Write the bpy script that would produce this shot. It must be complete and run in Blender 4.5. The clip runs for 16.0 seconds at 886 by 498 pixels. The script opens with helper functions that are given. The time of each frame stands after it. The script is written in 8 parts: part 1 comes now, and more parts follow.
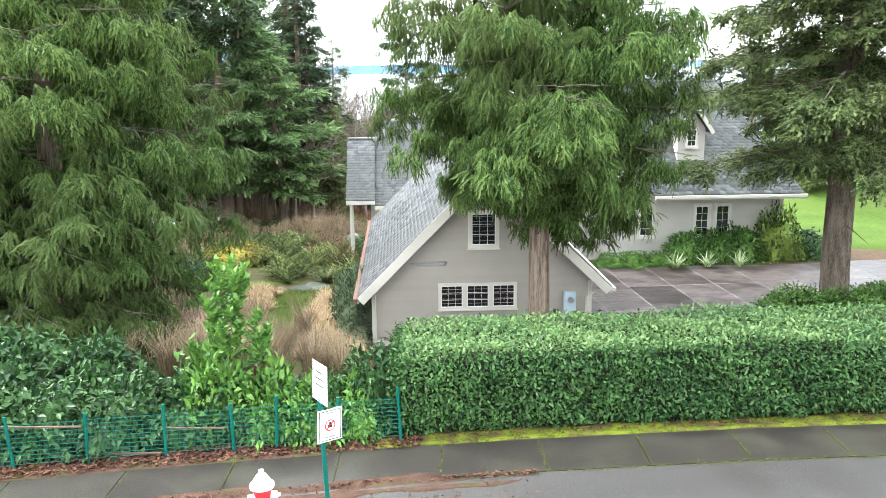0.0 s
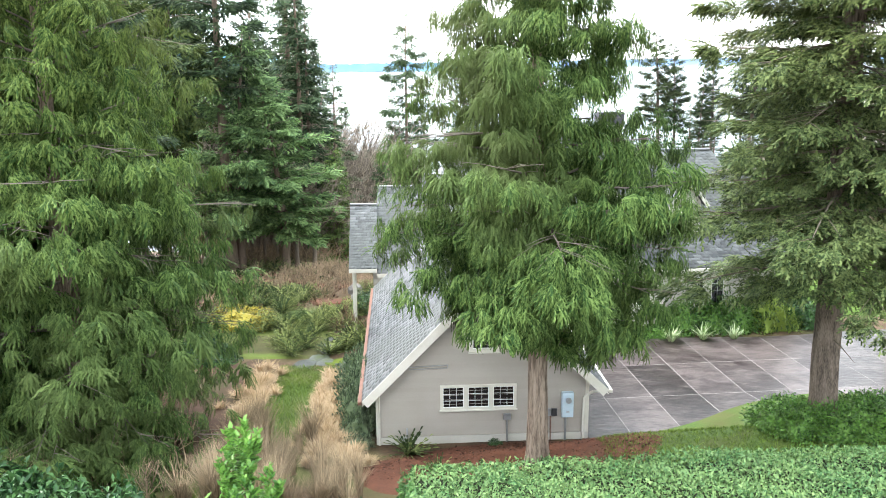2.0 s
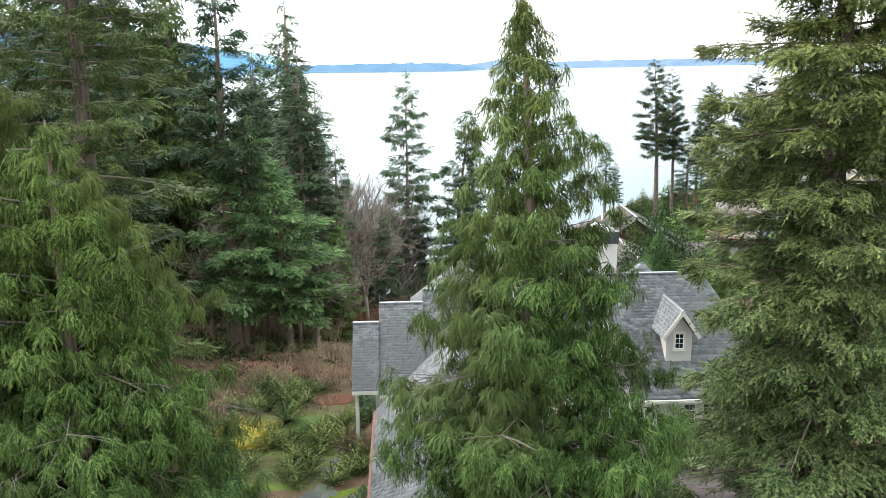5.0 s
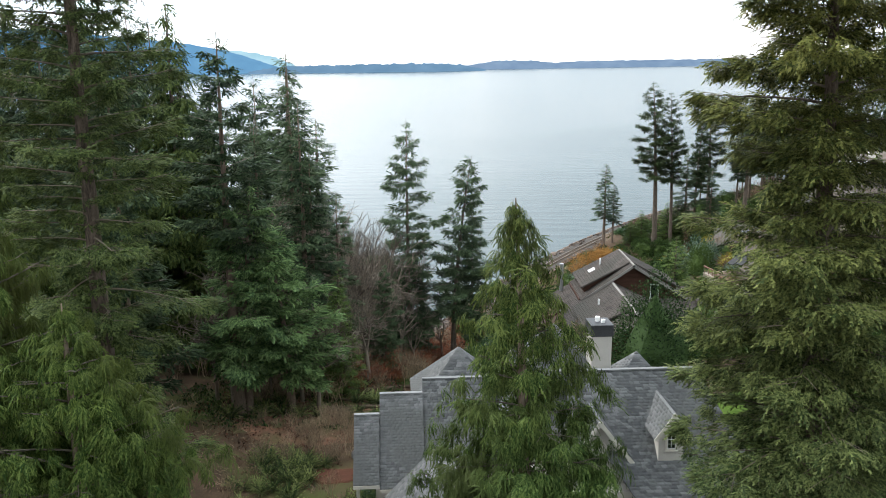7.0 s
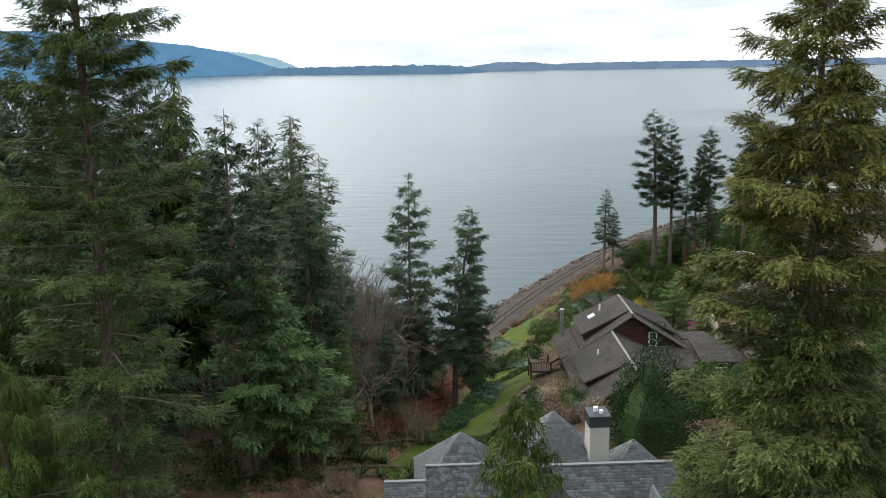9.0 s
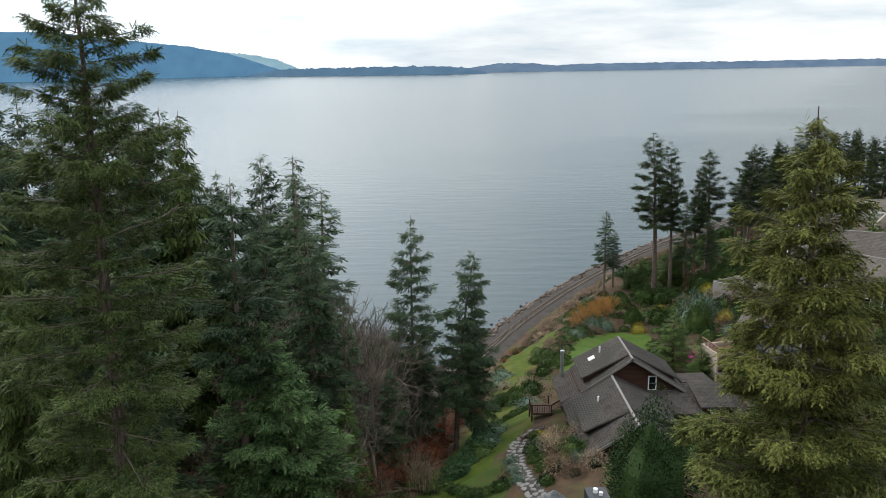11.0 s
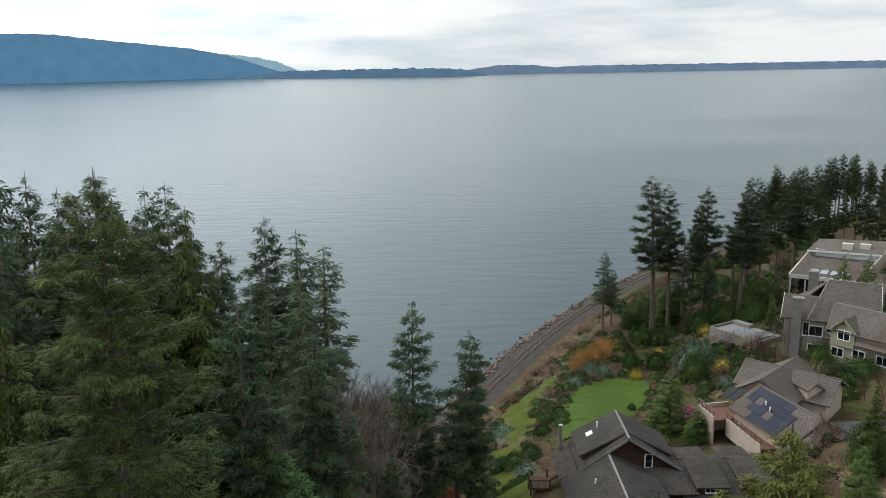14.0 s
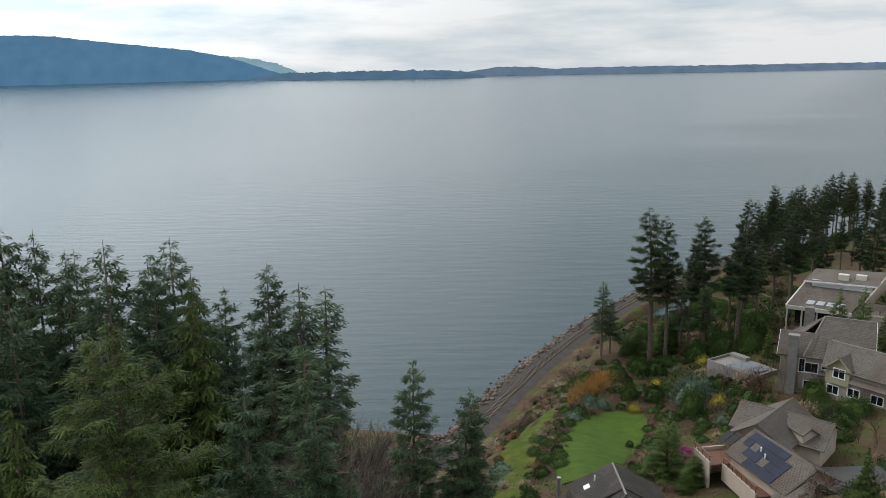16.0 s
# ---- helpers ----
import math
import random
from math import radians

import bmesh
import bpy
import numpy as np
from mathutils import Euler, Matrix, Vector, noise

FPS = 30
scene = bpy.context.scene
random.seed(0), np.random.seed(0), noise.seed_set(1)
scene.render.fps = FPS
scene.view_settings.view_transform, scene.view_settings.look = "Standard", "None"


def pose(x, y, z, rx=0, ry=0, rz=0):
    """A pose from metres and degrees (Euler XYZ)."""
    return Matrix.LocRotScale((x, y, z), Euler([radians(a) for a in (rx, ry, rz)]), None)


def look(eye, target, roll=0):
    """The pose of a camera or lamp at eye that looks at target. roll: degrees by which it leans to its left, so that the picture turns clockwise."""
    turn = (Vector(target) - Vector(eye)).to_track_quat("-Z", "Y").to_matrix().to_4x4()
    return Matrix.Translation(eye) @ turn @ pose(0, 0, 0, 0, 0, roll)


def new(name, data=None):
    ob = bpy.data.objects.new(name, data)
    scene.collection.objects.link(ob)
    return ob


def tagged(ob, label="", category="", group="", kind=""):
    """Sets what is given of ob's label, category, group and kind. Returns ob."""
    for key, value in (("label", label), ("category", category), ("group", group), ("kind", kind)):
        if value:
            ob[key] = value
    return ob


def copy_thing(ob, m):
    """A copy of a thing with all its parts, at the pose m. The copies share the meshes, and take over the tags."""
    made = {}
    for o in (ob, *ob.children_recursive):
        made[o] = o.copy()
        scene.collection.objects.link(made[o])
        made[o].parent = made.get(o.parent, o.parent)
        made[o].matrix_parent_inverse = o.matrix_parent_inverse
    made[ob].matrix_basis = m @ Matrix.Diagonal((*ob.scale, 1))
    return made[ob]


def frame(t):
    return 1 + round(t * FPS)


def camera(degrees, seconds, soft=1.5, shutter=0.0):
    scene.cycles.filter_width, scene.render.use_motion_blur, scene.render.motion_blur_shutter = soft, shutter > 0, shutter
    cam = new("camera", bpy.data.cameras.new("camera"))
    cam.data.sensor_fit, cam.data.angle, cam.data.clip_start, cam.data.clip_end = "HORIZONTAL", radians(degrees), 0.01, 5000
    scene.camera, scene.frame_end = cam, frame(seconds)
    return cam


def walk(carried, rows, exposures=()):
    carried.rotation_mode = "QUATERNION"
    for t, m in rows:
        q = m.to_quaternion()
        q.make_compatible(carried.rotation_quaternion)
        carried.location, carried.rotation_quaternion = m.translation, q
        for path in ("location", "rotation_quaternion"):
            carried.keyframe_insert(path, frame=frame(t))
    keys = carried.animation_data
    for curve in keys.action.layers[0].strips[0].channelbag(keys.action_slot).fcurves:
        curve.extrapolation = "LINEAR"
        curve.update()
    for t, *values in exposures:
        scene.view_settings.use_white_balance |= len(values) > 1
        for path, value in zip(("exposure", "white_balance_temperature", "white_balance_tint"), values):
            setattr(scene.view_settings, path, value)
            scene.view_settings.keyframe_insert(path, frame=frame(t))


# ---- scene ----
PATH = [
    (0, (0.043, 0.077, 6.631), (0.044, 11.321, 4.215), -0.47),
    (0.5, (0.024, 0.031, 7.643), (0.031, 11.273, 5.222), -0.47),
    (1, (0.017, 0.036, 8.490), (0.030, 11.276, 6.058), -0.47),
    (1.5, (0.007, 0.046, 9.302), (0.017, 11.281, 6.853), -0.47),
    (2, (-0.015, 0.024, 10.080), (-0.001, 11.260, 7.628), -0.47),
    (2.5, (-0.057, 0.005, 10.873), (-0.038, 11.239, 8.418), -0.47),
    (3, (-0.083, -0.021, 11.792), (-0.062, 11.212, 9.331), -0.47),
    (3.5, (-0.101, -0.066, 12.881), (-0.077, 11.167, 10.417), -0.47),
    (4, (-0.082, -0.029, 13.951), (-0.059, 11.203, 11.486), -0.47),
    (4.5, (-0.022, 0.025, 15.086), (-0.003, 11.258, 12.624), -0.47),
    (5, (0.053, 0.099, 16.361), (0.062, 11.332, 13.898), -0.47),
    (7.5, (0.184, 0.093, 22.765), (0.181, 11.324, 20.296), -0.47),
    (8, (0.170, -0.014, 24.007), (0.162, 11.219, 21.546), -0.47),
    (8.5, (0.140, -0.060, 25.426), (0.133, 11.173, 22.964), -0.47),
    (9, (0.118, -0.136, 26.909), (0.107, 11.098, 24.446), -0.47),
    (11.5, (-0.013, 0.016, 33.140), (-0.030, 11.249, 30.679), -0.47),
    (12, (-0.014, 0.146, 34.457), (-0.032, 11.379, 31.996), -0.47),
    (12.5, (-0.017, 0.141, 35.988), (-0.034, 11.375, 33.524), -0.47),
    (13, (-0.016, 0.153, 37.710), (-0.032, 11.386, 35.245), -0.47),
    (13.5, (-0.029, 0.097, 39.410), (-0.041, 11.330, 36.952), -0.47),
    (14, (-0.044, 0.022, 41.177), (-0.055, 11.256, 38.716), -0.47),
    (14.5, (-0.048, -0.015, 42.910), (-0.056, 11.218, 40.450), -0.47),
    (15, (-0.076, -0.144, 44.615), (-0.084, 11.091, 42.160), -0.47),
    (15.5, (-0.067, -0.245, 46.417), (-0.076, 10.991, 43.962), -0.47),
    (16, (-0.038, -0.275, 48.115), (-0.048, 10.959, 45.660), -0.47),
]
cam = camera(57.0, 16.0, soft=0.7)
walk(cam, [(t, look(eye, target, roll)) for t, eye, target, roll in PATH],
     [(0, 2.53), (2.5, 2.52), (4, 2.2), (5, 1.72), (7.5, 0.63), (9, 0.33), (11.5, 0.08), (14, -0.1), (16, -0.26)])

# ---- world and sun ----
world = bpy.data.worlds.new("overcast_sky")
scene.world = world
world.use_nodes = True
wn, wl = world.node_tree.nodes, world.node_tree.links
wn.clear()
w_out = wn.new("ShaderNodeOutputWorld")
w_bg = wn.new("ShaderNodeBackground")
w_sky = wn.new("ShaderNodeTexSky")
w_sky.sky_type = "NISHITA"
w_sky.sun_disc = False
w_sky.sun_elevation, w_sky.sun_rotation = radians(44), radians(-68)
w_sky.air_density, w_sky.dust_density = 1.2, 2.0
w_co = wn.new("ShaderNodeTexCoord")
w_map = wn.new("ShaderNodeMapping")
w_map.inputs["Scale"].default_value = (1.6, 1.6, 9.0)
w_noise = wn.new("ShaderNodeTexNoise")
w_noise.inputs["Scale"].default_value = 2.2
w_noise.inputs["Detail"].default_value = 8
w_noise.inputs["Roughness"].default_value = 0.55
w_ramp = wn.new("ShaderNodeValToRGB")
w_ramp.color_ramp.elements[0].position, w_ramp.color_ramp.elements[0].color = 0.38, (0.45, 0.535, 0.61, 1)
w_ramp.color_ramp.elements[1].position, w_ramp.color_ramp.elements[1].color = 0.6, (0.77, 0.79, 0.8, 1)
w_sep = wn.new("ShaderNodeSeparateXYZ")
w_up = wn.new("ShaderNodeMapRange")
w_up.inputs["From Min"].default_value, w_up.inputs["From Max"].default_value = 0.0, 0.9
w_up.inputs["To Min"].default_value, w_up.inputs["To Max"].default_value = 1.36, 2.0
w_cloud = wn.new("ShaderNodeMix")
w_cloud.data_type, w_cloud.blend_type = "RGBA", "MULTIPLY"
w_cloud.inputs["Factor"].default_value = 1.0
w_scale = wn.new("ShaderNodeVectorMath")
w_scale.operation = "SCALE"
w_scale.inputs["Scale"].default_value = 0.10
w_mix = wn.new("ShaderNodeMix")
w_mix.data_type = "RGBA"
w_mix.inputs["Factor"].default_value = 0.88
wl.new(w_co.outputs["Generated"], w_map.inputs["Vector"])
wl.new(w_map.outputs["Vector"], w_noise.inputs["Vector"])
wl.new(w_noise.outputs["Fac"], w_ramp.inputs["Fac"])
wl.new(w_co.outputs["Generated"], w_sep.inputs["Vector"])
wl.new(w_sep.outputs["Z"], w_up.inputs["Value"])
wl.new(w_ramp.outputs["Color"], w_cloud.inputs["A"])
wl.new(w_up.outputs["Result"], w_cloud.inputs["B"])
wl.new(w_sky.outputs["Color"], w_scale.inputs[0])
wl.new(w_scale.outputs["Vector"], w_mix.inputs["A"])
wl.new(w_cloud.outputs["Result"], w_mix.inputs["B"])
w_dot = wn.new("ShaderNodeVectorMath")
w_dot.operation = "DOT_PRODUCT"
w_dot.inputs[1].default_value = Vector((-5, 5.4, 6.2)).normalized()
w_glow = wn.new("ShaderNodeMapRange")
w_glow.interpolation_type = "SMOOTHERSTEP"
w_glow.inputs["From Min"].default_value, w_glow.inputs["From Max"].default_value = 0.5, 1.0
w_glow.inputs["To Min"].default_value, w_glow.inputs["To Max"].default_value = 0.98, 2.1
w_lit = wn.new("ShaderNodeVectorMath")
w_lit.operation = "SCALE"
wl.new(w_co.outputs["Generated"], w_dot.inputs[0])
wl.new(w_dot.outputs["Value"], w_glow.inputs["Value"])
wl.new(w_mix.outputs["Result"], w_lit.inputs[0])
wl.new(w_glow.outputs["Result"], w_lit.inputs["Scale"])
wl.new(w_lit.outputs["Vector"], w_bg.inputs["Color"])
w_bg.inputs["Strength"].default_value = 1.0
wl.new(w_bg.outputs["Background"], w_out.inputs["Surface"])

sun = new("sun", bpy.data.lights.new("sun", "SUN"))
sun.data.energy, sun.data.angle, sun.data.color = 1.3, radians(26), (1.0, 0.96, 0.9)
sun.matrix_world = look((-34, 14, 36), (0, 0, 0))


# ---- materials ----
def mat(name, dark, light, rough=0.7, scale=3.0, fine=40.0, bump=0.0, metal=0.0, island=0.0, leafy=0.0, objrand=0.0, spec=0.12, stretch=(1, 1, 1), stain=None, stain_scale=0.3, bump_scale=None, span=(0.25, 0.8), crown_tint=None):
    """A surface whose colour varies between two tones by coarse and fine grain, piece by piece where asked, with relief."""
    m = bpy.data.materials.new(name)
    m.use_nodes = True
    n, l = m.node_tree.nodes, m.node_tree.links
    b = n["Principled BSDF"]
    co = n.new("ShaderNodeTexCoord")
    mp = n.new("ShaderNodeMapping")
    mp.inputs["Scale"].default_value = stretch
    geo = n.new("ShaderNodeNewGeometry")
    l.new(geo.outputs["Position"], mp.inputs["Vector"])
    a = n.new("ShaderNodeTexNoise")
    a.inputs["Scale"].default_value, a.inputs["Detail"].default_value = scale, 4
    f = n.new("ShaderNodeTexNoise")
    f.inputs["Scale"].default_value, f.inputs["Detail"].default_value = fine, 3
    l.new(mp.outputs["Vector"], a.inputs["Vector"])
    l.new(mp.outputs["Vector"], f.inputs["Vector"])
    s = n.new("ShaderNodeMath")
    s.operation = "MULTIPLY_ADD"
    s.inputs[1].default_value, s.inputs[2].default_value = 0.5, -0.02
    l.new(f.outputs["Fac"], s.inputs[0])
    t = n.new("ShaderNodeMath")
    t.operation = "MULTIPLY_ADD"
    t.inputs[1].default_value = 0.6
    l.new(a.outputs["Fac"], t.inputs[0])
    l.new(s.outputs[0], t.inputs[2])
    last = t
    for amount, socket in ((island, geo.outputs["Random Per Island"]), (objrand, n.new("ShaderNodeObjectInfo").outputs["Random"])):
        if amount:
            sub = n.new("ShaderNodeMath")
            sub.operation = "MULTIPLY_ADD"
            sub.inputs[1].default_value, sub.inputs[2].default_value = amount, -amount / 2
            l.new(socket, sub.inputs[0])
            add = n.new("ShaderNodeMath")
            add.operation = "ADD"
            l.new(last.outputs[0], add.inputs[0])
            l.new(sub.outputs[0], add.inputs[1])
            last = add
    r = n.new("ShaderNodeValToRGB")
    r.color_ramp.elements[0].position, r.color_ramp.elements[1].position = span
    r.color_ramp.elements[0].color, r.color_ramp.elements[1].color = (*dark, 1), (*light, 1)
    l.new(last.outputs[0], r.inputs["Fac"])
    colour = r.outputs["Color"]
    if stain:
        sn = n.new("ShaderNodeTexNoise")
        sn.inputs["Scale"].default_value, sn.inputs["Detail"].default_value = stain_scale, 6
        l.new(geo.outputs["Position"], sn.inputs["Vector"])
        sr = n.new("ShaderNodeMapRange")
        sr.inputs["From Min"].default_value, sr.inputs["From Max"].default_value = 0.48, 0.66
        l.new(sn.outputs["Fac"], sr.inputs["Value"])
        mx = n.new("ShaderNodeMix")
        mx.data_type = "RGBA"
        l.new(sr.outputs["Result"], mx.inputs["Factor"])
        l.new(colour, mx.inputs["A"])
        mx.inputs["B"].default_value = (*stain, 1)
        colour = mx.outputs["Result"]
    if crown_tint:
        # winter bronzing of the upper crown, on the fir also painted warm light: tint, and the heights between which it
        # sets in
        tint, lo, hi, most = crown_tint
        sp = n.new("ShaderNodeSeparateXYZ")
        l.new(co.outputs["Object"], sp.inputs["Vector"])
        br = n.new("ShaderNodeMapRange")
        br.inputs["From Min"].default_value, br.inputs["From Max"].default_value, br.inputs["To Max"].default_value = lo, hi, most
        l.new(sp.outputs["Z"], br.inputs["Value"])
        bx = n.new("ShaderNodeMix")
        bx.data_type = "RGBA"
        l.new(br.outputs["Result"], bx.inputs["Factor"])
        l.new(colour, bx.inputs["A"])
        tm = n.new("ShaderNodeMix")
        tm.data_type, tm.blend_type = "RGBA", "MULTIPLY"
        tm.inputs["Factor"].default_value = 1.0
        l.new(colour, tm.inputs["A"])
        tm.inputs["B"].default_value = (*tint, 1)
        l.new(tm.outputs["Result"], bx.inputs["B"])
        colour = bx.outputs["Result"]
    l.new(colour, b.inputs["Base Color"])
    b.inputs["Roughness"].default_value, b.inputs["Metallic"].default_value = rough, metal
    b.inputs["Specular IOR Level"].default_value = spec
    if bump:
        bn = n.new("ShaderNodeBump")
        bn.inputs["Strength"].default_value, bn.inputs["Distance"].default_value = bump, 0.02
        src = f
        if bump_scale:
            src = n.new("ShaderNodeTexNoise")
            src.inputs["Scale"].default_value, src.inputs["Detail"].default_value = bump_scale, 5
            l.new(mp.outputs["Vector"], src.inputs["Vector"])
        l.new(src.outputs["Fac"], bn.inputs["Height"])
        l.new(bn.outputs["Normal"], b.inputs["Normal"])
    if leafy:
        tr = n.new("ShaderNodeBsdfTranslucent")
        l.new(colour, tr.inputs["Color"])
        mix = n.new("ShaderNodeMixShader")
        mix.inputs["Fac"].default_value = leafy
        l.new(b.outputs[0], mix.inputs[1])
        l.new(tr.outputs[0], mix.inputs[2])
        l.new(mix.outputs[0], n["Material Output"].inputs["Surface"])
    return m


M = {
    "cedar": mat("cedar_foliage", (0.0251, 0.0576, 0.0158), (0.1302, 0.1954, 0.0558), 0.55, 1.3, 8, island=0.75, leafy=0.42, spec=0.06, stain=(0.075, 0.1, 0.034), stain_scale=0.16, crown_tint=((1.15, 0.88, 0.84), 11.0, 18.0, 0.9)),
    "cedar_green": mat("broad_cedar_foliage", (0.0269, 0.0615, 0.0175), (0.1346, 0.2039, 0.0598), 0.55, 1.3, 8, island=0.75, leafy=0.45, spec=0.06, stain=(0.075, 0.1, 0.034), stain_scale=0.16, crown_tint=((1.1, 0.95, 0.8), 5.0, 13.0, 0.8)),
    "cedar_old": mat("cedar_foliage_olive", (0.0225, 0.04125, 0.012), (0.0975, 0.1275, 0.03375), 0.55, 0.4, 5, island=0.7, leafy=0.3, spec=0.08),
    "fir": mat("fir_foliage", (0.0289, 0.0577, 0.0147), (0.1402, 0.1980, 0.0533), 0.55, 0.5, 6, island=0.7, leafy=0.25, spec=0.08),
    "fir_light": mat("pale_fir_foliage", (0.022, 0.04, 0.013), (0.135, 0.172, 0.056), 0.55, 0.5, 6, island=0.7, leafy=0.26, spec=0.06),
    # the yellow upper tint also paints in warm light from the left
    "fir_olive": mat("fir_foliage_olive", (0.0302, 0.0518, 0.0193), (0.1562, 0.1958, 0.0739), 0.55, 0.4, 6, island=0.7, leafy=0.28, spec=0.06, crown_tint=((1.25, 0.96, 0.62), 9.0, 24.0, 0.85)),
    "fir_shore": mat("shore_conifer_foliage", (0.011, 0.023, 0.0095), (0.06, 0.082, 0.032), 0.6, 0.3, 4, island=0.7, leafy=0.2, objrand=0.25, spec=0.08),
    "fir_dark": mat("dark_fir_foliage", (0.0212, 0.0406, 0.0207), (0.0954, 0.1371, 0.0657), 0.6, 0.3, 4, island=0.7, leafy=0.25, objrand=0.25, spec=0.08),
    "fir_mid": mat("green_fir_foliage", (0.0455, 0.0884, 0.0390), (0.2100, 0.3150, 0.1190), 0.6, 0.3, 4, island=0.7, leafy=0.36, objrand=0.25, spec=0.08),
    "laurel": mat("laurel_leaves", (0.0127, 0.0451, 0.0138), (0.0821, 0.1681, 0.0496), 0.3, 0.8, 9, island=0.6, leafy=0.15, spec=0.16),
    "laurel_deep": mat("deep_green_laurel_leaves", (0.0084, 0.0319, 0.0108), (0.0572, 0.1207, 0.0378), 0.3, 0.8, 9, island=0.6, leafy=0.15, spec=0.16),
    "deck_wood": mat("dark_stained_deck_wood", (0.03, 0.018, 0.012), (0.1, 0.06, 0.042), 0.7, 3, 20, bump=0.3),
    "wall_tips": mat("yellow_tipped_shrub_leaves", (0.02, 0.055, 0.014), (0.2, 0.27, 0.055), 0.4, 0.9, 9, island=0.75, leafy=0.2, spec=0.15),
    "laurel_mid": mat("evergreen_shrub_leaves", (0.0218, 0.0665, 0.0124), (0.1150, 0.2238, 0.0433), 0.35, 0.8, 9, island=0.7, leafy=0.2, spec=0.2),
    # paler copy of laurel: the sky's sheen on the hedge top is painted in
    "laurel_top": mat("sky_sheen_laurel_leaves", (0.0508, 0.1243, 0.0462), (0.1787, 0.2662, 0.1001), 0.4, 0.6, 9, island=0.5, leafy=0.2, spec=0.14),
    "laurel_new": mat("young_laurel_leaves", (0.04, 0.115, 0.022), (0.15, 0.29, 0.055), 0.35, 0.8, 9, island=0.6, leafy=0.25, spec=0.28),
    "shrub": mat("evergreen_shrub_leaves", (0.011, 0.028, 0.008), (0.066, 0.105, 0.026), 0.5, 0.6, 8, island=0.7, leafy=0.15, objrand=0.6, spec=0.08),
    "shrub_grey": mat("grey_green_shrub_leaves", (0.04, 0.07, 0.048), (0.14, 0.19, 0.13), 0.5, 0.6, 8, island=0.6, leafy=0.15, spec=0.08),
    "evergreen": mat("dark_evergreen_leaves", (0.009, 0.022, 0.008), (0.045, 0.078, 0.026), 0.6, 0.8, 9, island=0.7, leafy=0.15, spec=0.05),
    "rhodo": mat("rhododendron_leaves", (0.028, 0.05, 0.028), (0.14, 0.19, 0.1), 0.45, 1.0, 9, island=0.7, leafy=0.15, spec=0.3),
    "shrub_yellow": mat("golden_shrub_leaves", (0.1105, 0.0978, 0.0136), (0.3200, 0.2706, 0.0400), 0.5, 0.6, 8, island=0.6, leafy=0.2),
    "shrub_brown": mat("rusty_shrub_twigs", (0.05, 0.031, 0.022), (0.155, 0.095, 0.062), 0.7, 0.5, 8, island=0.7, objrand=0.5),
    "shrub_tan": mat("bare_shrub_twigs", (0.1200, 0.0900, 0.0600), (0.3700, 0.2750, 0.1800), 0.8, 0.5, 8, island=0.7, objrand=0.5),
    "shrub_orange": mat("orange_willow_twigs", (0.19, 0.09, 0.025), (0.46, 0.24, 0.07), 0.7, 0.5, 8, island=0.6),
    "heather": mat("pink_heather_flowers", (0.14, 0.015, 0.06), (0.38, 0.06, 0.19), 0.6, 0.8, 8, island=0.7),
    "fern": mat("fern_fronds", (0.036, 0.06, 0.02), (0.26, 0.3, 0.11), 0.5, 0.6, 8, island=0.7, leafy=0.2, objrand=0.3, spec=0.08),
    "straw": mat("straw_grass_blades", (0.27, 0.19, 0.105), (0.56, 0.42, 0.27), 0.8, 0.8, 9, island=0.6, leafy=0.2),
    "agapanthus": mat("strap_leaves", (0.12, 0.2, 0.06), (0.55, 0.62, 0.38), 0.5, 0.8, 9, island=0.7, leafy=0.2),
    "grass": mat("lawn_grass", (0.0243, 0.0432, 0.0081), (0.0648, 0.1053, 0.0189), 0.8, 0.35, 14, bump=0.6, stain=(0.06, 0.06, 0.018), stain_scale=0.5),
    "far_lawn": mat("mossy_lawn", (0.0255, 0.0425, 0.0051), (0.085, 0.1148, 0.0136), 0.9, 0.5, 5, bump=0.8, stain=(0.1, 0.095, 0.024), stain_scale=0.25),
    "mown_lawn": mat("mown_lawn_grass", (0.024, 0.05, 0.007), (0.075, 0.122, 0.016), 0.9, 0.5, 5, bump=0.8, stain=(0.055, 0.085, 0.014), stain_scale=0.25),
    "rust_twig": mat("rust_red_bracken", (0.09, 0.03, 0.015), (0.24, 0.085, 0.04), 0.8, 0.5, 8, island=0.7, objrand=0.4),
    "grass_blade": mat("grass_blades", (0.05, 0.085, 0.013), (0.16, 0.225, 0.045), 0.7, 0.5, 9, island=0.6, leafy=0.2),
    "moss_bed": mat("mossy_hedge_foot", (0.02, 0.02, 0.006), (0.115, 0.14, 0.014), 0.95, 2.2, 24, bump=1.0, span=(0.38, 0.6), stain=(0.05, 0.03, 0.018), stain_scale=1.6),
    "moss": mat("moss", (0.03, 0.045, 0.005), (0.1, 0.13, 0.014), 0.9, 2.5, 30, bump=0.8),
    "duff": mat("forest_floor", (0.032, 0.022, 0.015), (0.12, 0.078, 0.047), 0.95, 0.6, 9, bump=0.8, stain=(0.06, 0.075, 0.02), stain_scale=0.18),
    "garden_soil": mat("dark_garden_mulch", (0.025, 0.015, 0.01), (0.085, 0.05, 0.033), 0.95, 1.0, 12, bump=0.8, stain=(0.04, 0.045, 0.018), stain_scale=0.3),
    "moss_soil": mat("mossy_soil", (0.03, 0.028, 0.015), (0.085, 0.085, 0.03), 0.95, 1.5, 16, bump=0.8, stain=(0.09, 0.12, 0.025), stain_scale=0.6),
    "bark_mulch": mat("red_bark_mulch", (0.0425, 0.017, 0.0102), (0.128, 0.0527, 0.0323), 0.95, 1.5, 22, bump=0.9),
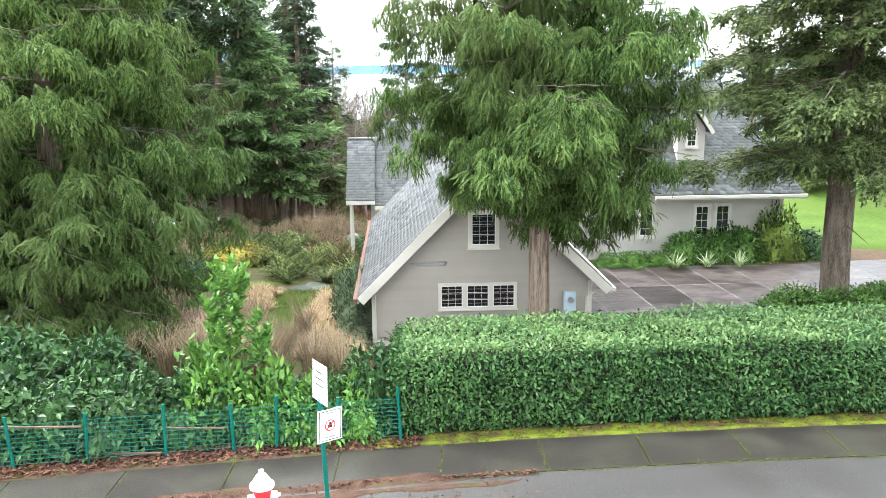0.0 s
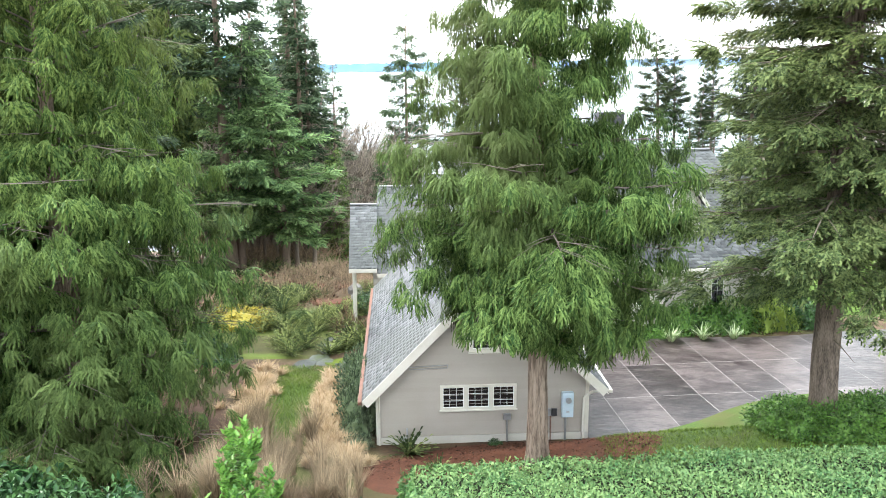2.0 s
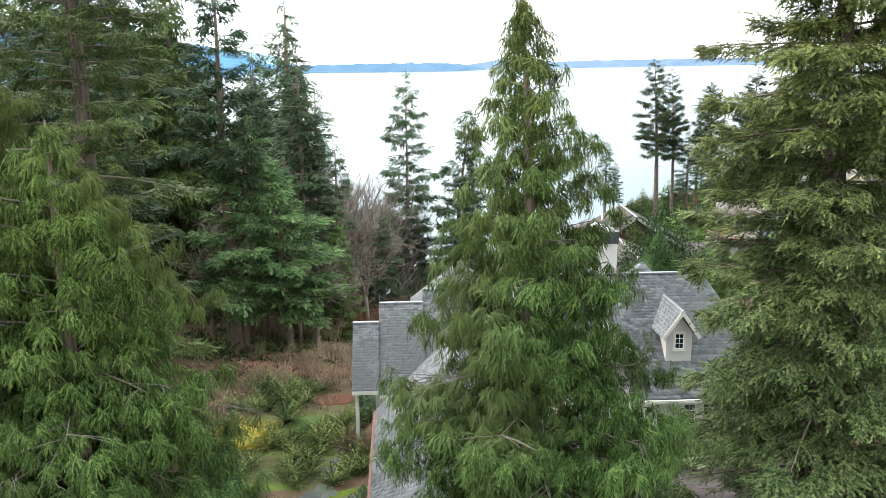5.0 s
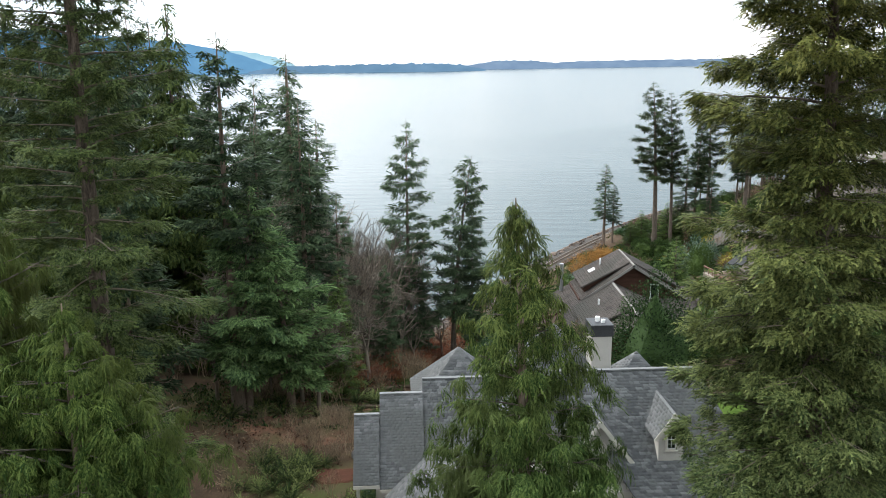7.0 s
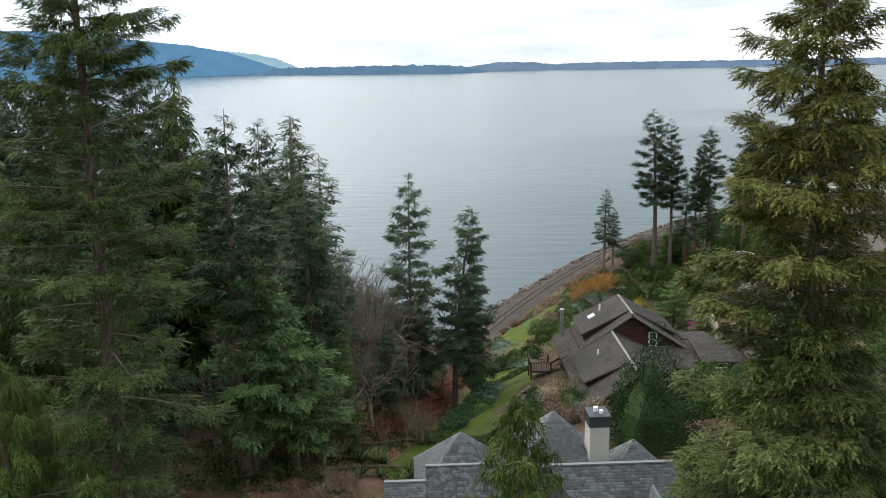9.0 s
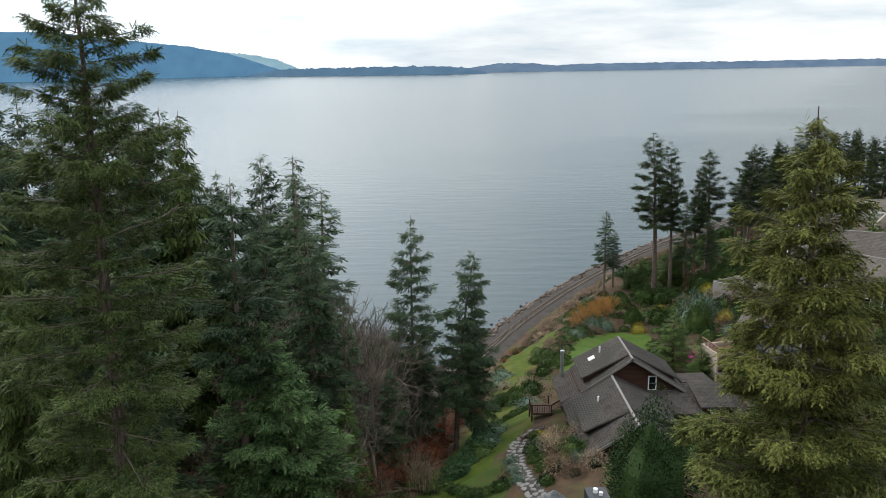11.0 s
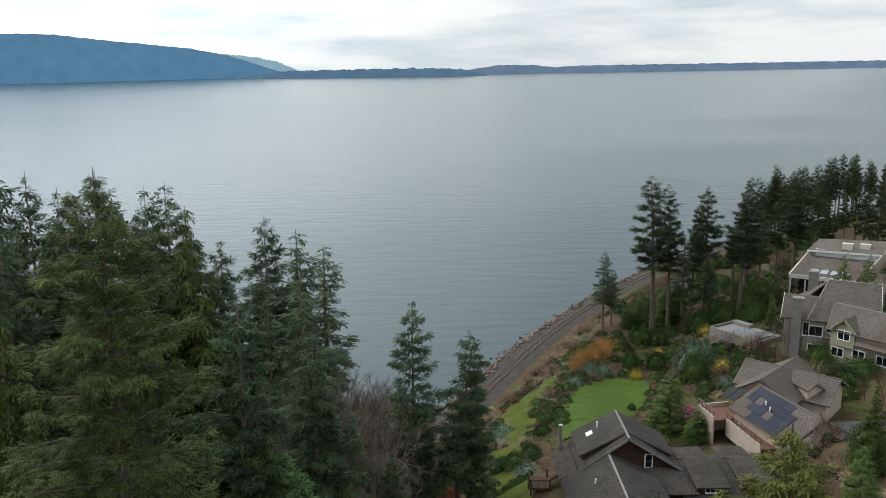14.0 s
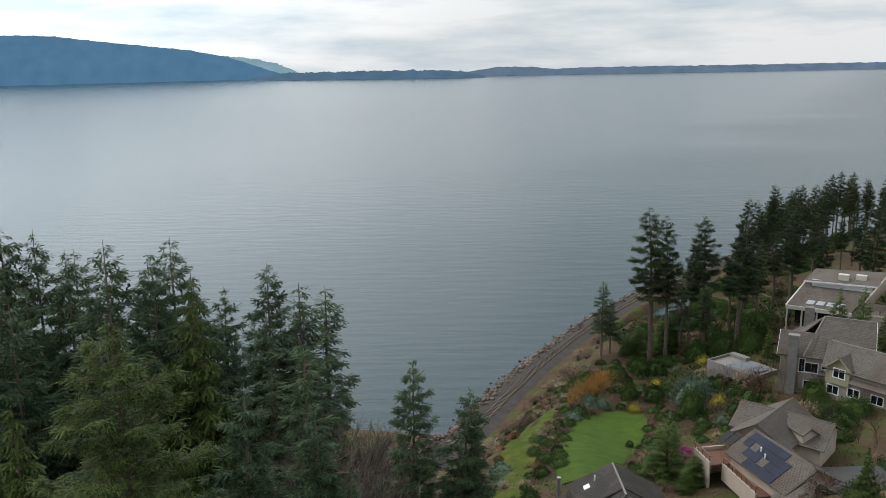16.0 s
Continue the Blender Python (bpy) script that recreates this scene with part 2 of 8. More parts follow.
    "wet_leaves": mat("wet_leaf_mould", (0.018, 0.011, 0.008), (0.09, 0.05, 0.034), 0.9, 4, 40, bump=1.0, stain=(0.045, 0.05, 0.016), stain_scale=1.2),
    "leaf_litter": mat("fallen_leaves", (0.0298, 0.0153, 0.0102), (0.136, 0.0595, 0.0382), 0.8, 3, 30, island=0.7),
    "wood_litter": mat("woodland_leaf_litter", (0.062, 0.034, 0.022), (0.25, 0.135, 0.085), 0.9, 1.2, 14, bump=0.8, stain=(0.07, 0.075, 0.03), stain_scale=0.4),
    "asphalt": mat("wet_asphalt", (0.026, 0.024, 0.023), (0.058, 0.054, 0.052), 0.42, 0.5, 60, bump=0.6, spec=0.4, stretch=(0.4, 2, 1), stain=(0.03, 0.027, 0.025), stain_scale=0.5),
    "sidewalk": mat("damp_sidewalk_concrete", (0.0155, 0.0138, 0.0118), (0.0330, 0.0298, 0.0255), 0.38, 0.8, 30, bump=0.3, objrand=0.25, stain=(0.035, 0.033, 0.026), stain_scale=0.9),
    "drive": mat("wet_driveway_concrete", (0.0096, 0.0064, 0.0056), (0.084, 0.0672, 0.064), 0.36, 1.3, 7, bump=1.0, stretch=(0.55, 1.3, 1), span=(0.36, 0.66), objrand=0.25, spec=0.26, stain=(0.02, 0.0135, 0.013), stain_scale=0.9, bump_scale=5),
    "joint": mat("pale_joint_concrete", (0.11, 0.098, 0.092), (0.26, 0.24, 0.23), 0.6, 2, 30),
    "siding": mat("taupe_painted_siding", (0.277, 0.248, 0.218), (0.361, 0.328, 0.29), 0.55, 0.7, 40, bump=0.1, objrand=0.12),
    "stucco": mat("pale_stucco", (0.377, 0.353, 0.316), (0.508, 0.484, 0.439), 0.8, 0.8, 50, bump=0.2),
    "trim": mat("cream_painted_trim", (0.468, 0.442, 0.383), (0.612, 0.586, 0.518), 0.45, 1.5, 40),
    "shingle": mat("grey_roof_shingles", (0.1, 0.104, 0.106), (0.22, 0.225, 0.226), 0.8, 0.6, 30, island=0.6, bump=0.3, objrand=0.3, stain=(0.14, 0.145, 0.142), stain_scale=0.25),
    "shingle_brown": mat("weathered_brown_shingles", (0.0442, 0.0382, 0.0348), (0.1037, 0.0901, 0.0808), 0.85, 0.5, 12, island=0.25, bump=0.3, stain=(0.06, 0.057, 0.05), stain_scale=0.2),
    "shingle_tan": mat("tan_brown_shingles", (0.105, 0.09, 0.077), (0.185, 0.162, 0.142), 0.85, 0.4, 12, island=0.25, bump=0.3, stain=(0.12, 0.095, 0.078), stain_scale=0.2),
    "brown_wall": mat("dark_brown_cedar_shakes", (0.0358, 0.0169, 0.0117), (0.0845, 0.0423, 0.0292), 0.8, 1.0, 16, bump=0.4, stretch=(1, 1, 4)),
    "tan_wall": mat("tan_stucco", (0.37, 0.3, 0.24), (0.5, 0.42, 0.35), 0.85, 0.7, 30, bump=0.2),
    "greige_wall": mat("grey_beige_shake_wall", (0.24, 0.205, 0.165), (0.36, 0.31, 0.26), 0.85, 0.7, 14, bump=0.3),
    "olive_trim": mat("muted_olive_paint", (0.25, 0.238, 0.15), (0.34, 0.32, 0.22), 0.6, 2, 30),
    "white": mat("white_paint", (0.68, 0.68, 0.67), (0.82, 0.82, 0.81), 0.4, 2, 30),
    "rust": mat("rusty_gutter", (0.1, 0.05, 0.036), (0.2, 0.11, 0.08), 0.7, 3, 30),
    "metal": mat("grey_metal", (0.28, 0.29, 0.3), (0.45, 0.46, 0.47), 0.4, 2, 30, metal=0.7),
    "meter": mat("pale_blue_grey_enamel", (0.4, 0.5, 0.56), (0.5, 0.6, 0.66), 0.4, 2, 30),
    "dark_metal": mat("dark_metal", (0.04, 0.042, 0.045), (0.09, 0.09, 0.095), 0.45, 2, 30, metal=0.5),
    "green_post": mat("green_painted_steel", (0.0, 0.06, 0.05), (0.008, 0.12, 0.09), 0.45, 3, 30),
    "red": mat("red_hydrant_paint", (0.4, 0.015, 0.02), (0.6, 0.03, 0.035), 0.4, 4, 40),
    "black": mat("black_paint", (0.012, 0.012, 0.013), (0.03, 0.03, 0.03), 0.5, 4, 40),
    "dry_stem": mat("dry_tan_stems", (0.1250, 0.0938, 0.0600), (0.3500, 0.2625, 0.1680), 0.8, 0.6, 9, island=0.7),
    "bark": mat("cedar_bark", (0.07, 0.05, 0.038), (0.27, 0.21, 0.165), 0.95, 2.0, 12, bump=1.0, stretch=(6, 6, 0.4), bump_scale=3, span=(0.4, 0.64)),
    "bark_dark": mat("fir_bark", (0.048, 0.037, 0.03), (0.165, 0.13, 0.104), 0.95, 1.5, 10, bump=1.0, stretch=(6, 6, 0.9), bump_scale=3, span=(0.4, 0.64)),
    "bark_wood": mat("brown_fir_bark", (0.085, 0.062, 0.048), (0.25, 0.19, 0.15), 0.95, 1.5, 8, bump=0.8, stretch=(6, 6, 0.9), bump_scale=3),
    # near-black twigs: the shade of the hedge's gaps is put into their colour
    "twig_shade": mat("gap_shade_twigs", (0.008, 0.012, 0.006), (0.03, 0.035, 0.018), 0.95, 4, 30, bump=0.8),
    "twig": mat("grey_twigs", (0.06, 0.05, 0.04), (0.16, 0.138, 0.115), 0.9, 2, 20, island=0.4),
    "bare": mat("bare_branches", (0.088, 0.071, 0.056), (0.25, 0.208, 0.168), 0.9, 1, 20, island=0.5, objrand=0.3),
    "wood": mat("weathered_deck_wood", (0.11, 0.06, 0.045), (0.24, 0.14, 0.11), 0.75, 2, 20, bump=0.3),
    "stone": mat("grey_stone", (0.09, 0.085, 0.08), (0.23, 0.215, 0.2), 0.85, 1.5, 14, bump=0.6, objrand=0.6, island=0.7),
    "flagstone": mat("damp_grey_flagstone", (0.035, 0.037, 0.034), (0.095, 0.1, 0.09), 0.7, 2.0, 14, bump=0.5, objrand=0.5, stain=(0.05, 0.065, 0.025), stain_scale=1.2),
    "riprap": mat("shore_boulders", (0.0476, 0.0352, 0.0288), (0.184, 0.1408, 0.1152), 0.85, 1.0, 8, bump=0.6, island=0.9),
    "ballast": mat("railway_ballast", (0.0351, 0.0297, 0.026), (0.0863, 0.0758, 0.0675), 0.9, 0.4, 9, bump=0.6),
    "tie": mat("railway_sleepers", (0.05, 0.038, 0.03), (0.12, 0.095, 0.075), 0.85, 2, 14, island=0.6),
    "steel": mat("rail_steel", (0.2, 0.17, 0.15), (0.36, 0.32, 0.29), 0.45, 2, 20, metal=0.8),
    "solar": mat("dark_blue_solar_glass", (0.006, 0.008, 0.018), (0.016, 0.02, 0.042), 0.3, 1, 10, spec=0.15, objrand=0.3),
    "log": mat("fallen_log_bark", (0.05, 0.035, 0.026), (0.15, 0.11, 0.08), 0.95, 2, 14, bump=0.8),
}


def glass():
    m = bpy.data.materials.new("dark_window_glass")
    m.use_nodes = True
    b = m.node_tree.nodes["Principled BSDF"]
    b.inputs["Base Color"].default_value = (0.012, 0.014, 0.016, 1)
    b.inputs["Roughness"].default_value = 0.06
    b.inputs["Specular IOR Level"].default_value = 0.5
    return m


M["glass"] = glass()


def water_material():
    m = bpy.data.materials.new("calm_sea_water")
    m.use_nodes = True
    n, l = m.node_tree.nodes, m.node_tree.links
    b = n["Principled BSDF"]
    b.inputs["Base Color"].default_value = (0.012, 0.036, 0.042, 1)
    b.inputs["IOR"].default_value = 1.3
    geo = n.new("ShaderNodeNewGeometry")
    mp = n.new("ShaderNodeMapping")
    mp.inputs["Scale"].default_value = (0.8, 1.0, 1)
    mp.inputs["Rotation"].default_value = (0, 0, radians(-14))
    l.new(geo.outputs["Position"], mp.inputs["Vector"])
    waves = n.new("ShaderNodeTexNoise")
    waves.inputs["Scale"].default_value, waves.inputs["Detail"].default_value = 0.28, 5
    l.new(mp.outputs["Vector"], waves.inputs["Vector"])
    # long low swell that runs slantwise to the shore
    mp2 = n.new("ShaderNodeMapping")
    mp2.inputs["Scale"].default_value = (0.045, 0.2, 1)
    mp2.inputs["Rotation"].default_value = (0, 0, radians(-42))
    l.new(geo.outputs["Position"], mp2.inputs["Vector"])
    swell = n.new("ShaderNodeTexNoise")
    swell.inputs["Scale"].default_value, swell.inputs["Detail"].default_value = 1.0, 2
    l.new(mp2.outputs["Vector"], swell.inputs["Vector"])
    # calm slicks and ruffled patches
    mp3 = n.new("ShaderNodeMapping")
    mp3.inputs["Scale"].default_value = (0.0011, 0.004, 1)
    mp3.inputs["Rotation"].default_value = (0, 0, radians(-9))
    l.new(geo.outputs["Position"], mp3.inputs["Vector"])
    slick = n.new("ShaderNodeTexNoise")
    slick.inputs["Scale"].default_value, slick.inputs["Detail"].default_value = 1.0, 5
    l.new(mp3.outputs["Vector"], slick.inputs["Vector"])
    # the breeze ruffles the water to the right of a slanting line; to its left it lies calm
    sep = n.new("ShaderNodeSeparateXYZ")
    l.new(geo.outputs["Position"], sep.inputs["Vector"])
    line = n.new("ShaderNodeMath")
    line.operation = "MULTIPLY_ADD"
    line.inputs[1].default_value = -0.55
    l.new(sep.outputs["Y"], line.inputs[0])
    l.new(sep.outputs["X"], line.inputs[2])
    wob = n.new("ShaderNodeMath")
    wob.operation = "MULTIPLY_ADD"
    wob.inputs[1].default_value = 420
    l.new(slick.outputs["Fac"], wob.inputs[0])
    l.new(line.outputs[0], wob.inputs[2])
    rr = n.new("ShaderNodeMapRange")
    rr.interpolation_type = "SMOOTHSTEP"
    rr.inputs["From Min"].default_value, rr.inputs["From Max"].default_value = -120, 180
    l.new(wob.outputs[0], rr.inputs["Value"])
    rough = n.new("ShaderNodeMapRange")
    rough.inputs["To Min"].default_value, rough.inputs["To Max"].default_value = 0.19, 0.26
    l.new(rr.outputs["Result"], rough.inputs["Value"])
    l.new(rough.outputs["Result"], b.inputs["Roughness"])
    ruffle = n.new("ShaderNodeMapRange")
    ruffle.inputs["To Min"].default_value, ruffle.inputs["To Max"].default_value = 0.04, 0.12
    l.new(rr.outputs["Result"], ruffle.inputs["Value"])
    bump = n.new("ShaderNodeBump")
    bump.inputs["Distance"].default_value = 0.5
    l.new(ruffle.outputs["Result"], bump.inputs["Strength"])
    l.new(waves.outputs["Fac"], bump.inputs["Height"])
    bump2 = n.new("ShaderNodeBump")
    bump2.inputs["Distance"].default_value, bump2.inputs["Strength"].default_value = 1.2, 0.24
    l.new(swell.outputs["Fac"], bump2.inputs["Height"])
    l.new(bump2.outputs["Normal"], bump.inputs["Normal"])
    l.new(bump.outputs["Normal"], b.inputs["Normal"])
    return m


M["water"] = water_material()


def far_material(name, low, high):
    """Far land as plain emission: the haze of miles of damp air is painted into its glow."""
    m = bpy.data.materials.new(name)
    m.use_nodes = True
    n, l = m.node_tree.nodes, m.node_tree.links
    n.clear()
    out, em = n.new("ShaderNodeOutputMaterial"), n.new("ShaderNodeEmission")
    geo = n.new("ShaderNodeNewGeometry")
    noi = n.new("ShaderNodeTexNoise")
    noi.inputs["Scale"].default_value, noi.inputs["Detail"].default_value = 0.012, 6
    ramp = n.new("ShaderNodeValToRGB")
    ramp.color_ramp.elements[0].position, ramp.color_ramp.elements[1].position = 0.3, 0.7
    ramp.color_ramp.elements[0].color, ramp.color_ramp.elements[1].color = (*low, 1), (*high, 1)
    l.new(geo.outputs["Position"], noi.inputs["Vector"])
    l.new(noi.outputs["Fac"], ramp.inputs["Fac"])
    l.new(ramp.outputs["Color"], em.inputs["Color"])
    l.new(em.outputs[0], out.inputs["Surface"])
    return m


# ---- geometry helpers ----
def tri_mesh(name, verts, tris):
    me = bpy.data.meshes.new(name)
    verts = np.asarray(verts, np.float32).reshape(-1, 3)
    tris = np.asarray(tris, np.int32).reshape(-1, 3)
    me.vertices.add(len(verts))
    me.vertices.foreach_set("co", verts.ravel())
    me.loops.add(len(tris) * 3)
    me.loops.foreach_set("vertex_index", tris.ravel())
    me.polygons.add(len(tris))
    me.polygons.foreach_set("loop_start", np.arange(len(tris), dtype=np.int32) * 3)
    me.update(calc_edges=True)
    return me


def obj(name, me, material, parent=None, label="", smooth=False):
    if isinstance(me, bmesh.types.BMesh):
        bm, me = me, bpy.data.meshes.new(name)
        bm.to_mesh(me)
        bm.free()
    if material is not None and not me.materials:
        me.materials.append(M[material] if isinstance(material, str) else material)
    if smooth:
        me.polygons.foreach_set("use_smooth", np.ones(len(me.polygons), bool))
    ob = new(name, me)
    if parent is not None:
        ob.parent = parent
    if label:
        ob["label"] = label
    return ob


def part(name, bm, material, parent, label=""):
    return obj(name, bm, material, parent, label)


def empty(name, x=0, y=0, z=0, rz=0, label="", category="", group="", kind=""):
    e = new(name)
    e.matrix_basis = pose(x, y, z, 0, 0, rz)
    return tagged(e, label, category, group, kind)


def box(bm, x0, x1, y0, y1, z0, z1, bevel=0.0, m=None):
    g = bmesh.ops.create_cube(bm, size=1.0)["verts"]
    mat4 = Matrix.Translation(((x0 + x1) / 2, (y0 + y1) / 2, (z0 + z1) / 2)) @ Matrix.Diagonal((x1 - x0, y1 - y0, z1 - z0, 1))
    bmesh.ops.transform(bm, matrix=(m @ mat4) if m is not None else mat4, verts=g)
    if bevel:
        es = list({e for v in g for e in v.link_edges})
        bmesh.ops.bevel(bm, geom=es, offset=bevel, segments=1, affect="EDGES")
    return bm


def boxm(x0, x1, y0, y1, z0, z1, bevel=0.0, m=None):
    return box(bmesh.new(), x0, x1, y0, y1, z0, z1, bevel, m)


def rod(bm, a, b, r0, r1=None, sides=8):
    a, b = Vector(a), Vector(b)
    r1 = r0 if r1 is None else r1
    d = b - a
    m = Matrix.Translation((a + b) / 2) @ d.to_track_quat("Z", "Y").to_matrix().to_4x4()
    bmesh.ops.create_cone(bm, cap_ends=True, segments=sides, radius1=r0, radius2=max(r1, 1e-4), depth=d.length, matrix=m)
    return bm


def slab(corners, thick):
    """A plate over the corners (in order), its underside thick metres lower along its normal."""
    bm = bmesh.new()
    c = [Vector(p) for p in corners]
    nrm = (c[1] - c[0]).cross(c[-1] - c[0]).normalized()
    if nrm.z < 0:
        nrm = -nrm
    top = [bm.verts.new(p) for p in c]
    low = [bm.verts.new(p - nrm * thick) for p in c]
    bm.faces.new(top)
    bm.faces.new(low[::-1])
    for i in range(len(c)):
        j = (i + 1) % len(c)
        bm.faces.new((top[i], low[i], low[j], top[j]))
    bmesh.ops.recalc_face_normals(bm, faces=bm.faces)
    return bm


def prism(profile, y0, y1):
    """A wall or body of the given outline in x and z, from y0 to y1."""
    bm = bmesh.new()
    a = [bm.verts.new((x, y0, z)) for x, z in profile]
    b = [bm.verts.new((x, y1, z)) for x, z in profile]
    bm.faces.new(a)
    bm.faces.new(b[::-1])
    for i in range(len(a)):
        j = (i + 1) % len(a)
        bm.faces.new((a[i], b[i], b[j], a[j]))
    bmesh.ops.recalc_face_normals(bm, faces=bm.faces)
    return bm


def tube(pts, radii, sides=6):
    pts, radii = np.asarray(pts, float), np.asarray(radii, float)
    n = len(pts)
    d = np.gradient(pts, axis=0)
    d /= np.linalg.norm(d, axis=1, keepdims=True) + 1e-9
    ref = np.where(np.abs(d[:, 2:3]) > 0.9, [[1.0, 0, 0]], [[0, 0, 1.0]])
    u = np.cross(d, ref)
    u /= np.linalg.norm(u, axis=1, keepdims=True) + 1e-9
    w = np.cross(d, u)
    a = np.linspace(0, 2 * np.pi, sides, endpoint=False)
    v = pts[:, None] + radii[:, None, None] * (np.cos(a)[None, :, None] * u[:, None] + np.sin(a)[None, :, None] * w[:, None])
    t = []
    for i in range(n - 1):
        for j in range(sides):
            k = (j + 1) % sides
            p, q, r, s = i * sides + j, i * sides + k, (i + 1) * sides + k, (i + 1) * sides + j
            t += [(p, q, r), (p, r, s)]
    return v.reshape(-1, 3), np.array(t)


class Soup:
    """Collects vertices and triangles for one mesh."""

    def __init__(self):
        self.v, self.t, self.n = [], [], 0

    def add(self, v, t):
        self.v.append(np.asarray(v, float).reshape(-1, 3))
        self.t.append(np.asarray(t).reshape(-1, 3) + self.n)
        self.n += len(self.v[-1])

    def mesh(self, name):
        return tri_mesh(name, np.concatenate(self.v), np.concatenate(self.t))


def fringe(seg, width, droop, sweep):
    """A spray: a spine along +y with pointed leaflets on both sides."""
    v = [(0, i / seg, -droop * (i / seg) ** 2) for i in range(seg + 1)]
    t = []
    for i in range(seg):
        f = (i + 0.5) / seg
        w = width * (0.35 + 0.65 * math.sin(math.pi * min(1, 0.25 + 0.75 * f)))
        for side in (-1, 1):
            v.append((side * w, f + sweep, -droop * (f + sweep * 0.6) ** 2 - 0.12 * w))
            t.append((i, i + 1, len(v) - 1))
    return np.array(v), np.array(t)


def leaf_template(fold=0.15):
    return np.array([(0, 0, 0), (-0.24, 0.45, fold), (0, 1, -0.05), (0.24, 0.45, fold)]), np.array([(0, 1, 2), (0, 2, 3)])


def blade_template():
    return np.array([(-0.03, 0, 0), (0.03, 0, 0), (-0.028, 0.45, 0.0), (0.028, 0.45, 0.0), (0, 1, -0.25)]), np.array([(0, 1, 3), (0, 3, 2), (2, 3, 4)])


def scatter(template, pos, dirs, ups, sizes):
    tv, tt = template
    d = dirs / (np.linalg.norm(dirs, axis=1, keepdims=True) + 1e-9)
    x = np.cross(d, ups)
    x /= np.linalg.norm(x, axis=1, keepdims=True) + 1e-9
    z = np.cross(x, d)
    s = np.asarray(sizes)[:, None, None]
    v = pos[:, None] + s * (tv[None, :, 0:1] * x[:, None] + tv[None, :, 1:2] * d[:, None] + tv[None, :, 2:3] * z[:, None])
    t = tt[None] + (np.arange(len(pos)) * len(tv))[:, None, None]
    return v.reshape(-1, 3), t.reshape(-1, 3)




def frond(n, width, droop, sweep, peak=0.35, slim=0.8):
    """A pointed feathery frond along +y: narrow leaflets in pairs, longest near its middle, and a tip."""
    v, t = [], []
    for i in range(n):
        f = (i + 0.4) / n
        w = width * (f / peak if f < peak else (1 - f) / (1 - peak) * 0.85 + 0.15) ** 0.7
        half = 0.5 * slim / n
        for side in (-1, 1):
            g = f + side * 0.2 / n
            k = len(v)
            a, b, c = max(g - half, 0.0), g + half, g + sweep
            v += [(0, a, -droop * a * a), (0, b, -droop * b * b), (side * w, c, -droop * c * c - 0.15 * w)]
            t.append((k, k + 1, k + 2))
    k = len(v)
    v += [(-0.3 * width, 0.82, -droop * 0.67), (0.3 * width, 0.82, -droop * 0.67), (0, 1.08, -droop * 1.17)]
    t.append((k, k + 1, k + 2))
    return np.array(v), np.array(t)


def fan(fronds, open_angle, n, width, droop, sweep, curl, peak=0.35, slim=0.8):
    """A tip of a branch: several fronds that part from one point."""
    v, t, m = [], [], 0
    for k in range(fronds):
        a = open_angle * (2 * k / (fronds - 1) - 1)
        fv, ft = frond(n, width, droop, sweep, peak, slim)
        fv = fv * (1.0 - 0.3 * abs(a) / open_angle + 0.08 * math.sin(k * 5.0))
        c, s = math.cos(a), math.sin(a)
        x, y = fv[:, 0] * c + fv[:, 1] * s, -fv[:, 0] * s + fv[:, 1] * c
        v.append(np.c_[x, y, fv[:, 2] - curl * abs(a) * fv[:, 1] + 0.05 * math.sin(k * 2.3)])
        t.append(ft + m)
        m += len(fv)
    return np.concatenate(v), np.concatenate(t)


SPRAY_CEDAR = fan(3, 0.55, 4, 0.14, 0.72, 0.14, 0.18, 0.45, 1.1)
SPRAY_FIR = fan(3, 0.75, 4, 0.17, 0.16, 0.12, 0.05, 0.45, 0.95)
SPRAY_FAR = fan(3, 0.65, 2, 0.2, 0.1, 0.18, 0.06, 0.45, 1.1)
LEAF = leaf_template()
BLADE = blade_template()


def unit(rng, n):
    v = rng.normal(size=(n, 3))
    return v / np.linalg.norm(v, axis=1, keepdims=True)


def conifer(name, seed, height, crown0, radius, branches, density, size, spray, foliage, bark, trunk_r, rise=0.1, droop=0.4, hang=0.8, out=0.6, spread=0.4, gap=0.0, limbs=1.0, label="", category="conifer", lean=(0, 0), bare_below=0, clump=1, fluff=0.06, lift=(0, 0), drop=0.1, thin=0.0, inner=0.1, loose=0.2, vary=0.7, bias=1.05):
    """A conifer at the origin: tapered trunk, limbs and a crown of many sprays, in clumps, on real branches."""
    rng = np.random.default_rng(seed)
    tree = empty(name, label=label, category=category)
    hs = np.concatenate([[0, 0.012, 0.03], np.linspace(0.05, 1, 40 if clump > 1 else 12)])
    wob = np.cumsum(rng.normal(0, 0.02 * math.sqrt(14 / len(hs)), (len(hs), 2)), axis=0) * height * 0.04
    axis = np.c_[wob[:, 0] + lean[0] * hs ** 2, wob[:, 1] + lean[1] * hs ** 2, hs * height]
    rad = (trunk_r * (1 - hs) ** 0.85 + 0.015) * (1 + 0.4 * np.exp(-hs * height / 0.45))
    sides = 40 if clump > 1 else 10
    tv, tt = tube(axis, rad, sides)
    if clump > 1:
        # furrowed bark: ridges that run up the trunk and wander
        ring = tv.reshape(len(axis), sides, 3)
        groove = rng.normal(0, 0.05, sides) + 0.05 * np.sin(np.arange(sides) * 6.283 * 4 / sides)
        for i in range(len(axis)):
            ring[i] = axis[i] + (ring[i] - axis[i]) * (1 + np.roll(groove, i // 4) + rng.normal(0, 0.015, sides))[:, None]
        tv = ring.reshape(-1, 3)
    obj("trunk", tri_mesh("trunk", tv, tt), bark, tree, smooth=clump == 1)
    limb, crown = Soup(), Soup()
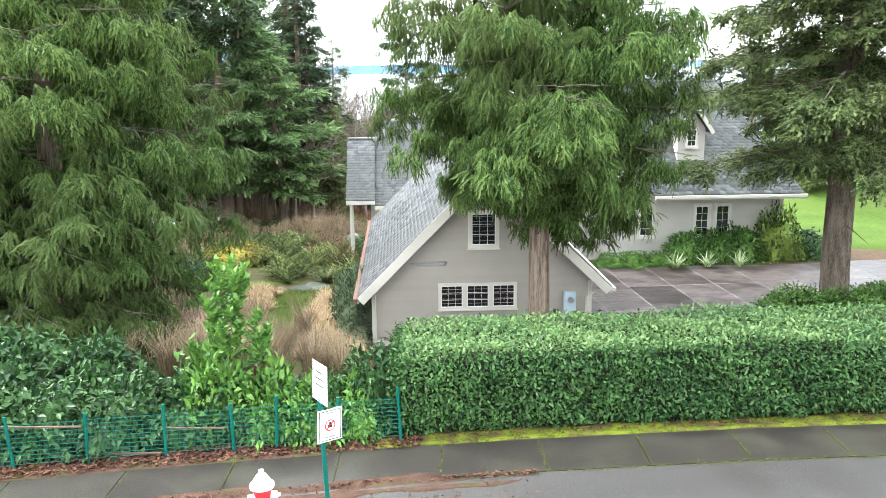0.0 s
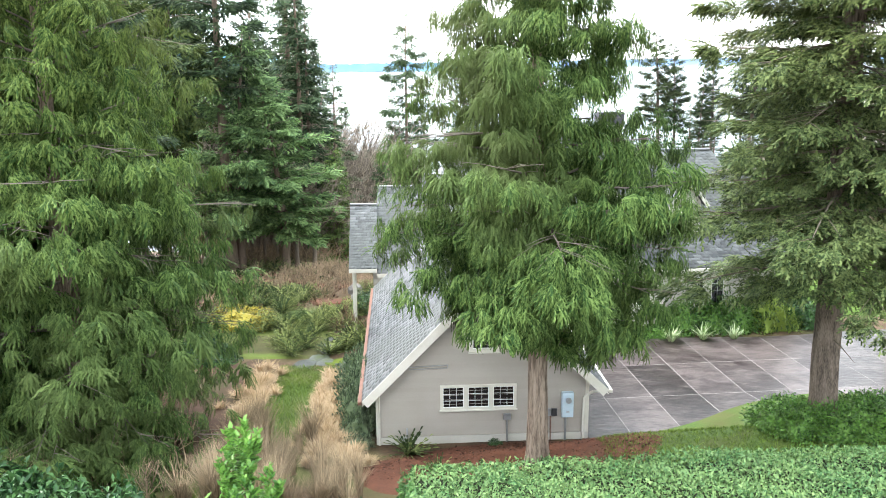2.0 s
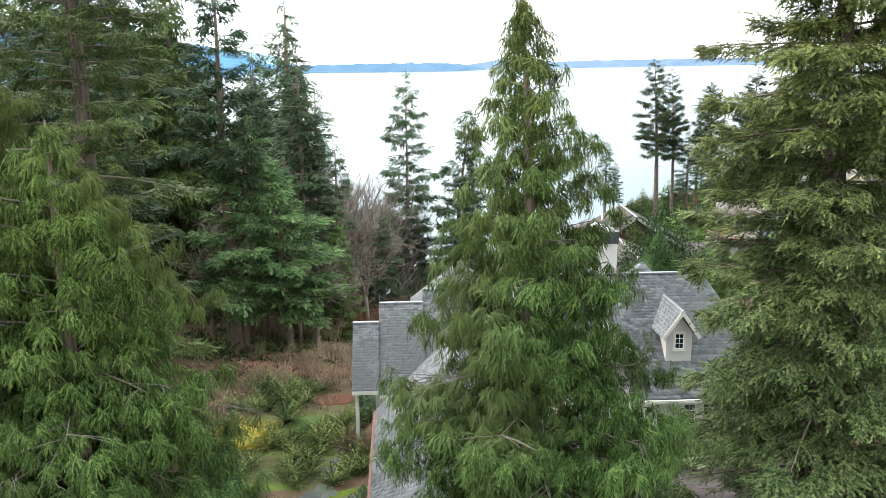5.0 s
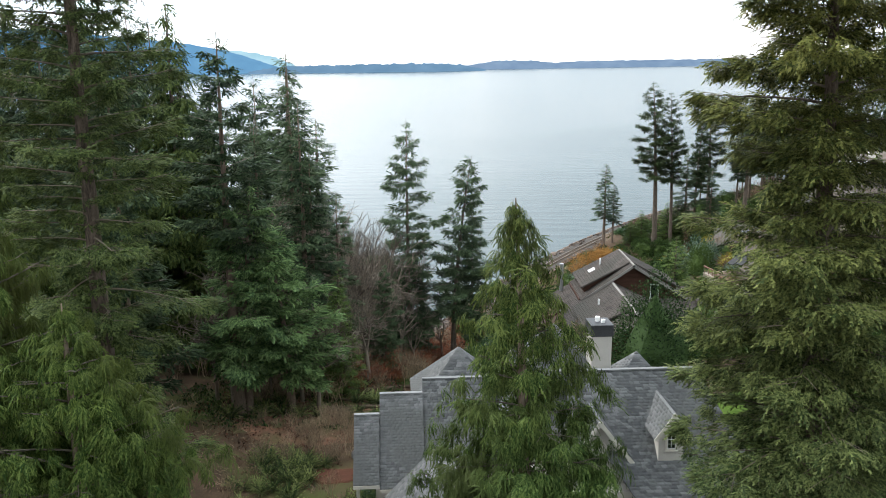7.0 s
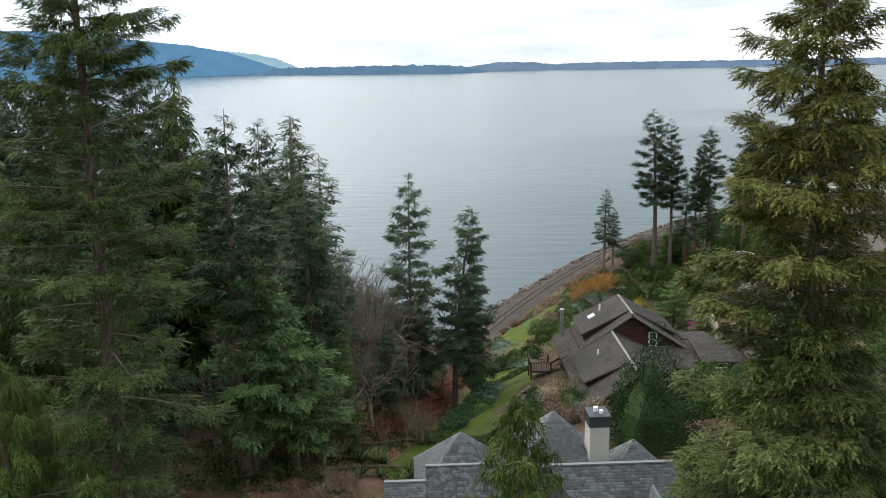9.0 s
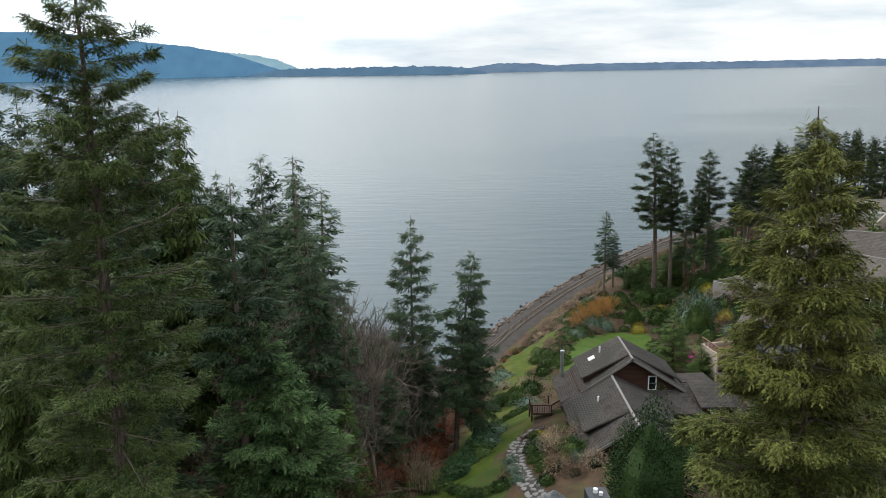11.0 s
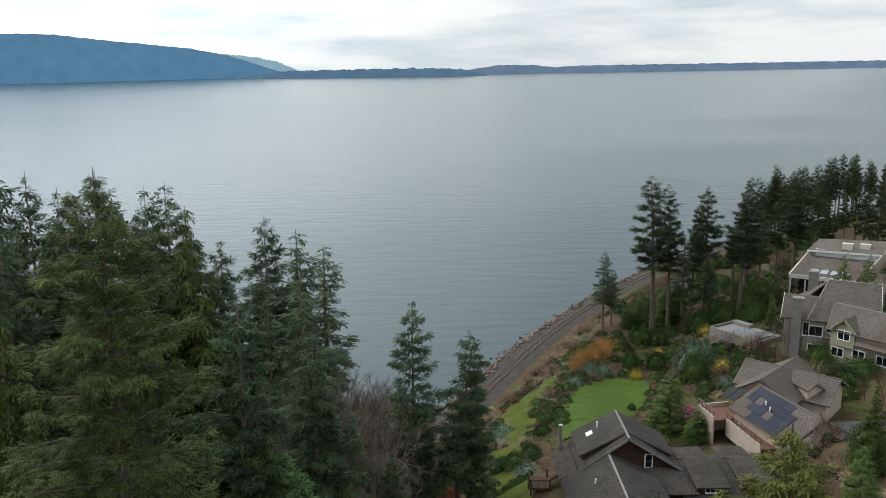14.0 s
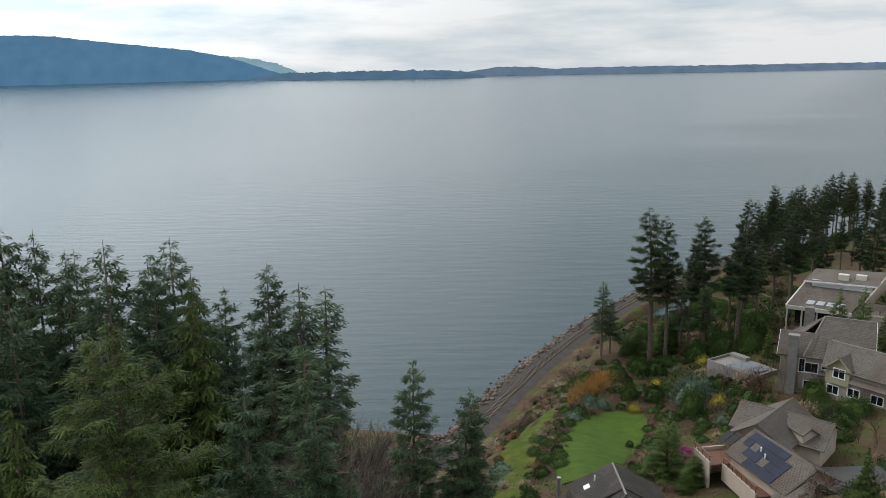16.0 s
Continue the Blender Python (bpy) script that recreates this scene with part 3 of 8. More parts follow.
    P, D, U, S = [], [], [], []
    for b in range(branches):
        f = ((b + rng.random()) / branches) ** bias
        h = crown0 + (height - crown0) * f * 0.985
        L = radius(f) * rng.uniform(vary, 1.12)
        if rng.random() < gap:
            L *= 0.45
        az = b * 2.39996 + rng.uniform(-0.4, 0.4)
        o, p = np.array([math.cos(az), math.sin(az), 0]), np.array([-math.sin(az), math.cos(az), 0])
        h += (o[0] * lift[0] + o[1] * lift[1]) * max(0.0, 1 - 3 * f)
        base = np.array([np.interp(h, axis[:, 2], axis[:, 0]), np.interp(h, axis[:, 2], axis[:, 1]), h])
        ri, dr = rise + rng.uniform(-0.12, 0.12) + 0.35 * f, droop * rng.uniform(0.7, 1.3) * (1 - 0.5 * f)

        def along(s):
            s = np.asarray(s)[..., None]
            return base + o * L * s + np.array([0, 0, 1.0]) * L * (ri * s - dr * s ** 2 + 0.12 * s ** 4)

        n = max(3, int(density * L ** 1.4 * (1 - thin * f) / clump))
        s = rng.uniform(inner, 1.0, n) ** 0.75
        lat = rng.uniform(-1, 1, n) * spread * L * np.clip(1.08 - s, 0, 1) ** 0.7 * np.clip(s * 2.5, 0, 1)
        q = along(s) + p * lat[:, None]
        q[:, 2] -= 0.25 * hang * np.abs(lat) + rng.uniform(0, drop, n) * L
        dd = o * out + p * (np.sign(lat) * 0.5 * np.clip(np.abs(lat), 0, 1))[:, None] + rng.normal(0, 0.25, (n, 3))
        dd[:, 2] -= hang
        sz = size * rng.uniform(0.75, 1.2, n) * (0.75 + 0.25 * min(1, L))
        # each clump: several sprays that leave one twig
        q, dd, sz = np.repeat(q, clump, axis=0), np.repeat(dd, clump, axis=0), np.repeat(sz, clump)
        m = len(q)
        q = q + rng.normal(0, fluff, (m, 3))
        dd = dd + rng.normal(0, loose, (m, 3))
        up = o * (0.9 * hang) + rng.normal(0, 0.3, (m, 3)) + np.array([0, 0, 0.9])
        P.append(q), D.append(dd), U.append(up)
        S.append(sz * rng.uniform(0.65, 1.15, m))
        if limbs and rng.random() < limbs:
            lp = along(np.linspace(0, 0.92, 6))
            v, t = tube(lp, np.linspace(0.016 + 0.008 * L, 0.004, 6), 4)
            limb.add(v, t)
            for k in range(int(2 + L)):
                s0, w = rng.uniform(0.3, 0.85), rng.choice([-1, 1]) * rng.uniform(0.2, 0.5) * spread * L
                a0 = along(s0)
                a1 = along(min(1, s0 + 0.25)) + p * w
                v, t = tube(np.array([a0, (a0 + a1) / 2 + [0, 0, 0.03], a1]), [0.012, 0.009, 0.004], 3)
                limb.add(v, t)
    for k in range(bare_below):
        h, az, L = rng.uniform(0.12, 1) * crown0, rng.uniform(0, 6.3), rng.uniform(0.4, 1.6)
        o = np.array([math.cos(az), math.sin(az), -0.15])
        v, t = tube(np.array([[0, 0, h], o * L * 0.5 + [0, 0, h], o * L + [0, 0, h - 0.1]]), [0.03, 0.02, 0.006], 3)
        limb.add(v, t)
    if limb.n:
        obj("branchwork", limb.mesh("branchwork"), "twig" if bark == "bark" else "bare", tree)["kind"] = "stuff"
    v, t = scatter(spray, np.concatenate(P), np.concatenate(D), np.concatenate(U), np.concatenate(S))
    crown.add(v, t)
    obj("crown", crown.mesh("crown"), foliage, tree)["kind"] = "stuff"
    return tree


def grow(rng, soup, a, d, length, r, depth, thin=0.0):
    """A leafless limb that forks down to fine twigs."""
    d = d / np.linalg.norm(d)
    side = rng.normal(size=3) * 0.18
    mid = a + d * length * 0.5 + side * length * 0.3
    b = a + d * length + side * length * 0.35
    b[2] += 0.05 * length
    v, t = tube(np.array([a, mid, b]), [max(r, thin), max(r * 0.82, thin), max(r * 0.62, thin * 0.7)], 3 if depth < 3 else 5)
    soup.add(v, t)
    if depth == 0:
        return
    for k in range(rng.integers(2, 4)):
        f = rng.uniform(0.45, 1.0)
        s = a + (b - a) * f
        nd = d + rng.normal(0, 0.5, 3)
        nd[2] += 0.15
        grow(rng, soup, s, nd, length * rng.uniform(0.55, 0.8), r * 0.55, depth - 1, thin)


def bare_tree(name, seed, height, material="bare", depth=5, stems=1, label="", category="tree", fork=0.35):
    rng = np.random.default_rng(seed)
    soup = Soup()
    trunk = Soup()
    for k in range(stems):
        d = np.array([rng.normal(0, 0.18 if stems > 1 else 0.05), rng.normal(0, 0.18 if stems > 1 else 0.05), 1.0])
        h = height * fork * rng.uniform(0.8, 1.2)
        r = height * 0.014 / math.sqrt(stems)
        base = np.array([rng.normal(0, 0.05), rng.normal(0, 0.05), 0]) * stems
        top = base + d * h
        v, t = tube(np.array([base, (base + top) / 2 + rng.normal(0, 0.02, 3) * h, top]), [r * 1.4, r * 1.1, r], 8)
        trunk.add(v, t)
        for j in range(4):
            nd = d + rng.normal(0, 0.42, 3)
            nd[2] = max(nd[2], 0.5)
            grow(rng, soup, top - d * h * rng.uniform(0, 0.35) * (j > 0), nd, height * 0.24, r * 0.7, depth - 1, height * 0.0013)
    tree = empty(name, label=label, category=category)
    obj("trunk", trunk.mesh("trunk"), material, tree)
    obj("branchwork", soup.mesh("branchwork"), material, tree)["kind"] = "stuff"
    return tree


def bush(name, seed, n, size, material, core="", template=LEAF, lumps=0.22, flat=0.0, hang=0.0, label="", category="shrub", heart=0.74, tall=1.0):
    """A shrub of radius 1 on the ground: leaves over a lumpy mound, round a core of twigs."""
    rng = np.random.default_rng(seed)
    shrub = empty(name, label=label, category=category)
    d = unit(rng, n)
    d[:, 2] = np.abs(d[:, 2]) * 1.0
    phase = rng.uniform(0, 6.3, 6)
    def lump(d):
        return 1 + lumps * (np.sin(4.1 * d[:, 0] + phase[0]) * np.sin(3.7 * d[:, 1] + phase[1]) + 0.7 * np.sin(7.3 * d[:, 0] + phase[2]) * np.sin(6.1 * d[:, 2] + phase[3]) + 0.5 * np.sin(9 * d[:, 1] + phase[4]))
    r = lump(d) * rng.uniform(0.72, 1.04, n)
    p = d * r[:, None]
    p[:, 2] = np.maximum(p[:, 2], 0.0) * (1 - flat) * tall
    dirs = d + rng.normal(0, 0.55, (n, 3))
    dirs[:, 2] -= hang
    ups = d * 1.0 + rng.normal(0, 0.4, (n, 3)) + [0, 0, 0.5]
    v, t = scatter(template, p, dirs, ups, size * rng.uniform(0.6, 1.3, n))
    obj("leaves", tri_mesh("leaves", v, t), material, shrub)["kind"] = "stuff"
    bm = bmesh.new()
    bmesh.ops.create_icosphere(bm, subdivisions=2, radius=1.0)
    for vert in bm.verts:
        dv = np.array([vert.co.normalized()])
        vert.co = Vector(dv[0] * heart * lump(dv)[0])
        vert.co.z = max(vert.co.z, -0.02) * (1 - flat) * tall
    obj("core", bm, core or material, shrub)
    return shrub


def tuft(name, seed, n, length, material, arch=0.8, spread=1.0, template=BLADE, label="", category="plant", wide=1.0):
    """Blades or fronds that rise from one root and arch over."""
    rng = np.random.default_rng(seed)
    az, lean = rng.uniform(0, 6.283, n), rng.uniform(0.15, 1.0, n) * spread
    d = np.c_[np.cos(az) * lean, np.sin(az) * lean, np.ones(n) * arch]
    p = np.c_[rng.normal(0, 0.04, (n, 2)), np.zeros(n)]
    up = np.c_[-np.cos(az), -np.sin(az), np.full(n, 0.6)]
    tv, tt = template
    tv = tv * np.array([wide, 1, 1])
    v, t = scatter((tv, tt), p, d, up, length * rng.uniform(0.6, 1.1, n))
    return tagged(obj(name, tri_mesh(name, v, t), material), label, category)



# ---- land and water ----
def smooth(e0, e1, x):
    t = np.clip((np.asarray(x, float) - e0) / (e1 - e0), 0, 1)
    return t * t * (3 - 2 * t)


RAIL = (6.26, 168.4)
RUN, LANDWARD = (0.54, 0.842), (0.842, -0.54)


def rail_coords(x, y):
    """Metres landward of the railway, and metres along it."""
    dx, dy = np.asarray(x, float) - RAIL[0], np.asarray(y, float) - RAIL[1]
    u = dx * RUN[0] + dy * RUN[1]
    s = dx * LANDWARD[0] + dy * LANDWARD[1]
    v = np.clip(u, 0, 260)
    return s + 0.00105 * v * (170 - v) + 0.95 * np.clip(-np.asarray(x, float), 0, 90), u


def land(x, y):
    x, y = np.asarray(x, float), np.asarray(y, float)
    s, u = rail_coords(x, y)
    s = s - 1.3 * np.clip(u - 215, 0, 400)
    z = np.interp(s, [-60, -16, -7, -3.6, 4, 7, 15, 22, 32, 40, 48, 56, 64, 71, 78, 84],
                  [-42, -36, -33.0, -30.4, -30.4, -29.8, -24, -17.5, -14.4, -10.5, -7, -4.4, -2.7, -1.8, -0.5, 0])
    z = z - 7.0 * smooth(18, 34, x) * smooth(84, 102, y) * smooth(20, 44, s)
    pad = smooth(14, 17.5, x) * (1 - smooth(38, 46, x)) * smooth(64, 72, y) * (1 - smooth(93, 100, y))
    z = z * (1 - pad) - 8.2 * pad
    lagoon = smooth(58, 80, u) * smooth(6, 9, s) * (1 - smooth(20, 34, s))
    z = z * (1 - lagoon) - 34.0 * lagoon
    rough = np.sin(x * 0.31 + 1.3) * np.sin(y * 0.27) * 0.16 + np.sin(x * 0.83 + y * 0.4) * np.sin(y * 0.71 - x * 0.2) * 0.07
    z = z + rough * smooth(8, 14, s) * smooth(36, 44, y)
    yard = smooth(-4.2, -2.6, x) * smooth(22.0, 25, y) * (1 - smooth(44, 56, y)) * (1 - smooth(30, 45, x))
    z = z * (1 - yard) - 1.72 * yard
    street = 1 - smooth(15.2, 21, y)
    z = z * (1 - street)
    return z - 0.09 * (1 - smooth(walk_back(x) - 1.35, walk_back(x) - 1.25, y))


def walk_back(x):
    """The inner edge of the pavement."""
    x = np.clip(np.asarray(x, float), -40, 14)
    return 13.85 + 0.125 * x - 0.0045 * x ** 2


def axis_steps(parts):
    return np.concatenate([np.arange(a, b, st) for a, b, st in parts])


gx = axis_steps([(-420, -100, 20), (-100, -40, 4), (-40, 60, 0.7), (60, 140, 2.5), (140, 520, 20)])
gy = axis_steps([(-300, -20, 20), (-20, 8, 3), (8, 40, 0.35), (40, 150, 0.9), (150, 300, 2.5), (300, 700, 20)])
GX, GY = np.meshgrid(gx, gy)
GZ = land(GX, GY)
gi = (np.arange(len(gy) - 1)[:, None] * len(gx) + np.arange(len(gx) - 1)[None]).ravel()
gt = np.concatenate([np.c_[gi, gi + 1, gi + len(gx) + 1], np.c_[gi, gi + len(gx) + 1, gi + len(gx)]])
ground = tagged(obj("ground", tri_mesh("ground", np.c_[GX.ravel(), GY.ravel(), GZ.ravel()], gt), "duff", smooth=True), "brown forest soil with fallen needles and leaf litter", "ground", kind="structure")

rr_ = np.concatenate([[0.0], np.geomspace(30, 4850, 60)])
aa_ = np.linspace(0, 2 * np.pi, 97)[:-1]
WR, WA = np.meshgrid(rr_[1:], aa_, indexing="ij")


def far_rise(share):
    """How far the sea's distant edge stands above its near level, by direction."""
    return 31 + np.interp(share, [-0.54, -0.24, 0.03, 0.08, 0.54], [-8, 18, 25, 28, 39])


share_ = np.clip(WR * np.cos(WA) / np.maximum(WR * np.sin(WA), 100), -0.7, 0.7)
wv = np.c_[(WR * np.cos(WA)).ravel(), (WR * np.sin(WA)).ravel() + 150, (-32.8 + far_rise(share_) * smooth(1500, 4700, WR)).ravel()]
wt = []
for i_ in range(len(rr_) - 2):
    for j_ in range(96):
        k_ = (j_ + 1) % 96
        p_, q_, r_, s_ = i_ * 96 + j_, i_ * 96 + k_, (i_ + 1) * 96 + k_, (i_ + 1) * 96 + j_
        wt += [(p_, s_, r_), (p_, r_, q_)]
wv = np.r_[wv, [[0, 150, -32.8]]]
wt += [(len(wv) - 1, j_, (j_ + 1) % 96) for j_ in range(96)]
tagged(obj("water", tri_mesh("water", wv, wt), "water", smooth=True), "calm grey-green sea with faint ripples", "water", kind="structure")


def far_land(name, x0, x1, dist, base, crest, depth, material, label, rough=2.0, seed=0):
    """A ridge across the water; x as a share of the distance, crest heights over its base."""
    rng = np.random.default_rng(seed)
    n = 160
    xs = np.linspace(x0, x1, n)
    hts = np.interp(xs, *zip(*crest)) + rng.normal(0, rough, n) * 0.5 + rough * np.sin(xs * 300) * 0.5
    v, t = [], []
    for r_, (dy, f) in enumerate(((0, 0), (depth * 0.15, 0.55), (depth * 0.5, 1.0), (depth, 0))):
        for x, h in zip(xs, hts):
            v.append((x * dist, dist + dy, base - 31 + float(far_rise(x)) + max(h, 0.2) * f - (12 if f == 0 else 0)))
    for r_ in range(3):
        for i in range(n - 1):
            a, b = r_ * n + i, r_ * n + i + 1
            t += [(a, b, b + n), (a, b + n, a + n)]
    return tagged(obj(name, tri_mesh(name, v, t), material), label, "far land", kind="structure")


# glowing blues painted for the haze over the water; none is a lamp
haze_blue = far_material("haze_glow_mountain", (0.085, 0.2, 0.335), (0.105, 0.24, 0.385))
haze_pale = far_material("haze_glow_range", (0.22, 0.38, 0.47), (0.30, 0.46, 0.54))
haze_isle = far_material("haze_glow_island", (0.085, 0.163, 0.254), (0.117, 0.208, 0.312))
haze_low = far_material("haze_glow_shore", (0.117, 0.182, 0.280), (0.169, 0.247, 0.351))
far_land("far_mountain_range", -0.36, -0.150, 4250, -14, [(-0.36, 60), (-0.29, 132), (-0.26, 128), (-0.23, 112), (-0.20, 84), (-0.155, 0)], 200, haze_pale, "mountains behind the bay, paled by painted haze", 3, 1)
far_land("far_mountain", -0.75, -0.18, 4150, -4, [(-0.75, 250), (-0.62, 270), (-0.545, 252), (-0.515, 250), (-0.475, 240), (-0.43, 214), (-0.385, 190), (-0.31, 152), (-0.27, 118), (-0.245, 88), (-0.22, 52), (-0.18, 0)], 250, haze_blue, "long forested mountain across the bay in painted blue haze", 1.5, 2)
far_land("far_island", -0.232, 0.053, 4000, -4, [(-0.232, 4), (-0.215, 18), (-0.19, 28), (-0.1, 32), (-0.02, 32), (0.02, 26), (0.035, 15), (0.053, 0)], 120, haze_isle, "wooded island on the bay with haze painted in", 3.5, 3)
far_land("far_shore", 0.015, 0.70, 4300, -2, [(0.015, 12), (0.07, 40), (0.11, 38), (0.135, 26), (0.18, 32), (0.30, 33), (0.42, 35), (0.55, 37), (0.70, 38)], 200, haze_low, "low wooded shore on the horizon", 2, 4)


# ---- draped ground covers ----
def patch(name, cx, cy, rx, ry, rot, material, off=0.05, wob=0.12, seed=0, label="", category="ground cover", rings=14, spokes=72):
    rng = np.random.default_rng(seed)
    ph = rng.uniform(0, 6.3, 4)
    a = np.linspace(0, 2 * np.pi, spokes, endpoint=False)
    edge = 1 + wob * (np.sin(2 * a + ph[0]) + 0.6 * np.sin(3 * a + ph[1]) + 0.35 * np.sin(7 * a + ph[2]) + 0.2 * np.sin(13 * a + ph[3]))
    v, t = [], []
    c, s = math.cos(radians(rot)), math.sin(radians(rot))
    for k in range(rings + 1):
        f = k / rings
        lx, ly = rx * f * edge * np.cos(a), ry * f * edge * np.sin(a)
        x, y = cx + c * lx - s * ly, cy + s * lx + c * ly
        v.append(np.c_[x, y, land(x, y) + off - (0.12 if k == rings else 0)])
    for k in range(rings):
        for j in range(spokes):
            m = (j + 1) % spokes
            p, q, r, w = k * spokes + j, k * spokes + m, (k + 1) * spokes + m, (k + 1) * spokes + j
            t += [(p, w, r), (p, r, q)]
    return tagged(obj(name, tri_mesh(name, np.concatenate(v), t), material, smooth=True), label, category, kind="structure")


def ribbon(name, pts, width, material, off=0.05, label="", category="path", kind="structure", step=0.8):
    pts = np.asarray(pts, float)
    seg = np.r_[0, np.cumsum(np.hypot(*np.diff(pts, axis=0).T))]
    k = np.arange(0, seg[-1], step)
    cx, cy = np.interp(k, seg, pts[:, 0]), np.interp(k, seg, pts[:, 1])
    w = np.interp(k, seg, np.broadcast_to(width, len(pts))) / 2
    dx, dy = np.gradient(cx), np.gradient(cy)
    L = np.hypot(dx, dy)
    nx, ny = -dy / L, dx / L
    v, t = [], []
    for f in (-1, -0.9, -0.45, 0, 0.45, 0.9, 1):
        x, y = cx + nx * w * f, cy + ny * w * f
        v.append(np.c_[x, y, land(x, y) + off - (0.12 if abs(f) == 1 else 0)])
    n = len(k)
    for r in range(6):
        for i in range(n - 1):
            p = r * n + i
            t += [(p, p + 1, p + n + 1), (p, p + n + 1, p + n)]
    return tagged(obj(name, tri_mesh(name, np.concatenate(v), t), material, smooth=True), label, category, kind=kind)


def gz(x, y):
    return float(land(x, y))


ribbon("lawn_path", [(-5.9, 17.5), (-5.6, 21), (-5.5, 25), (-5.3, 28), (-5.5, 31), (-5.6, 32.6)], [3.0, 2.6, 2.4, 2.2, 2.4, 2.6], "grass", 0.06, "bright green garden lawn beside the house", "lawn")
patch("mown_grass", 10.5, 20.9, 8.5, 4.4, 18, "grass", 0.06, 0.05, 3, "green grass verge between driveway and hedge", "lawn")
patch("mulch_bed", 2.0, 21.8, 4.6, 2.5, 0, "bark_mulch", 0.07, 0.06, 4, "red-brown bark mulch bed at the house wall", "mulch")
patch("back_lawn", 0.5, 64, 4.2, 10, -22, "grass", 0.07, 0.1, 5, "green lawn below the house", "lawn")
ribbon("garden_lawn", [(-3.6, 60), (0.5, 70), (2.2, 78), (4.2, 88), (6.5, 98), (8.5, 108), (10.5, 118), (13, 130), (17, 142), (21, 152)], [5, 6, 6, 6, 5.0, 5.2, 6.2, 7.2, 6.4, 4], "far_lawn", 0.07, "long sloping strip of green lawn", "lawn")
ribbon("shaped_lawn", [(18.8, 105), (20.2, 112), (23.4, 122), (27.0, 132), (31, 140), (34.5, 146.5), (36.2, 149.4)], [5, 7.4, 11.6, 12.6, 12.4, 9.0, 4.5], "mown_lawn", 0.2, "mown green lawn between shrub beds", "lawn")
patch("side_lawn", 6.6, 87, 3.8, 9.5, -14, "far_lawn", 0.055, 0.1, 17, "mossy grass beside the brown house", "lawn")
patch("right_lawn", 21, 46.8, 13, 8.6, 0, "mown_lawn", 0.08, 0.05, 7, "green lawn beyond the driveway", "lawn")
patch("garden_bed", 20, 130, 8, 24, -20, "garden_soil", 0.05, 0.1, 8, "brown mulch bed between the lawns", "mulch")
patch("upper_garden_bed", 41, 146, 15, 21, -30, "garden_soil", 0.05, 0.1, 9, "brown mulch bed round clipped shrubs", "mulch")
patch("moss_patch", -7.2, 41.8, 1.7, 1.5, 0, "grass", 0.07, 0.12, 10, "patch of mossy grass among ferns", "lawn")
patch("moss_patch", -4.1, 33.3, 0.9, 0.7, 0, "moss", 0.07, 0.12, 11, "yellow-green moss beside the flagstones", "moss")
patch("shrub_bed", -6.9, 47.2, 1.9, 1.6, 0, "bark_mulch", 0.07, 0.12, 12, "dark red mulch bed round a small tree", "mulch")
patch("cedar_bed", -8.4, 28.5, 1.6, 5.0, 0, "garden_soil", 0.07, 0.1, 13, "dark mulch bed beside the lawn", "mulch")
patch("fern_bed", -7.2, 38.0, 5.6, 4.2, 0, "moss_soil", 0.045, 0.1, 14, "mossy dark soil under the ferns", "ground")
patch("wood_floor", -10.5, 62, 8.5, 8.5, 0, "wood_litter", 0.05, 0.1, 15, "red-brown leaf litter under the trees", "leaf litter")

# ---- street ----
slab_x = np.arange(-21.6, 21, 1.8)
pavement = empty("pavement", label="damp grey concrete pavement slabs with mossy joints", category="pavement", kind="structure")
verge = ribbon("moss_verge", [(x, walk_back(x) + 0.3) for x in np.arange(-1.2, 20, 0.4)], [0.5 + 0.06 * math.sin(k * 1.7) + 0.05 * math.sin(k * 0.61) for k in range(53)], "moss_bed", 0.035, "yellow-green moss strip with fallen leaves at the hedge foot", "moss", step=0.3)
verge_left = ribbon("leaf_verge", [(x, walk_back(x) + 0.22) for x in np.arange(-20, -0.8, 0.8)], 0.7, "wet_leaves", 0.035, "fallen brown leaves along the fence", "leaf litter")
road = ribbon("road", [(x, walk_back(x) - 4.78) for x in np.arange(-40, 44, 1.5)], 7.8, "asphalt", 0.02, "wet grey asphalt road", "road")

# ---- railway ----
def rail_point(u, s):
    """Map from metres along and beside the railway to the plan."""
    s = s - 0.00105 * max(u, 0) * (170 - max(u, 0))
    return RAIL[0] + RUN[0] * u + LANDWARD[0] * s, RAIL[1] + RUN[1] * u + LANDWARD[1] * s


bed = ribbon("railway_bed", [rail_point(u, 0.3) for u in np.arange(-40, 260, 4)], 7.6, "ballast", 0.12, "grey-brown crushed stone railway bed", "railway bed", step=2)

# ---- houses ----
def shingle_mesh(name, a, b, c, d, course=0.17, tab=0.32, seed=0, lift=0.02, skip=None):
    """Overlapping tabs over the roof plane a-b (eave) to d-c (ridge)."""
    rng = np.random.default_rng(seed)
    a, b, c, d = (np.array(p, float) for p in (a, b, c, d))
    rows = max(1, int(round(np.linalg.norm(d - a) / course)))
    nrm = np.cross(b - a, d - a)
    nrm /= np.linalg.norm(nrm)
    if nrm[2] < 0:
        nrm = -nrm
    soup = Soup()
    for j in range(rows):
        e0, e1 = j / rows, min(1, (j + 1.25) / rows)
        l0, r0, l1, r1 = a + (d - a) * e0, b + (c - b) * e0, a + (d - a) * e1, b + (c - b) * e1
        n = max(1, int(np.linalg.norm(r0 - l0) / tab))
        cuts = np.clip((np.arange(n + 1) + rng.uniform(-0.22, 0.22, n + 1) + 0.5 * (j % 2)) / n, 0, 1)
        cuts[0], cuts[-1] = 0, 1
        for i in range(n):
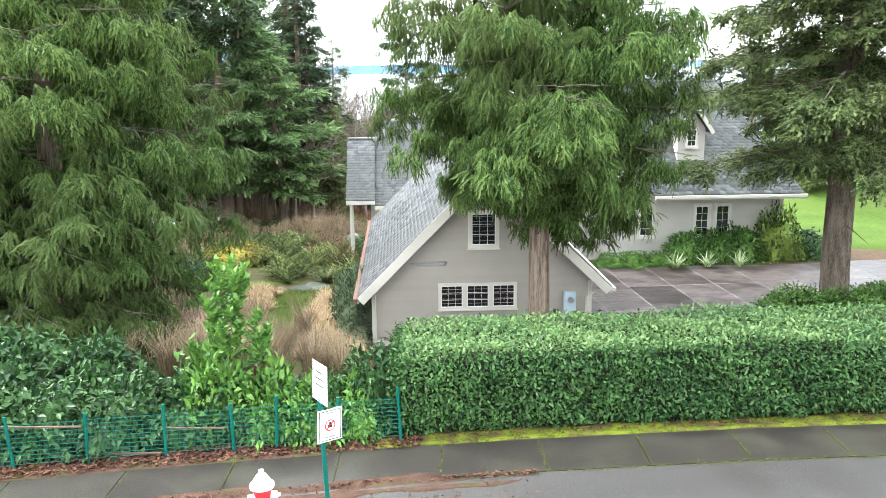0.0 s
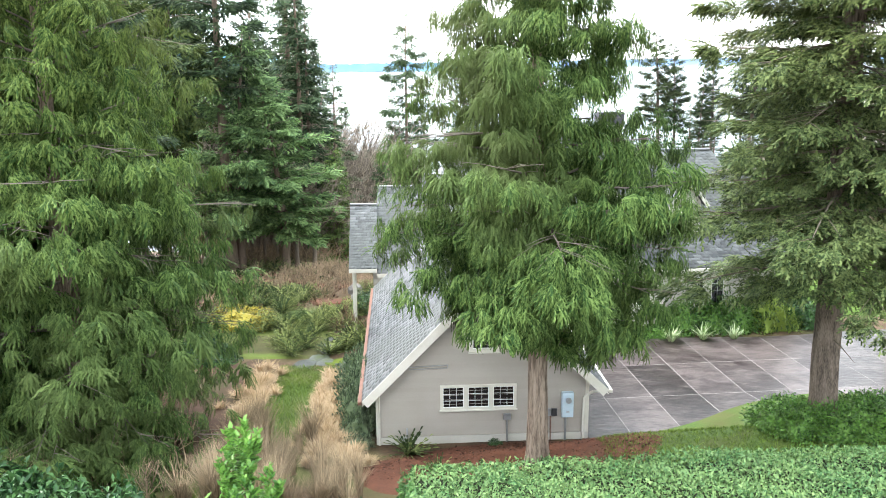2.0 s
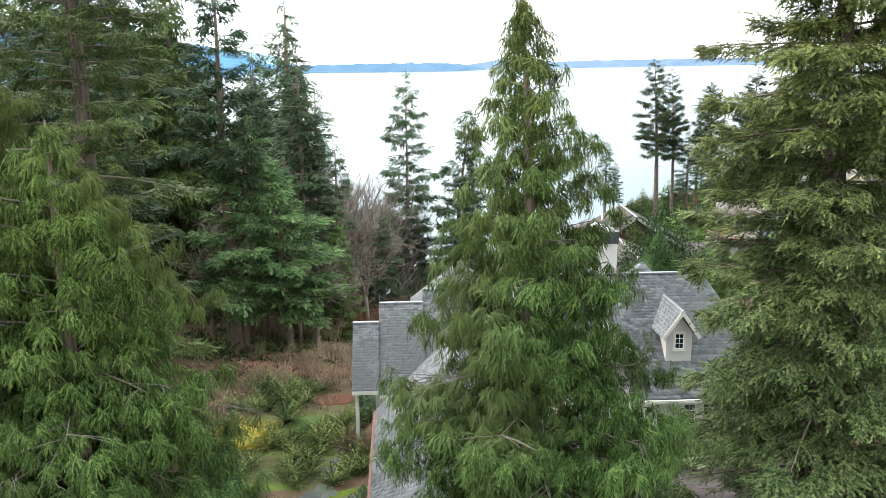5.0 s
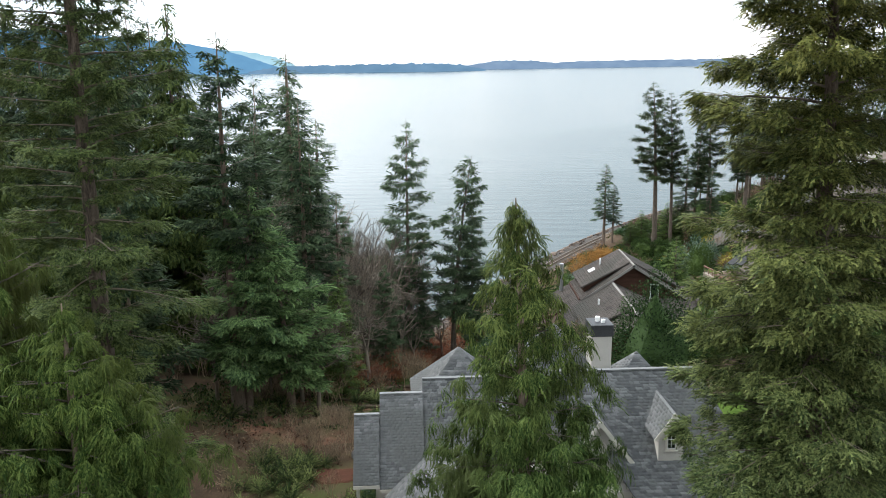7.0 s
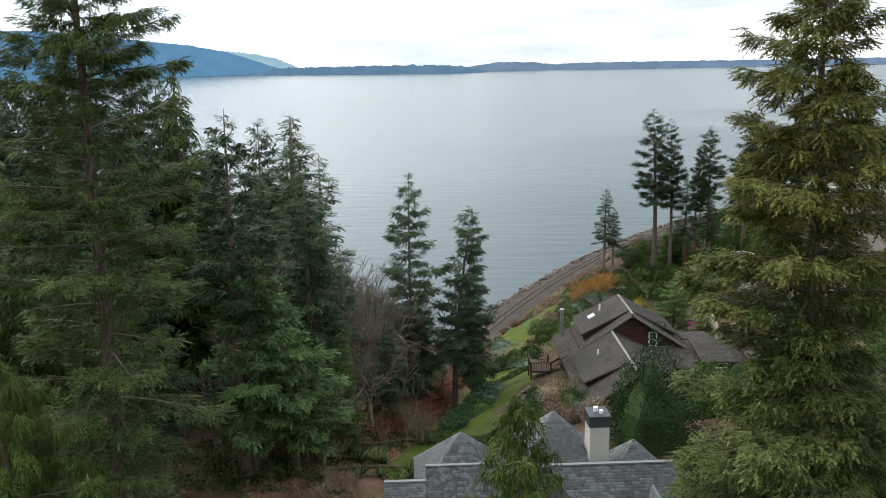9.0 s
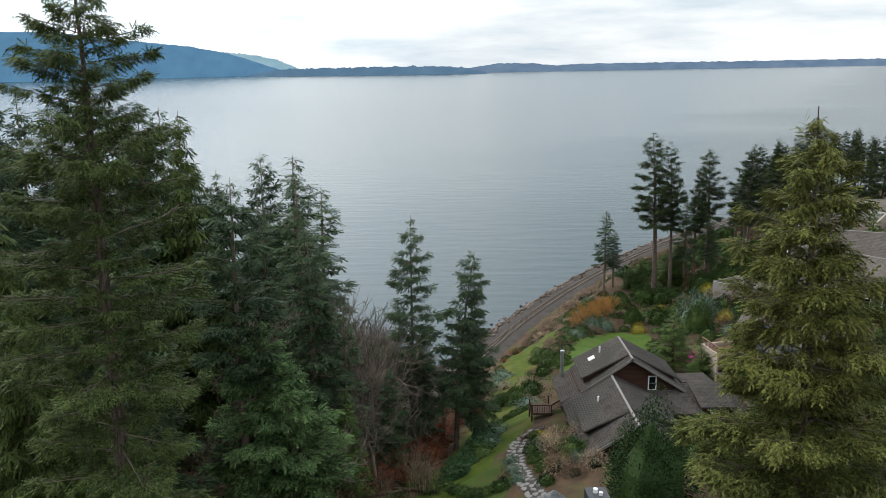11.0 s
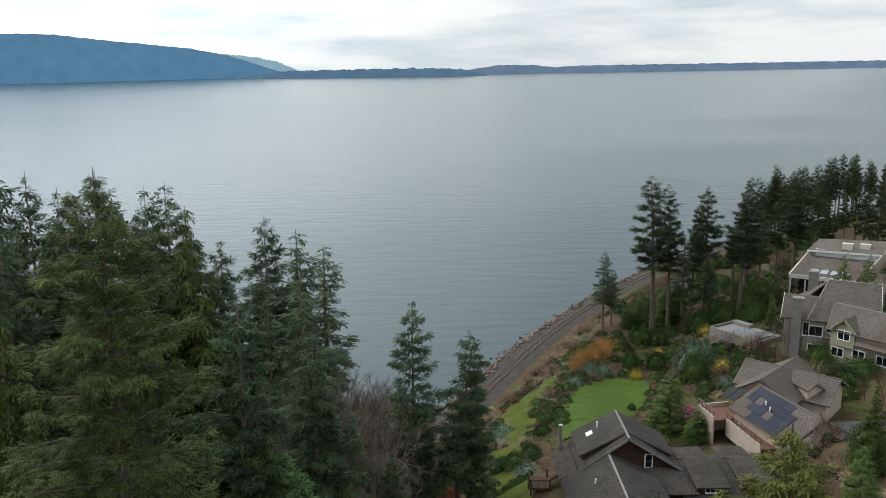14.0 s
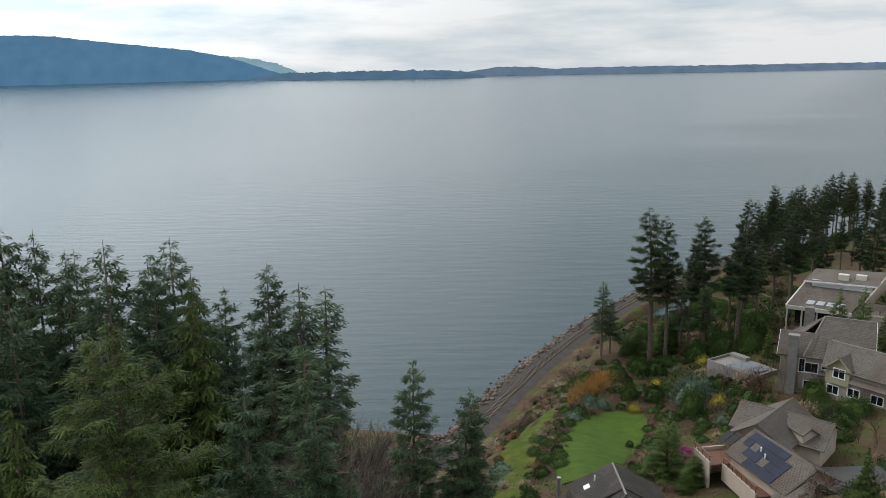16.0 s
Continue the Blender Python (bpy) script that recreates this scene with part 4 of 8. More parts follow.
            u0, u1 = cuts[i] + 0.006 / 1, cuts[i + 1]
            if u1 - u0 < 1e-3:
                continue
            up = lift * rng.uniform(0.7, 1.4)
            p = [l0 + (r0 - l0) * u0, l0 + (r0 - l0) * u1, l1 + (r1 - l1) * u1, l1 + (r1 - l1) * u0]
            v = [p[0] + nrm * up, p[1] + nrm * up, p[2] + nrm * 0.004, p[3] + nrm * 0.004, p[0] + nrm * 0.002, p[1] + nrm * 0.002]
            soup.add(v, [(0, 1, 2), (0, 2, 3), (4, 5, 1), (4, 1, 0), (4, 0, 3), (1, 5, 2)])
    return soup.mesh(name)


def roof_plane(parent, a, b, c, d, tiles, trim_mat="trim", thick=0.14, course=0.17, tab=0.32, seed=0, name="roof"):
    r = part(name, slab((a, b, c, d), thick), tiles, parent)
    s = obj("shingles", shingle_mesh("shingles", a, b, c, d, course, tab, seed), tiles, r)
    s["kind"] = "stuff"
    return r


def frame_ring(x0, x1, z0, z1, t, y0, y1):
    """A flat rectangular frame in one piece round an opening."""
    bm = bmesh.new()
    inner, outer = [(x0, z0), (x1, z0), (x1, z1), (x0, z1)], [(x0 - t, z0 - t), (x1 + t, z0 - t), (x1 + t, z1 + t), (x0 - t, z1 + t)]
    fi, fo = [bm.verts.new((x, y0, z)) for x, z in inner], [bm.verts.new((x, y0, z)) for x, z in outer]
    bi, bo = [bm.verts.new((x, y1, z)) for x, z in inner], [bm.verts.new((x, y1, z)) for x, z in outer]
    for i in range(4):
        j = (i + 1) % 4
        bm.faces.new((fo[i], fo[j], fi[j], fi[i]))
        bm.faces.new((bo[j], bo[i], bi[i], bi[j]))
        bm.faces.new((fo[j], fo[i], bo[i], bo[j]))
        bm.faces.new((fi[i], fi[j], bi[j], bi[i]))
    return bm


def window(parent, x, z, w, h, y, frame_m="trim", cols=2, rows=2, trim=0.09, sash=0.028):
    """A framed window in a wall that faces -y at y."""
    win = part("window", boxm(x - w / 2, x + w / 2, y - 0.012, y + 0.02, z, z + h), "glass", parent, "dark glazed window with muntins")
    part("window_frame", frame_ring(x - w / 2, x + w / 2, z, z + h, trim, y - 0.05, y + 0.01), frame_m, win)
    bm = bmesh.new()
    for i in range(1, cols):
        cx = x - w / 2 + w * i / cols
        box(bm, cx - sash / 4, cx + sash / 4, y - 0.03, y - 0.01, z, z + h)
    for j in range(1, rows):
        cz = z + h * j / rows
        box(bm, x - w / 2, x + w / 2, y - 0.028, y - 0.012, cz - sash / 4, cz + sash / 4)
    for x0, x1, z0, z1 in ((x - w / 2, x - w / 2 + sash, z, z + h), (x + w / 2 - sash, x + w / 2, z, z + h), (x - w / 2, x + w / 2, z, z + sash), (x - w / 2, x + w / 2, z + h - sash, z + h)):
        box(bm, x0, x1, y - 0.034, y - 0.008, z0, z1)
    part("muntins", bm, frame_m if frame_m != "trim" else "white", win)
    part("window_sill", boxm(x - w / 2 - trim - 0.03, x + w / 2 + trim + 0.03, y - 0.09, y - 0.051, z - trim - 0.03, z - trim + 0.01), frame_m, win)
    return win


HX, HY, HR = 1.26, 24.6, 3.0
house = empty("house", HX, HY, 0, HR, "taupe clapboard house with grey shingle roofs and cream trim", "house")


def hl(x, y):
    """World place to the house's own axes."""
    c, s = math.cos(radians(-HR)), math.sin(radians(-HR))
    dx, dy = x - HX, y - HY
    return c * dx - s * dy, s * dx + c * dy


# garage wing: gable wall towards the street
GB, GL, GR, APX, APZ = -1.75, -3.41, 3.41, 0.04, 3.92
EL, ER = -0.02, 0.16
GLEN = 13.4
body = part("garage_wall", prism([(GL, GB), (GR, GB), (GR, 0.45), (APX, APZ - 0.2), (GL, 0.35)], 0, GLEN), "siding", house)
z_ = GB + 0.32
n_ = 0
lap_rows = []
while z_ < APZ - 0.45:
    lim = (APZ - 0.22 - z_) / 1.03
    x0_, x1_ = max(GL - 0.012, APX - lim), min(GR + 0.012, APX + lim)
    lap_rows.append((x0_, x1_, z_))
    z_ += 0.152
part("foundation", boxm(GL - 0.03, GR + 0.03, -0.035, 0.3, GB - 0.6, GB + 0.3), "stucco", house, "pale concrete foundation")
for sx, ex, ez, sd in ((-1, -3.86, EL, 11), (1, 3.98, ER, 12)):
    a_, b_ = (ex, -0.42, ez), (ex, GLEN, ez)
    c_, d_ = (APX, GLEN, APZ), (APX, -0.42, APZ)
    roof_plane(house, a_, b_, c_, d_, "shingle", seed=sd, course=0.16, tab=0.3)
    # rake board under the roof edge
    part("rake_board", slab([(ex, -0.46, ez - 0.01), (APX, -0.46, APZ - 0.01), (APX, -0.42, APZ - 0.01), (ex, -0.42, ez - 0.01)], 0.27), "trim", house, "cream rake board")
    part("soffit", slab([(ex, -0.418, ez - 0.16), (APX, -0.418, APZ - 0.16), (APX, 0.0, APZ - 0.16), (ex, 0.0, ez - 0.16)], 0.02), "trim", house)
part("gutter", boxm(-3.99, -3.87, -0.40, GLEN, EL - 0.13, EL - 0.03), "rust", house, "rust-stained eaves gutter")
part("gutter", boxm(3.99, 4.10, -0.40, GLEN, ER - 0.13, ER - 0.03), "trim", house)
part("corner_board", boxm(GL - 0.03, GL + 0.09, -0.035, -0.003, GB + 0.3, 0.3), "trim", house)
part("corner_board", boxm(GR - 0.09, GR + 0.03, -0.035, -0.003, GB + 0.3, 0.3), "trim", house)
for k_ in range(3):
    window(house, -0.96 + 0.81 * k_, -0.47, 0.66, 0.68, -0.02, cols=3, rows=3, trim=0.085, sash=0.016)
window(house, 0.03, 1.5, 0.72, 0.95, -0.02, cols=3, rows=3, trim=0.12, sash=0.016)
bm = bmesh.new()
for a_, b_ in (((3.75, -0.2, 0.02), (3.5, -0.09, -0.06)), ((3.5, -0.09, -0.06), (3.27, -0.09, -0.22)), ((3.27, -0.09, -0.22), (3.25, -0.09, -1.72))):
    rod(bm, a_, b_, 0.05, sides=8)
part("downpipe", bm, "trim", house, "cream rain downpipe")
bm = rod(bmesh.new(), (-3.33, -0.07, 0.0), (-3.33, -0.07, -1.7), 0.035)
part("downpipe", bm, "trim", house)
# thin conduit on the gable
bm = bmesh.new()
for a_, b_ in (((-2.35, -0.05, 0.93), (-1.12, -0.05, 0.98)), ((-2.35, -0.05, 0.85), (-1.15, -0.05, 0.88)), ((-1.12, -0.05, 0.98), (-1.15, -0.05, 0.88))):
    rod(bm, a_, b_, 0.016, sides=6)
part("conduit", bm, "metal", house, "grey conduit run on the siding")

meter = empty("electric_meter", label="pale blue-grey electric meter cabinet on the wall", category="electric meter")
meter.matrix_basis = house.matrix_basis @ pose(2.72, -0.02, -0.45)
part("cabinet", boxm(-0.19, 0.19, -0.17, 0.0, -0.42, 0.42, 0.015), "meter", meter)
part("meter_dial", rod(bmesh.new(), (0.02, -0.165, 0.17), (0.02, -0.24, 0.17), 0.10, 0.09, 14), "metal", meter, "round glass meter dial")
part("latch", boxm(-0.05, 0.05, -0.19, -0.165, -0.24, -0.2), "metal", meter)
part("conduit", rod(bmesh.new(), (-0.05, -0.08, -0.42), (-0.05, -0.08, -1.3), 0.035), "metal", meter)
jb = empty("junction_box", label="grey cable junction box on the wall", category="junction box")
jb.matrix_basis = house.matrix_basis @ pose(2.13, -0.02, -0.72)
part("box", boxm(-0.13, 0.07, -0.12, 0, -0.1, 0.12, 0.01), "metal", jb)
part("cover", boxm(0.09, 0.26, -0.09, 0, -0.12, 0.12, 0.01), "dark_metal", jb)
part("cable", rod(bmesh.new(), (0.06, -0.05, -0.1), (0.06, -0.05, -1.0), 0.018), "rust", jb)
tb = empty("telephone_box", label="small grey telephone box with conduit on the wall", category="utility box")
tb.matrix_basis = house.matrix_basis @ pose(0.77, -0.02, -0.82)
part("box", boxm(-0.12, 0.12, -0.11, 0, -0.1, 0.1, 0.01), "metal", tb)
part("conduit", rod(bmesh.new(), (0, -0.05, -0.1), (0, -0.05, -0.9), 0.03), "metal", tb)
gm = empty("gas_meter", label="grey gas meter at the foot of the wall", category="gas meter")
gm.matrix_basis = house.matrix_basis @ pose(-2.55, -0.28, GB)
part("body", boxm(-0.13, 0.13, -0.1, 0.1, 0.12, 0.42, 0.04), "metal", gm)
part("pipe", rod(bmesh.new(), (0.1, 0, 0.4), (0.1, 0.05, 0.7), 0.03), "metal", gm)
part("pipe", rod(bmesh.new(), (-0.1, 0, 0.0), (-0.1, 0, 0.2), 0.03), "metal", gm)

# rear wing, stepped ridges towards the left
def rear(x0, x1, yr, zr, ye, ze, seed, x_is_world=True):
    a_, b_ = (x0, ye, ze), (x1, ye, ze)
    c_, d_ = (x1, yr, zr), (x0, yr, zr)
    roof_plane(house, a_, b_, c_, d_, "shingle", seed=seed, course=0.16, tab=0.24)
    roof_plane(house, (x0, 2 * yr - ye, ze), (x1, 2 * yr - ye, ze), c_, d_, "shingle", seed=seed + 40, course=0.19, tab=0.34)
    part("ridge_cap", boxm(x0, x1, yr - 0.12, yr + 0.12, zr - 0.02, zr + 0.05), "shingle", house)
    part("fascia", boxm(x0, x1, ye - 0.04, ye - 0.003, ze - 0.2, ze - 0.02), "trim", house)


rear(-5.05, -3.7, 16.6, 3.50, 13.9, 0.80, 21)
rear(-3.69, -1.35, 17.6, 4.25, 13.9, 0.55, 22)
rear(-1.34, 3.2, 18.4, 4.75, 14.2, 0.55, 23)
part("rear_wall", boxm(-3.9, 4.0, 14.3, 20.5, -3.6, 0.7), "stucco", house)
part("gable_end", slab([(-4.7, 14.4, 0.7), (-4.7, 18.9, 0.7), (-4.7, 16.6, 3.2), (-4.7, 16.55, 3.2)], 0.1), "siding", house)
for yy_ in (14.15, 14.9):
    part("post", boxm(-4.9, -4.76, yy_ - 0.07, yy_ + 0.07, -3.4, 0.62), "trim", house)
part("rail_panel", boxm(-4.86, -4.8, 14.2, 14.9, -0.2, 0.5), "glass", house)

# right wing, steep front slope over the drive, hipped at its end
roof_plane(house, (8.7, 10.5, 1.35), (15.4, 10.5, 1.35), (12.8, 15.2, 6.2), (5.2, 15.2, 6.2), "shingle", seed=31, course=0.19, tab=0.34)
roof_plane(house, (4.6, 24.6, 1.4), (15.4, 24.6, 1.4), (12.8, 15.2, 6.2), (5.2, 15.2, 6.2), "shingle", seed=32, course=0.3, tab=0.5)
roof_plane(house, (15.4, 10.5, 1.35), (15.4, 24.6, 1.4), (12.8, 15.25, 6.2), (12.8, 15.15, 6.2), "shingle", seed=37, course=0.19, tab=0.34)
part("ridge_cap", boxm(5.2, 12.8, 15.08, 15.32, 6.18, 6.25), "shingle", house)
part("right_wall", boxm(4.2, 14.9, 11.4, 24.4, -1.9, 1.35), "stucco", house, "pale stucco wall")
part("gutter", boxm(8.7, 15.5, 10.38, 10.5, 1.19, 1.31), "trim", house)
part("fascia", boxm(8.7, 15.5, 10.505, 10.55, 1.1, 1.29), "trim", house)
for xx_ in (8.6, 11.15, 12.1):
    window(house, xx_, -0.62, 0.56, 1.3, 11.39, cols=2, rows=4, trim=0.12, sash=0.02)
# dormer
DX, DY = 10.62, 11.5
part("dormer_wall", prism([(DX - 0.62, 2.6), (DX + 0.62, 2.6), (DX + 0.62, 4.15), (DX, 4.95), (DX - 0.62, 4.15)], DY + 0.3, 14.6), "stucco", house, "pale dormer")
for sx, sd in ((-1, 33), (1, 34)):
    roof_plane(house, (DX + sx * 0.95, DY, 4.0), (DX + sx * 0.95, DY + 3.2, 4.0), (DX, DY + 3.2, 5.35), (DX, DY, 5.35), "shingle", seed=sd, course=0.19, tab=0.34, thick=0.1)
    part("rake_board", slab([(DX + sx * 0.95, DY - 0.04, 3.99), (DX, DY - 0.04, 5.34), (DX, DY, 5.34), (DX + sx * 0.95, DY, 3.99)], 0.17), "trim", house)
window(house, DX, 3.35, 0.42, 0.75, DY + 0.29, cols=2, rows=3, trim=0.09)
# entry gable
part("entry_wall", prism([(5.75, -1.8), (8.45, -1.8), (8.45, 2.9), (7.1, 4.6), (5.75, 2.9)], 12.2, 17), "stucco", house, "pale entry gable")
roof_plane(house, (5.2, 11.8, 2.5), (5.2, 18.2, 2.5), (7.1, 18.2, 4.95), (7.1, 11.8, 4.95), "shingle", seed=35, course=0.19, tab=0.34)
roof_plane(house, (9.0, 11.8, 2.5), (9.0, 18.2, 2.5), (7.1, 18.2, 4.95), (7.1, 11.8, 4.95), "shingle", seed=36, course=0.19, tab=0.34)
for sx in (-1, 1):
    part("rake_board", slab([(7.1 + sx * 1.9, 11.75, 2.48), (7.1, 11.75, 4.93), (7.1, 11.79, 4.93), (7.1 + sx * 1.9, 11.79, 2.48)], 0.2), "trim", house)
bm = prism([(6.65, 1.2), (7.55, 1.2), (7.55, 2.5), (7.42, 2.78), (7.1, 2.92), (6.78, 2.78), (6.65, 2.5)], 12.16, 12.22)
w_arch = part("window", bm, "glass", house, "arched entry window")
part("window_frame", frame_ring(6.65, 7.55, 1.2, 1.9, 0.1, 12.1, 12.18), "trim", w_arch)
part("porch_post", boxm(4.65, 4.95, 10.5, 10.8, -1.9, 1.3), "wood", house, "red-brown porch post")


def pyramid(cx, cy, half, z0, z1, seed):
    for k in range(4):
        m = Matrix.Rotation(k * math.pi / 2, 3, "Z")
        p = [m @ Vector(q) for q in ((-half, -half, 0), (half, -half, 0), (0.02, -0.02, z1 - z0), (-0.02, -0.02, z1 - z0))]
        p = [(q.x + cx, q.y + cy, q.z + z0) for q in p]
        roof_plane(house, *p, "shingle", seed=seed + k, course=0.19, tab=0.34, thick=0.08)


pyramid(0.85, 20.4, 2.8, 2.9, 5.85, 50)
pyramid(10.68, 18.3, 2.2, 3.6, 6.05, 54)
pyramid(6.2, 19.4, 4.6, 2.2, 7.45, 58)
ch = empty("chimney", label="tall pale stucco chimney with dark metal cap", category="chimney")
ch.matrix_basis = house.matrix_basis @ pose(8.45, 18.0, 0)
part("chimney_shaft", boxm(-0.55, 0.55, -0.65, 0.65, 3.0, 7.3, 0.02), "stucco", ch)
part("cap", boxm(-0.62, 0.62, -0.72, 0.72, 7.3, 7.95, 0.02), "dark_metal", ch, "dark metal chimney cap")
part("flue", rod(bmesh.new(), (-0.1, 0.1, 7.95), (-0.1, 0.1, 8.2), 0.14, sides=12), "white", ch)
part("flue", rod(bmesh.new(), (0.15, -0.2, 7.95), (0.15, -0.2, 8.12), 0.12, sides=12), "white", ch)


# ---- brown neighbour house ----
def gable_house_roof(parent, x0, x1, y0, y1, ze, xr, zr, tiles, trim_m, seed, thick=0.2, ze2=None):
    """Two slopes either side of a ridge along y."""
    ze2 = ze if ze2 is None else ze2
    r1 = roof_plane(parent, (x0, y0, ze), (x0, y1, ze), (xr, y1, zr), (xr, y0, zr), tiles, seed=seed, course=0.3, tab=0.45, thick=thick)
    r2 = roof_plane(parent, (x1, y0, ze2), (x1, y1, ze2), (xr, y1, zr), (xr, y0, zr), tiles, seed=seed + 1, course=0.3, tab=0.45, thick=thick)
    for ex, e in ((x0, ze), (x1, ze2)):
        part("rake_board", slab([(ex, y0 - 0.06, e + 0.02), (xr, y0 - 0.06, zr + 0.02), (xr, y0 - 0.01, zr + 0.02), (ex, y0 - 0.01, e + 0.02)], 0.26), trim_m, parent)
    part("ridge_cap", boxm(xr - 0.12, xr + 0.12, y0, y1, zr - 0.03, zr + 0.06), trim_m, parent)


M["slate"] = mat("blue_grey_slate", (0.12, 0.13, 0.15), (0.2, 0.215, 0.24), 0.5, 0.8, 14)
M["grey_trim"] = mat("weathered_grey_trim", (0.17, 0.155, 0.14), (0.26, 0.245, 0.225), 0.7, 2, 20)
bh = empty("neighbour_house", 20.0, 85.0, 0, 0, "dark brown shingled house with brown-grey stepped roofs", "house")
# upper gable: ridge from the street side gable back to the sea side
part("upper_wall", prism([(-5.3, -9.5), (5.5, -9.5), (5.5, -2.6), (0.3, 0.9), (-5.3, -2.6)], -0.6, 6.0), "brown_wall", bh)
gable_house_roof(bh, -5.2, 6.4, -1.3, 6.3, -2.55, 0.3, 1.25, "shingle_brown", "grey_trim", 70)
window(bh, 2.75, -2.6, 0.75, 1.5, -0.62, "white", 1, 2, 0.1)
# shed dormers on the upper roof
part("shed_dormer", prism([(-4.6, -3.2), (-4.6, -1.4), (-0.4, 0.75), (-0.4, 0.2)], 0.3, 5.6), "brown_wall", bh)
roof_plane(bh, (-5.0, -0.1, -1.45), (-5.0, 6.2, -1.45), (0.25, 6.2, 1.32), (0.25, -0.1, 1.32), "shingle_brown", seed=72, course=0.3, tab=0.45)
part("shed_dormer", prism([(5.4, -3.2), (5.4, -1.6), (0.9, 0.75), (0.9, 0.2)], 0.5, 5.6), "brown_wall", bh)
roof_plane(bh, (5.9, 0.2, -1.7), (5.9, 6.2, -1.7), (0.35, 6.2, 1.3), (0.35, 0.2, 1.3), "shingle_brown", seed=73, course=0.3, tab=0.45)
# lower body with its ridge towards the street
part("lower_wall", prism([(-6.6, -10), (3.0, -10), (3.0, -3.4), (-1.8, -1.0), (-6.6, -3.8)], -12.6, 4.0), "brown_wall", bh)
gable_house_roof(bh, -7.2, 3.8, -14.2, -0.5, -4.0, -1.9, -0.65, "shingle_brown", "grey_trim", 74, ze2=-3.5)
roof_plane(bh, (-7.3, -1.0, -3.95), (-7.3, 6.4, -3.95), (-4.0, 6.4, -2.1), (-4.0, -1.0, -2.1), "shingle_brown", seed=76, course=0.3, tab=0.45)
part("shed_dormer", prism([(-6.1, -4.4), (-6.1, -2.75), (-2.2, -0.85), (-2.2, -1.6)], -10.2, -3.2), "brown_wall", bh)
roof_plane(bh, (-6.5, -10.9, -2.75), (-6.5, -2.9, -2.75), (-1.95, -2.9, -0.6), (-1.95, -10.9, -0.6), "shingle_brown", seed=77, course=0.3, tab=0.45)
part("shed_dormer", prism([(2.4, -4.4), (2.4, -2.4), (-1.6, -0.85), (-1.6, -1.8)], -9.6, -4), "brown_wall", bh)
roof_plane(bh, (3.2, -10.4, -2.6), (3.2, -3.0, -2.6), (-1.88, -3.0, -0.6), (-1.88, -10.4, -0.6), "shingle_brown", seed=78, course=0.3, tab=0.45)
roof_plane(bh, (-1.9, -4.8, -3.7), (7.4, -4.8, -3.7), (6.2, -0.7, -2.6), (-1.9, -0.7, -2.6), "shingle_brown", seed=79, course=0.3, tab=0.45)
part("porch_wall", boxm(2.9, 6.9, -4.2, 0.5, -10, -3.75), "brown_wall", bh)
# wing to the right with shed dormers
part("wing_wall", boxm(5.6, 16.6, -5.4, 4.6, -9.5, -4.6), "brown_wall", bh)
roof_plane(bh, (5.6, -6.2, -4.6), (17.0, -6.2, -4.6), (17.0, 0.6, -2.4), (5.6, 0.6, -2.4), "shingle_brown", seed=80, course=0.3, tab=0.45)
roof_plane(bh, (5.6, 6.2, -4.6), (17.0, 6.2, -4.6), (17.0, 0.6, -2.4), (5.6, 0.6, -2.4), "shingle_brown", seed=81, course=0.3, tab=0.45)
for x0_ in (7.0, 12.0):
    part("shed_dormer", prism([(x0_ + 0.2, -4.4), (x0_ + 3.5, -4.4), (x0_ + 3.5, -3.0), (x0_ + 0.2, -3.0)], -4.3, 0.3), "brown_wall", bh)
    roof_plane(bh, (x0_, -4.7, -3.0), (x0_ + 3.7, -4.7, -3.0), (x0_ + 3.7, 0.7, -2.3), (x0_, 0.7, -2.3), "shingle_brown", seed=82, course=0.3, tab=0.45)
    roof_plane(bh, (x0_ - 0.6, 0.75, -2.3), (x0_ + 3.0, 0.75, -2.3), (x0_ + 3.0, 4.6, -2.7), (x0_ - 0.6, 4.6, -2.7), "shingle_brown", seed=83, course=0.3, tab=0.45)
    window(bh, x0_ + 1.9, -3.75, 1.6, 0.45, -4.31, "white", 3, 1, 0.05)
part("flue", rod(rod(bmesh.new(), (-6.3, 5.4, -3.3), (-6.3, 5.4, -0.4), 0.2, sides=12), (-6.3, 5.4, -0.4), (-6.3, 5.4, -0.15), 0.27, sides=12), "metal", bh, "galvanised metal stove flue")
part("vent", rod(bmesh.new(), (-2.2, 4.2, -0.1), (-2.2, 4.2, 0.75), 0.1), "white", bh)
part("vent", rod(bmesh.new(), (-4.2, -6.0, -1.7), (-4.2, -6.0, -1.1), 0.1), "white", bh)
part("skylight", slab([(-3.6, 3.2, -0.62), (-3.6, 4.1, -0.62), (-2.9, 4.1, -0.25), (-2.9, 3.2, -0.25)], 0.1), "white", bh)
window(bh, -5.2, -6.6, 0.9, 1.2, -12.62, "white", 2, 2, 0.1)
# deck with stairs on the seaward side
dk = empty("garden_deck", 11.0, 87.6, 0, 0, "dark stained wooden deck with railing and stairs", "deck")
part("platform", boxm(-1.3, 1.1, -1.4, 1.4, -6.3, -6.1), "deck_wood", dk)
for px_, py_ in ((-1.2, -1.3), (1.0, -1.3), (-1.2, 1.3), (1.0, 1.3)):
    part("post", boxm(px_ - 0.08, px_ + 0.08, py_ - 0.08, py_ + 0.08, gz(11.0 + px_, 87.6 + py_) - 0.2, -5.1), "deck_wood", dk)
for k_ in range(9):
    part("baluster", boxm(-1.15 + k_ * 0.27, -1.1 + k_ * 0.27, -1.36, -1.31, -6.1, -5.2), "deck_wood", dk)
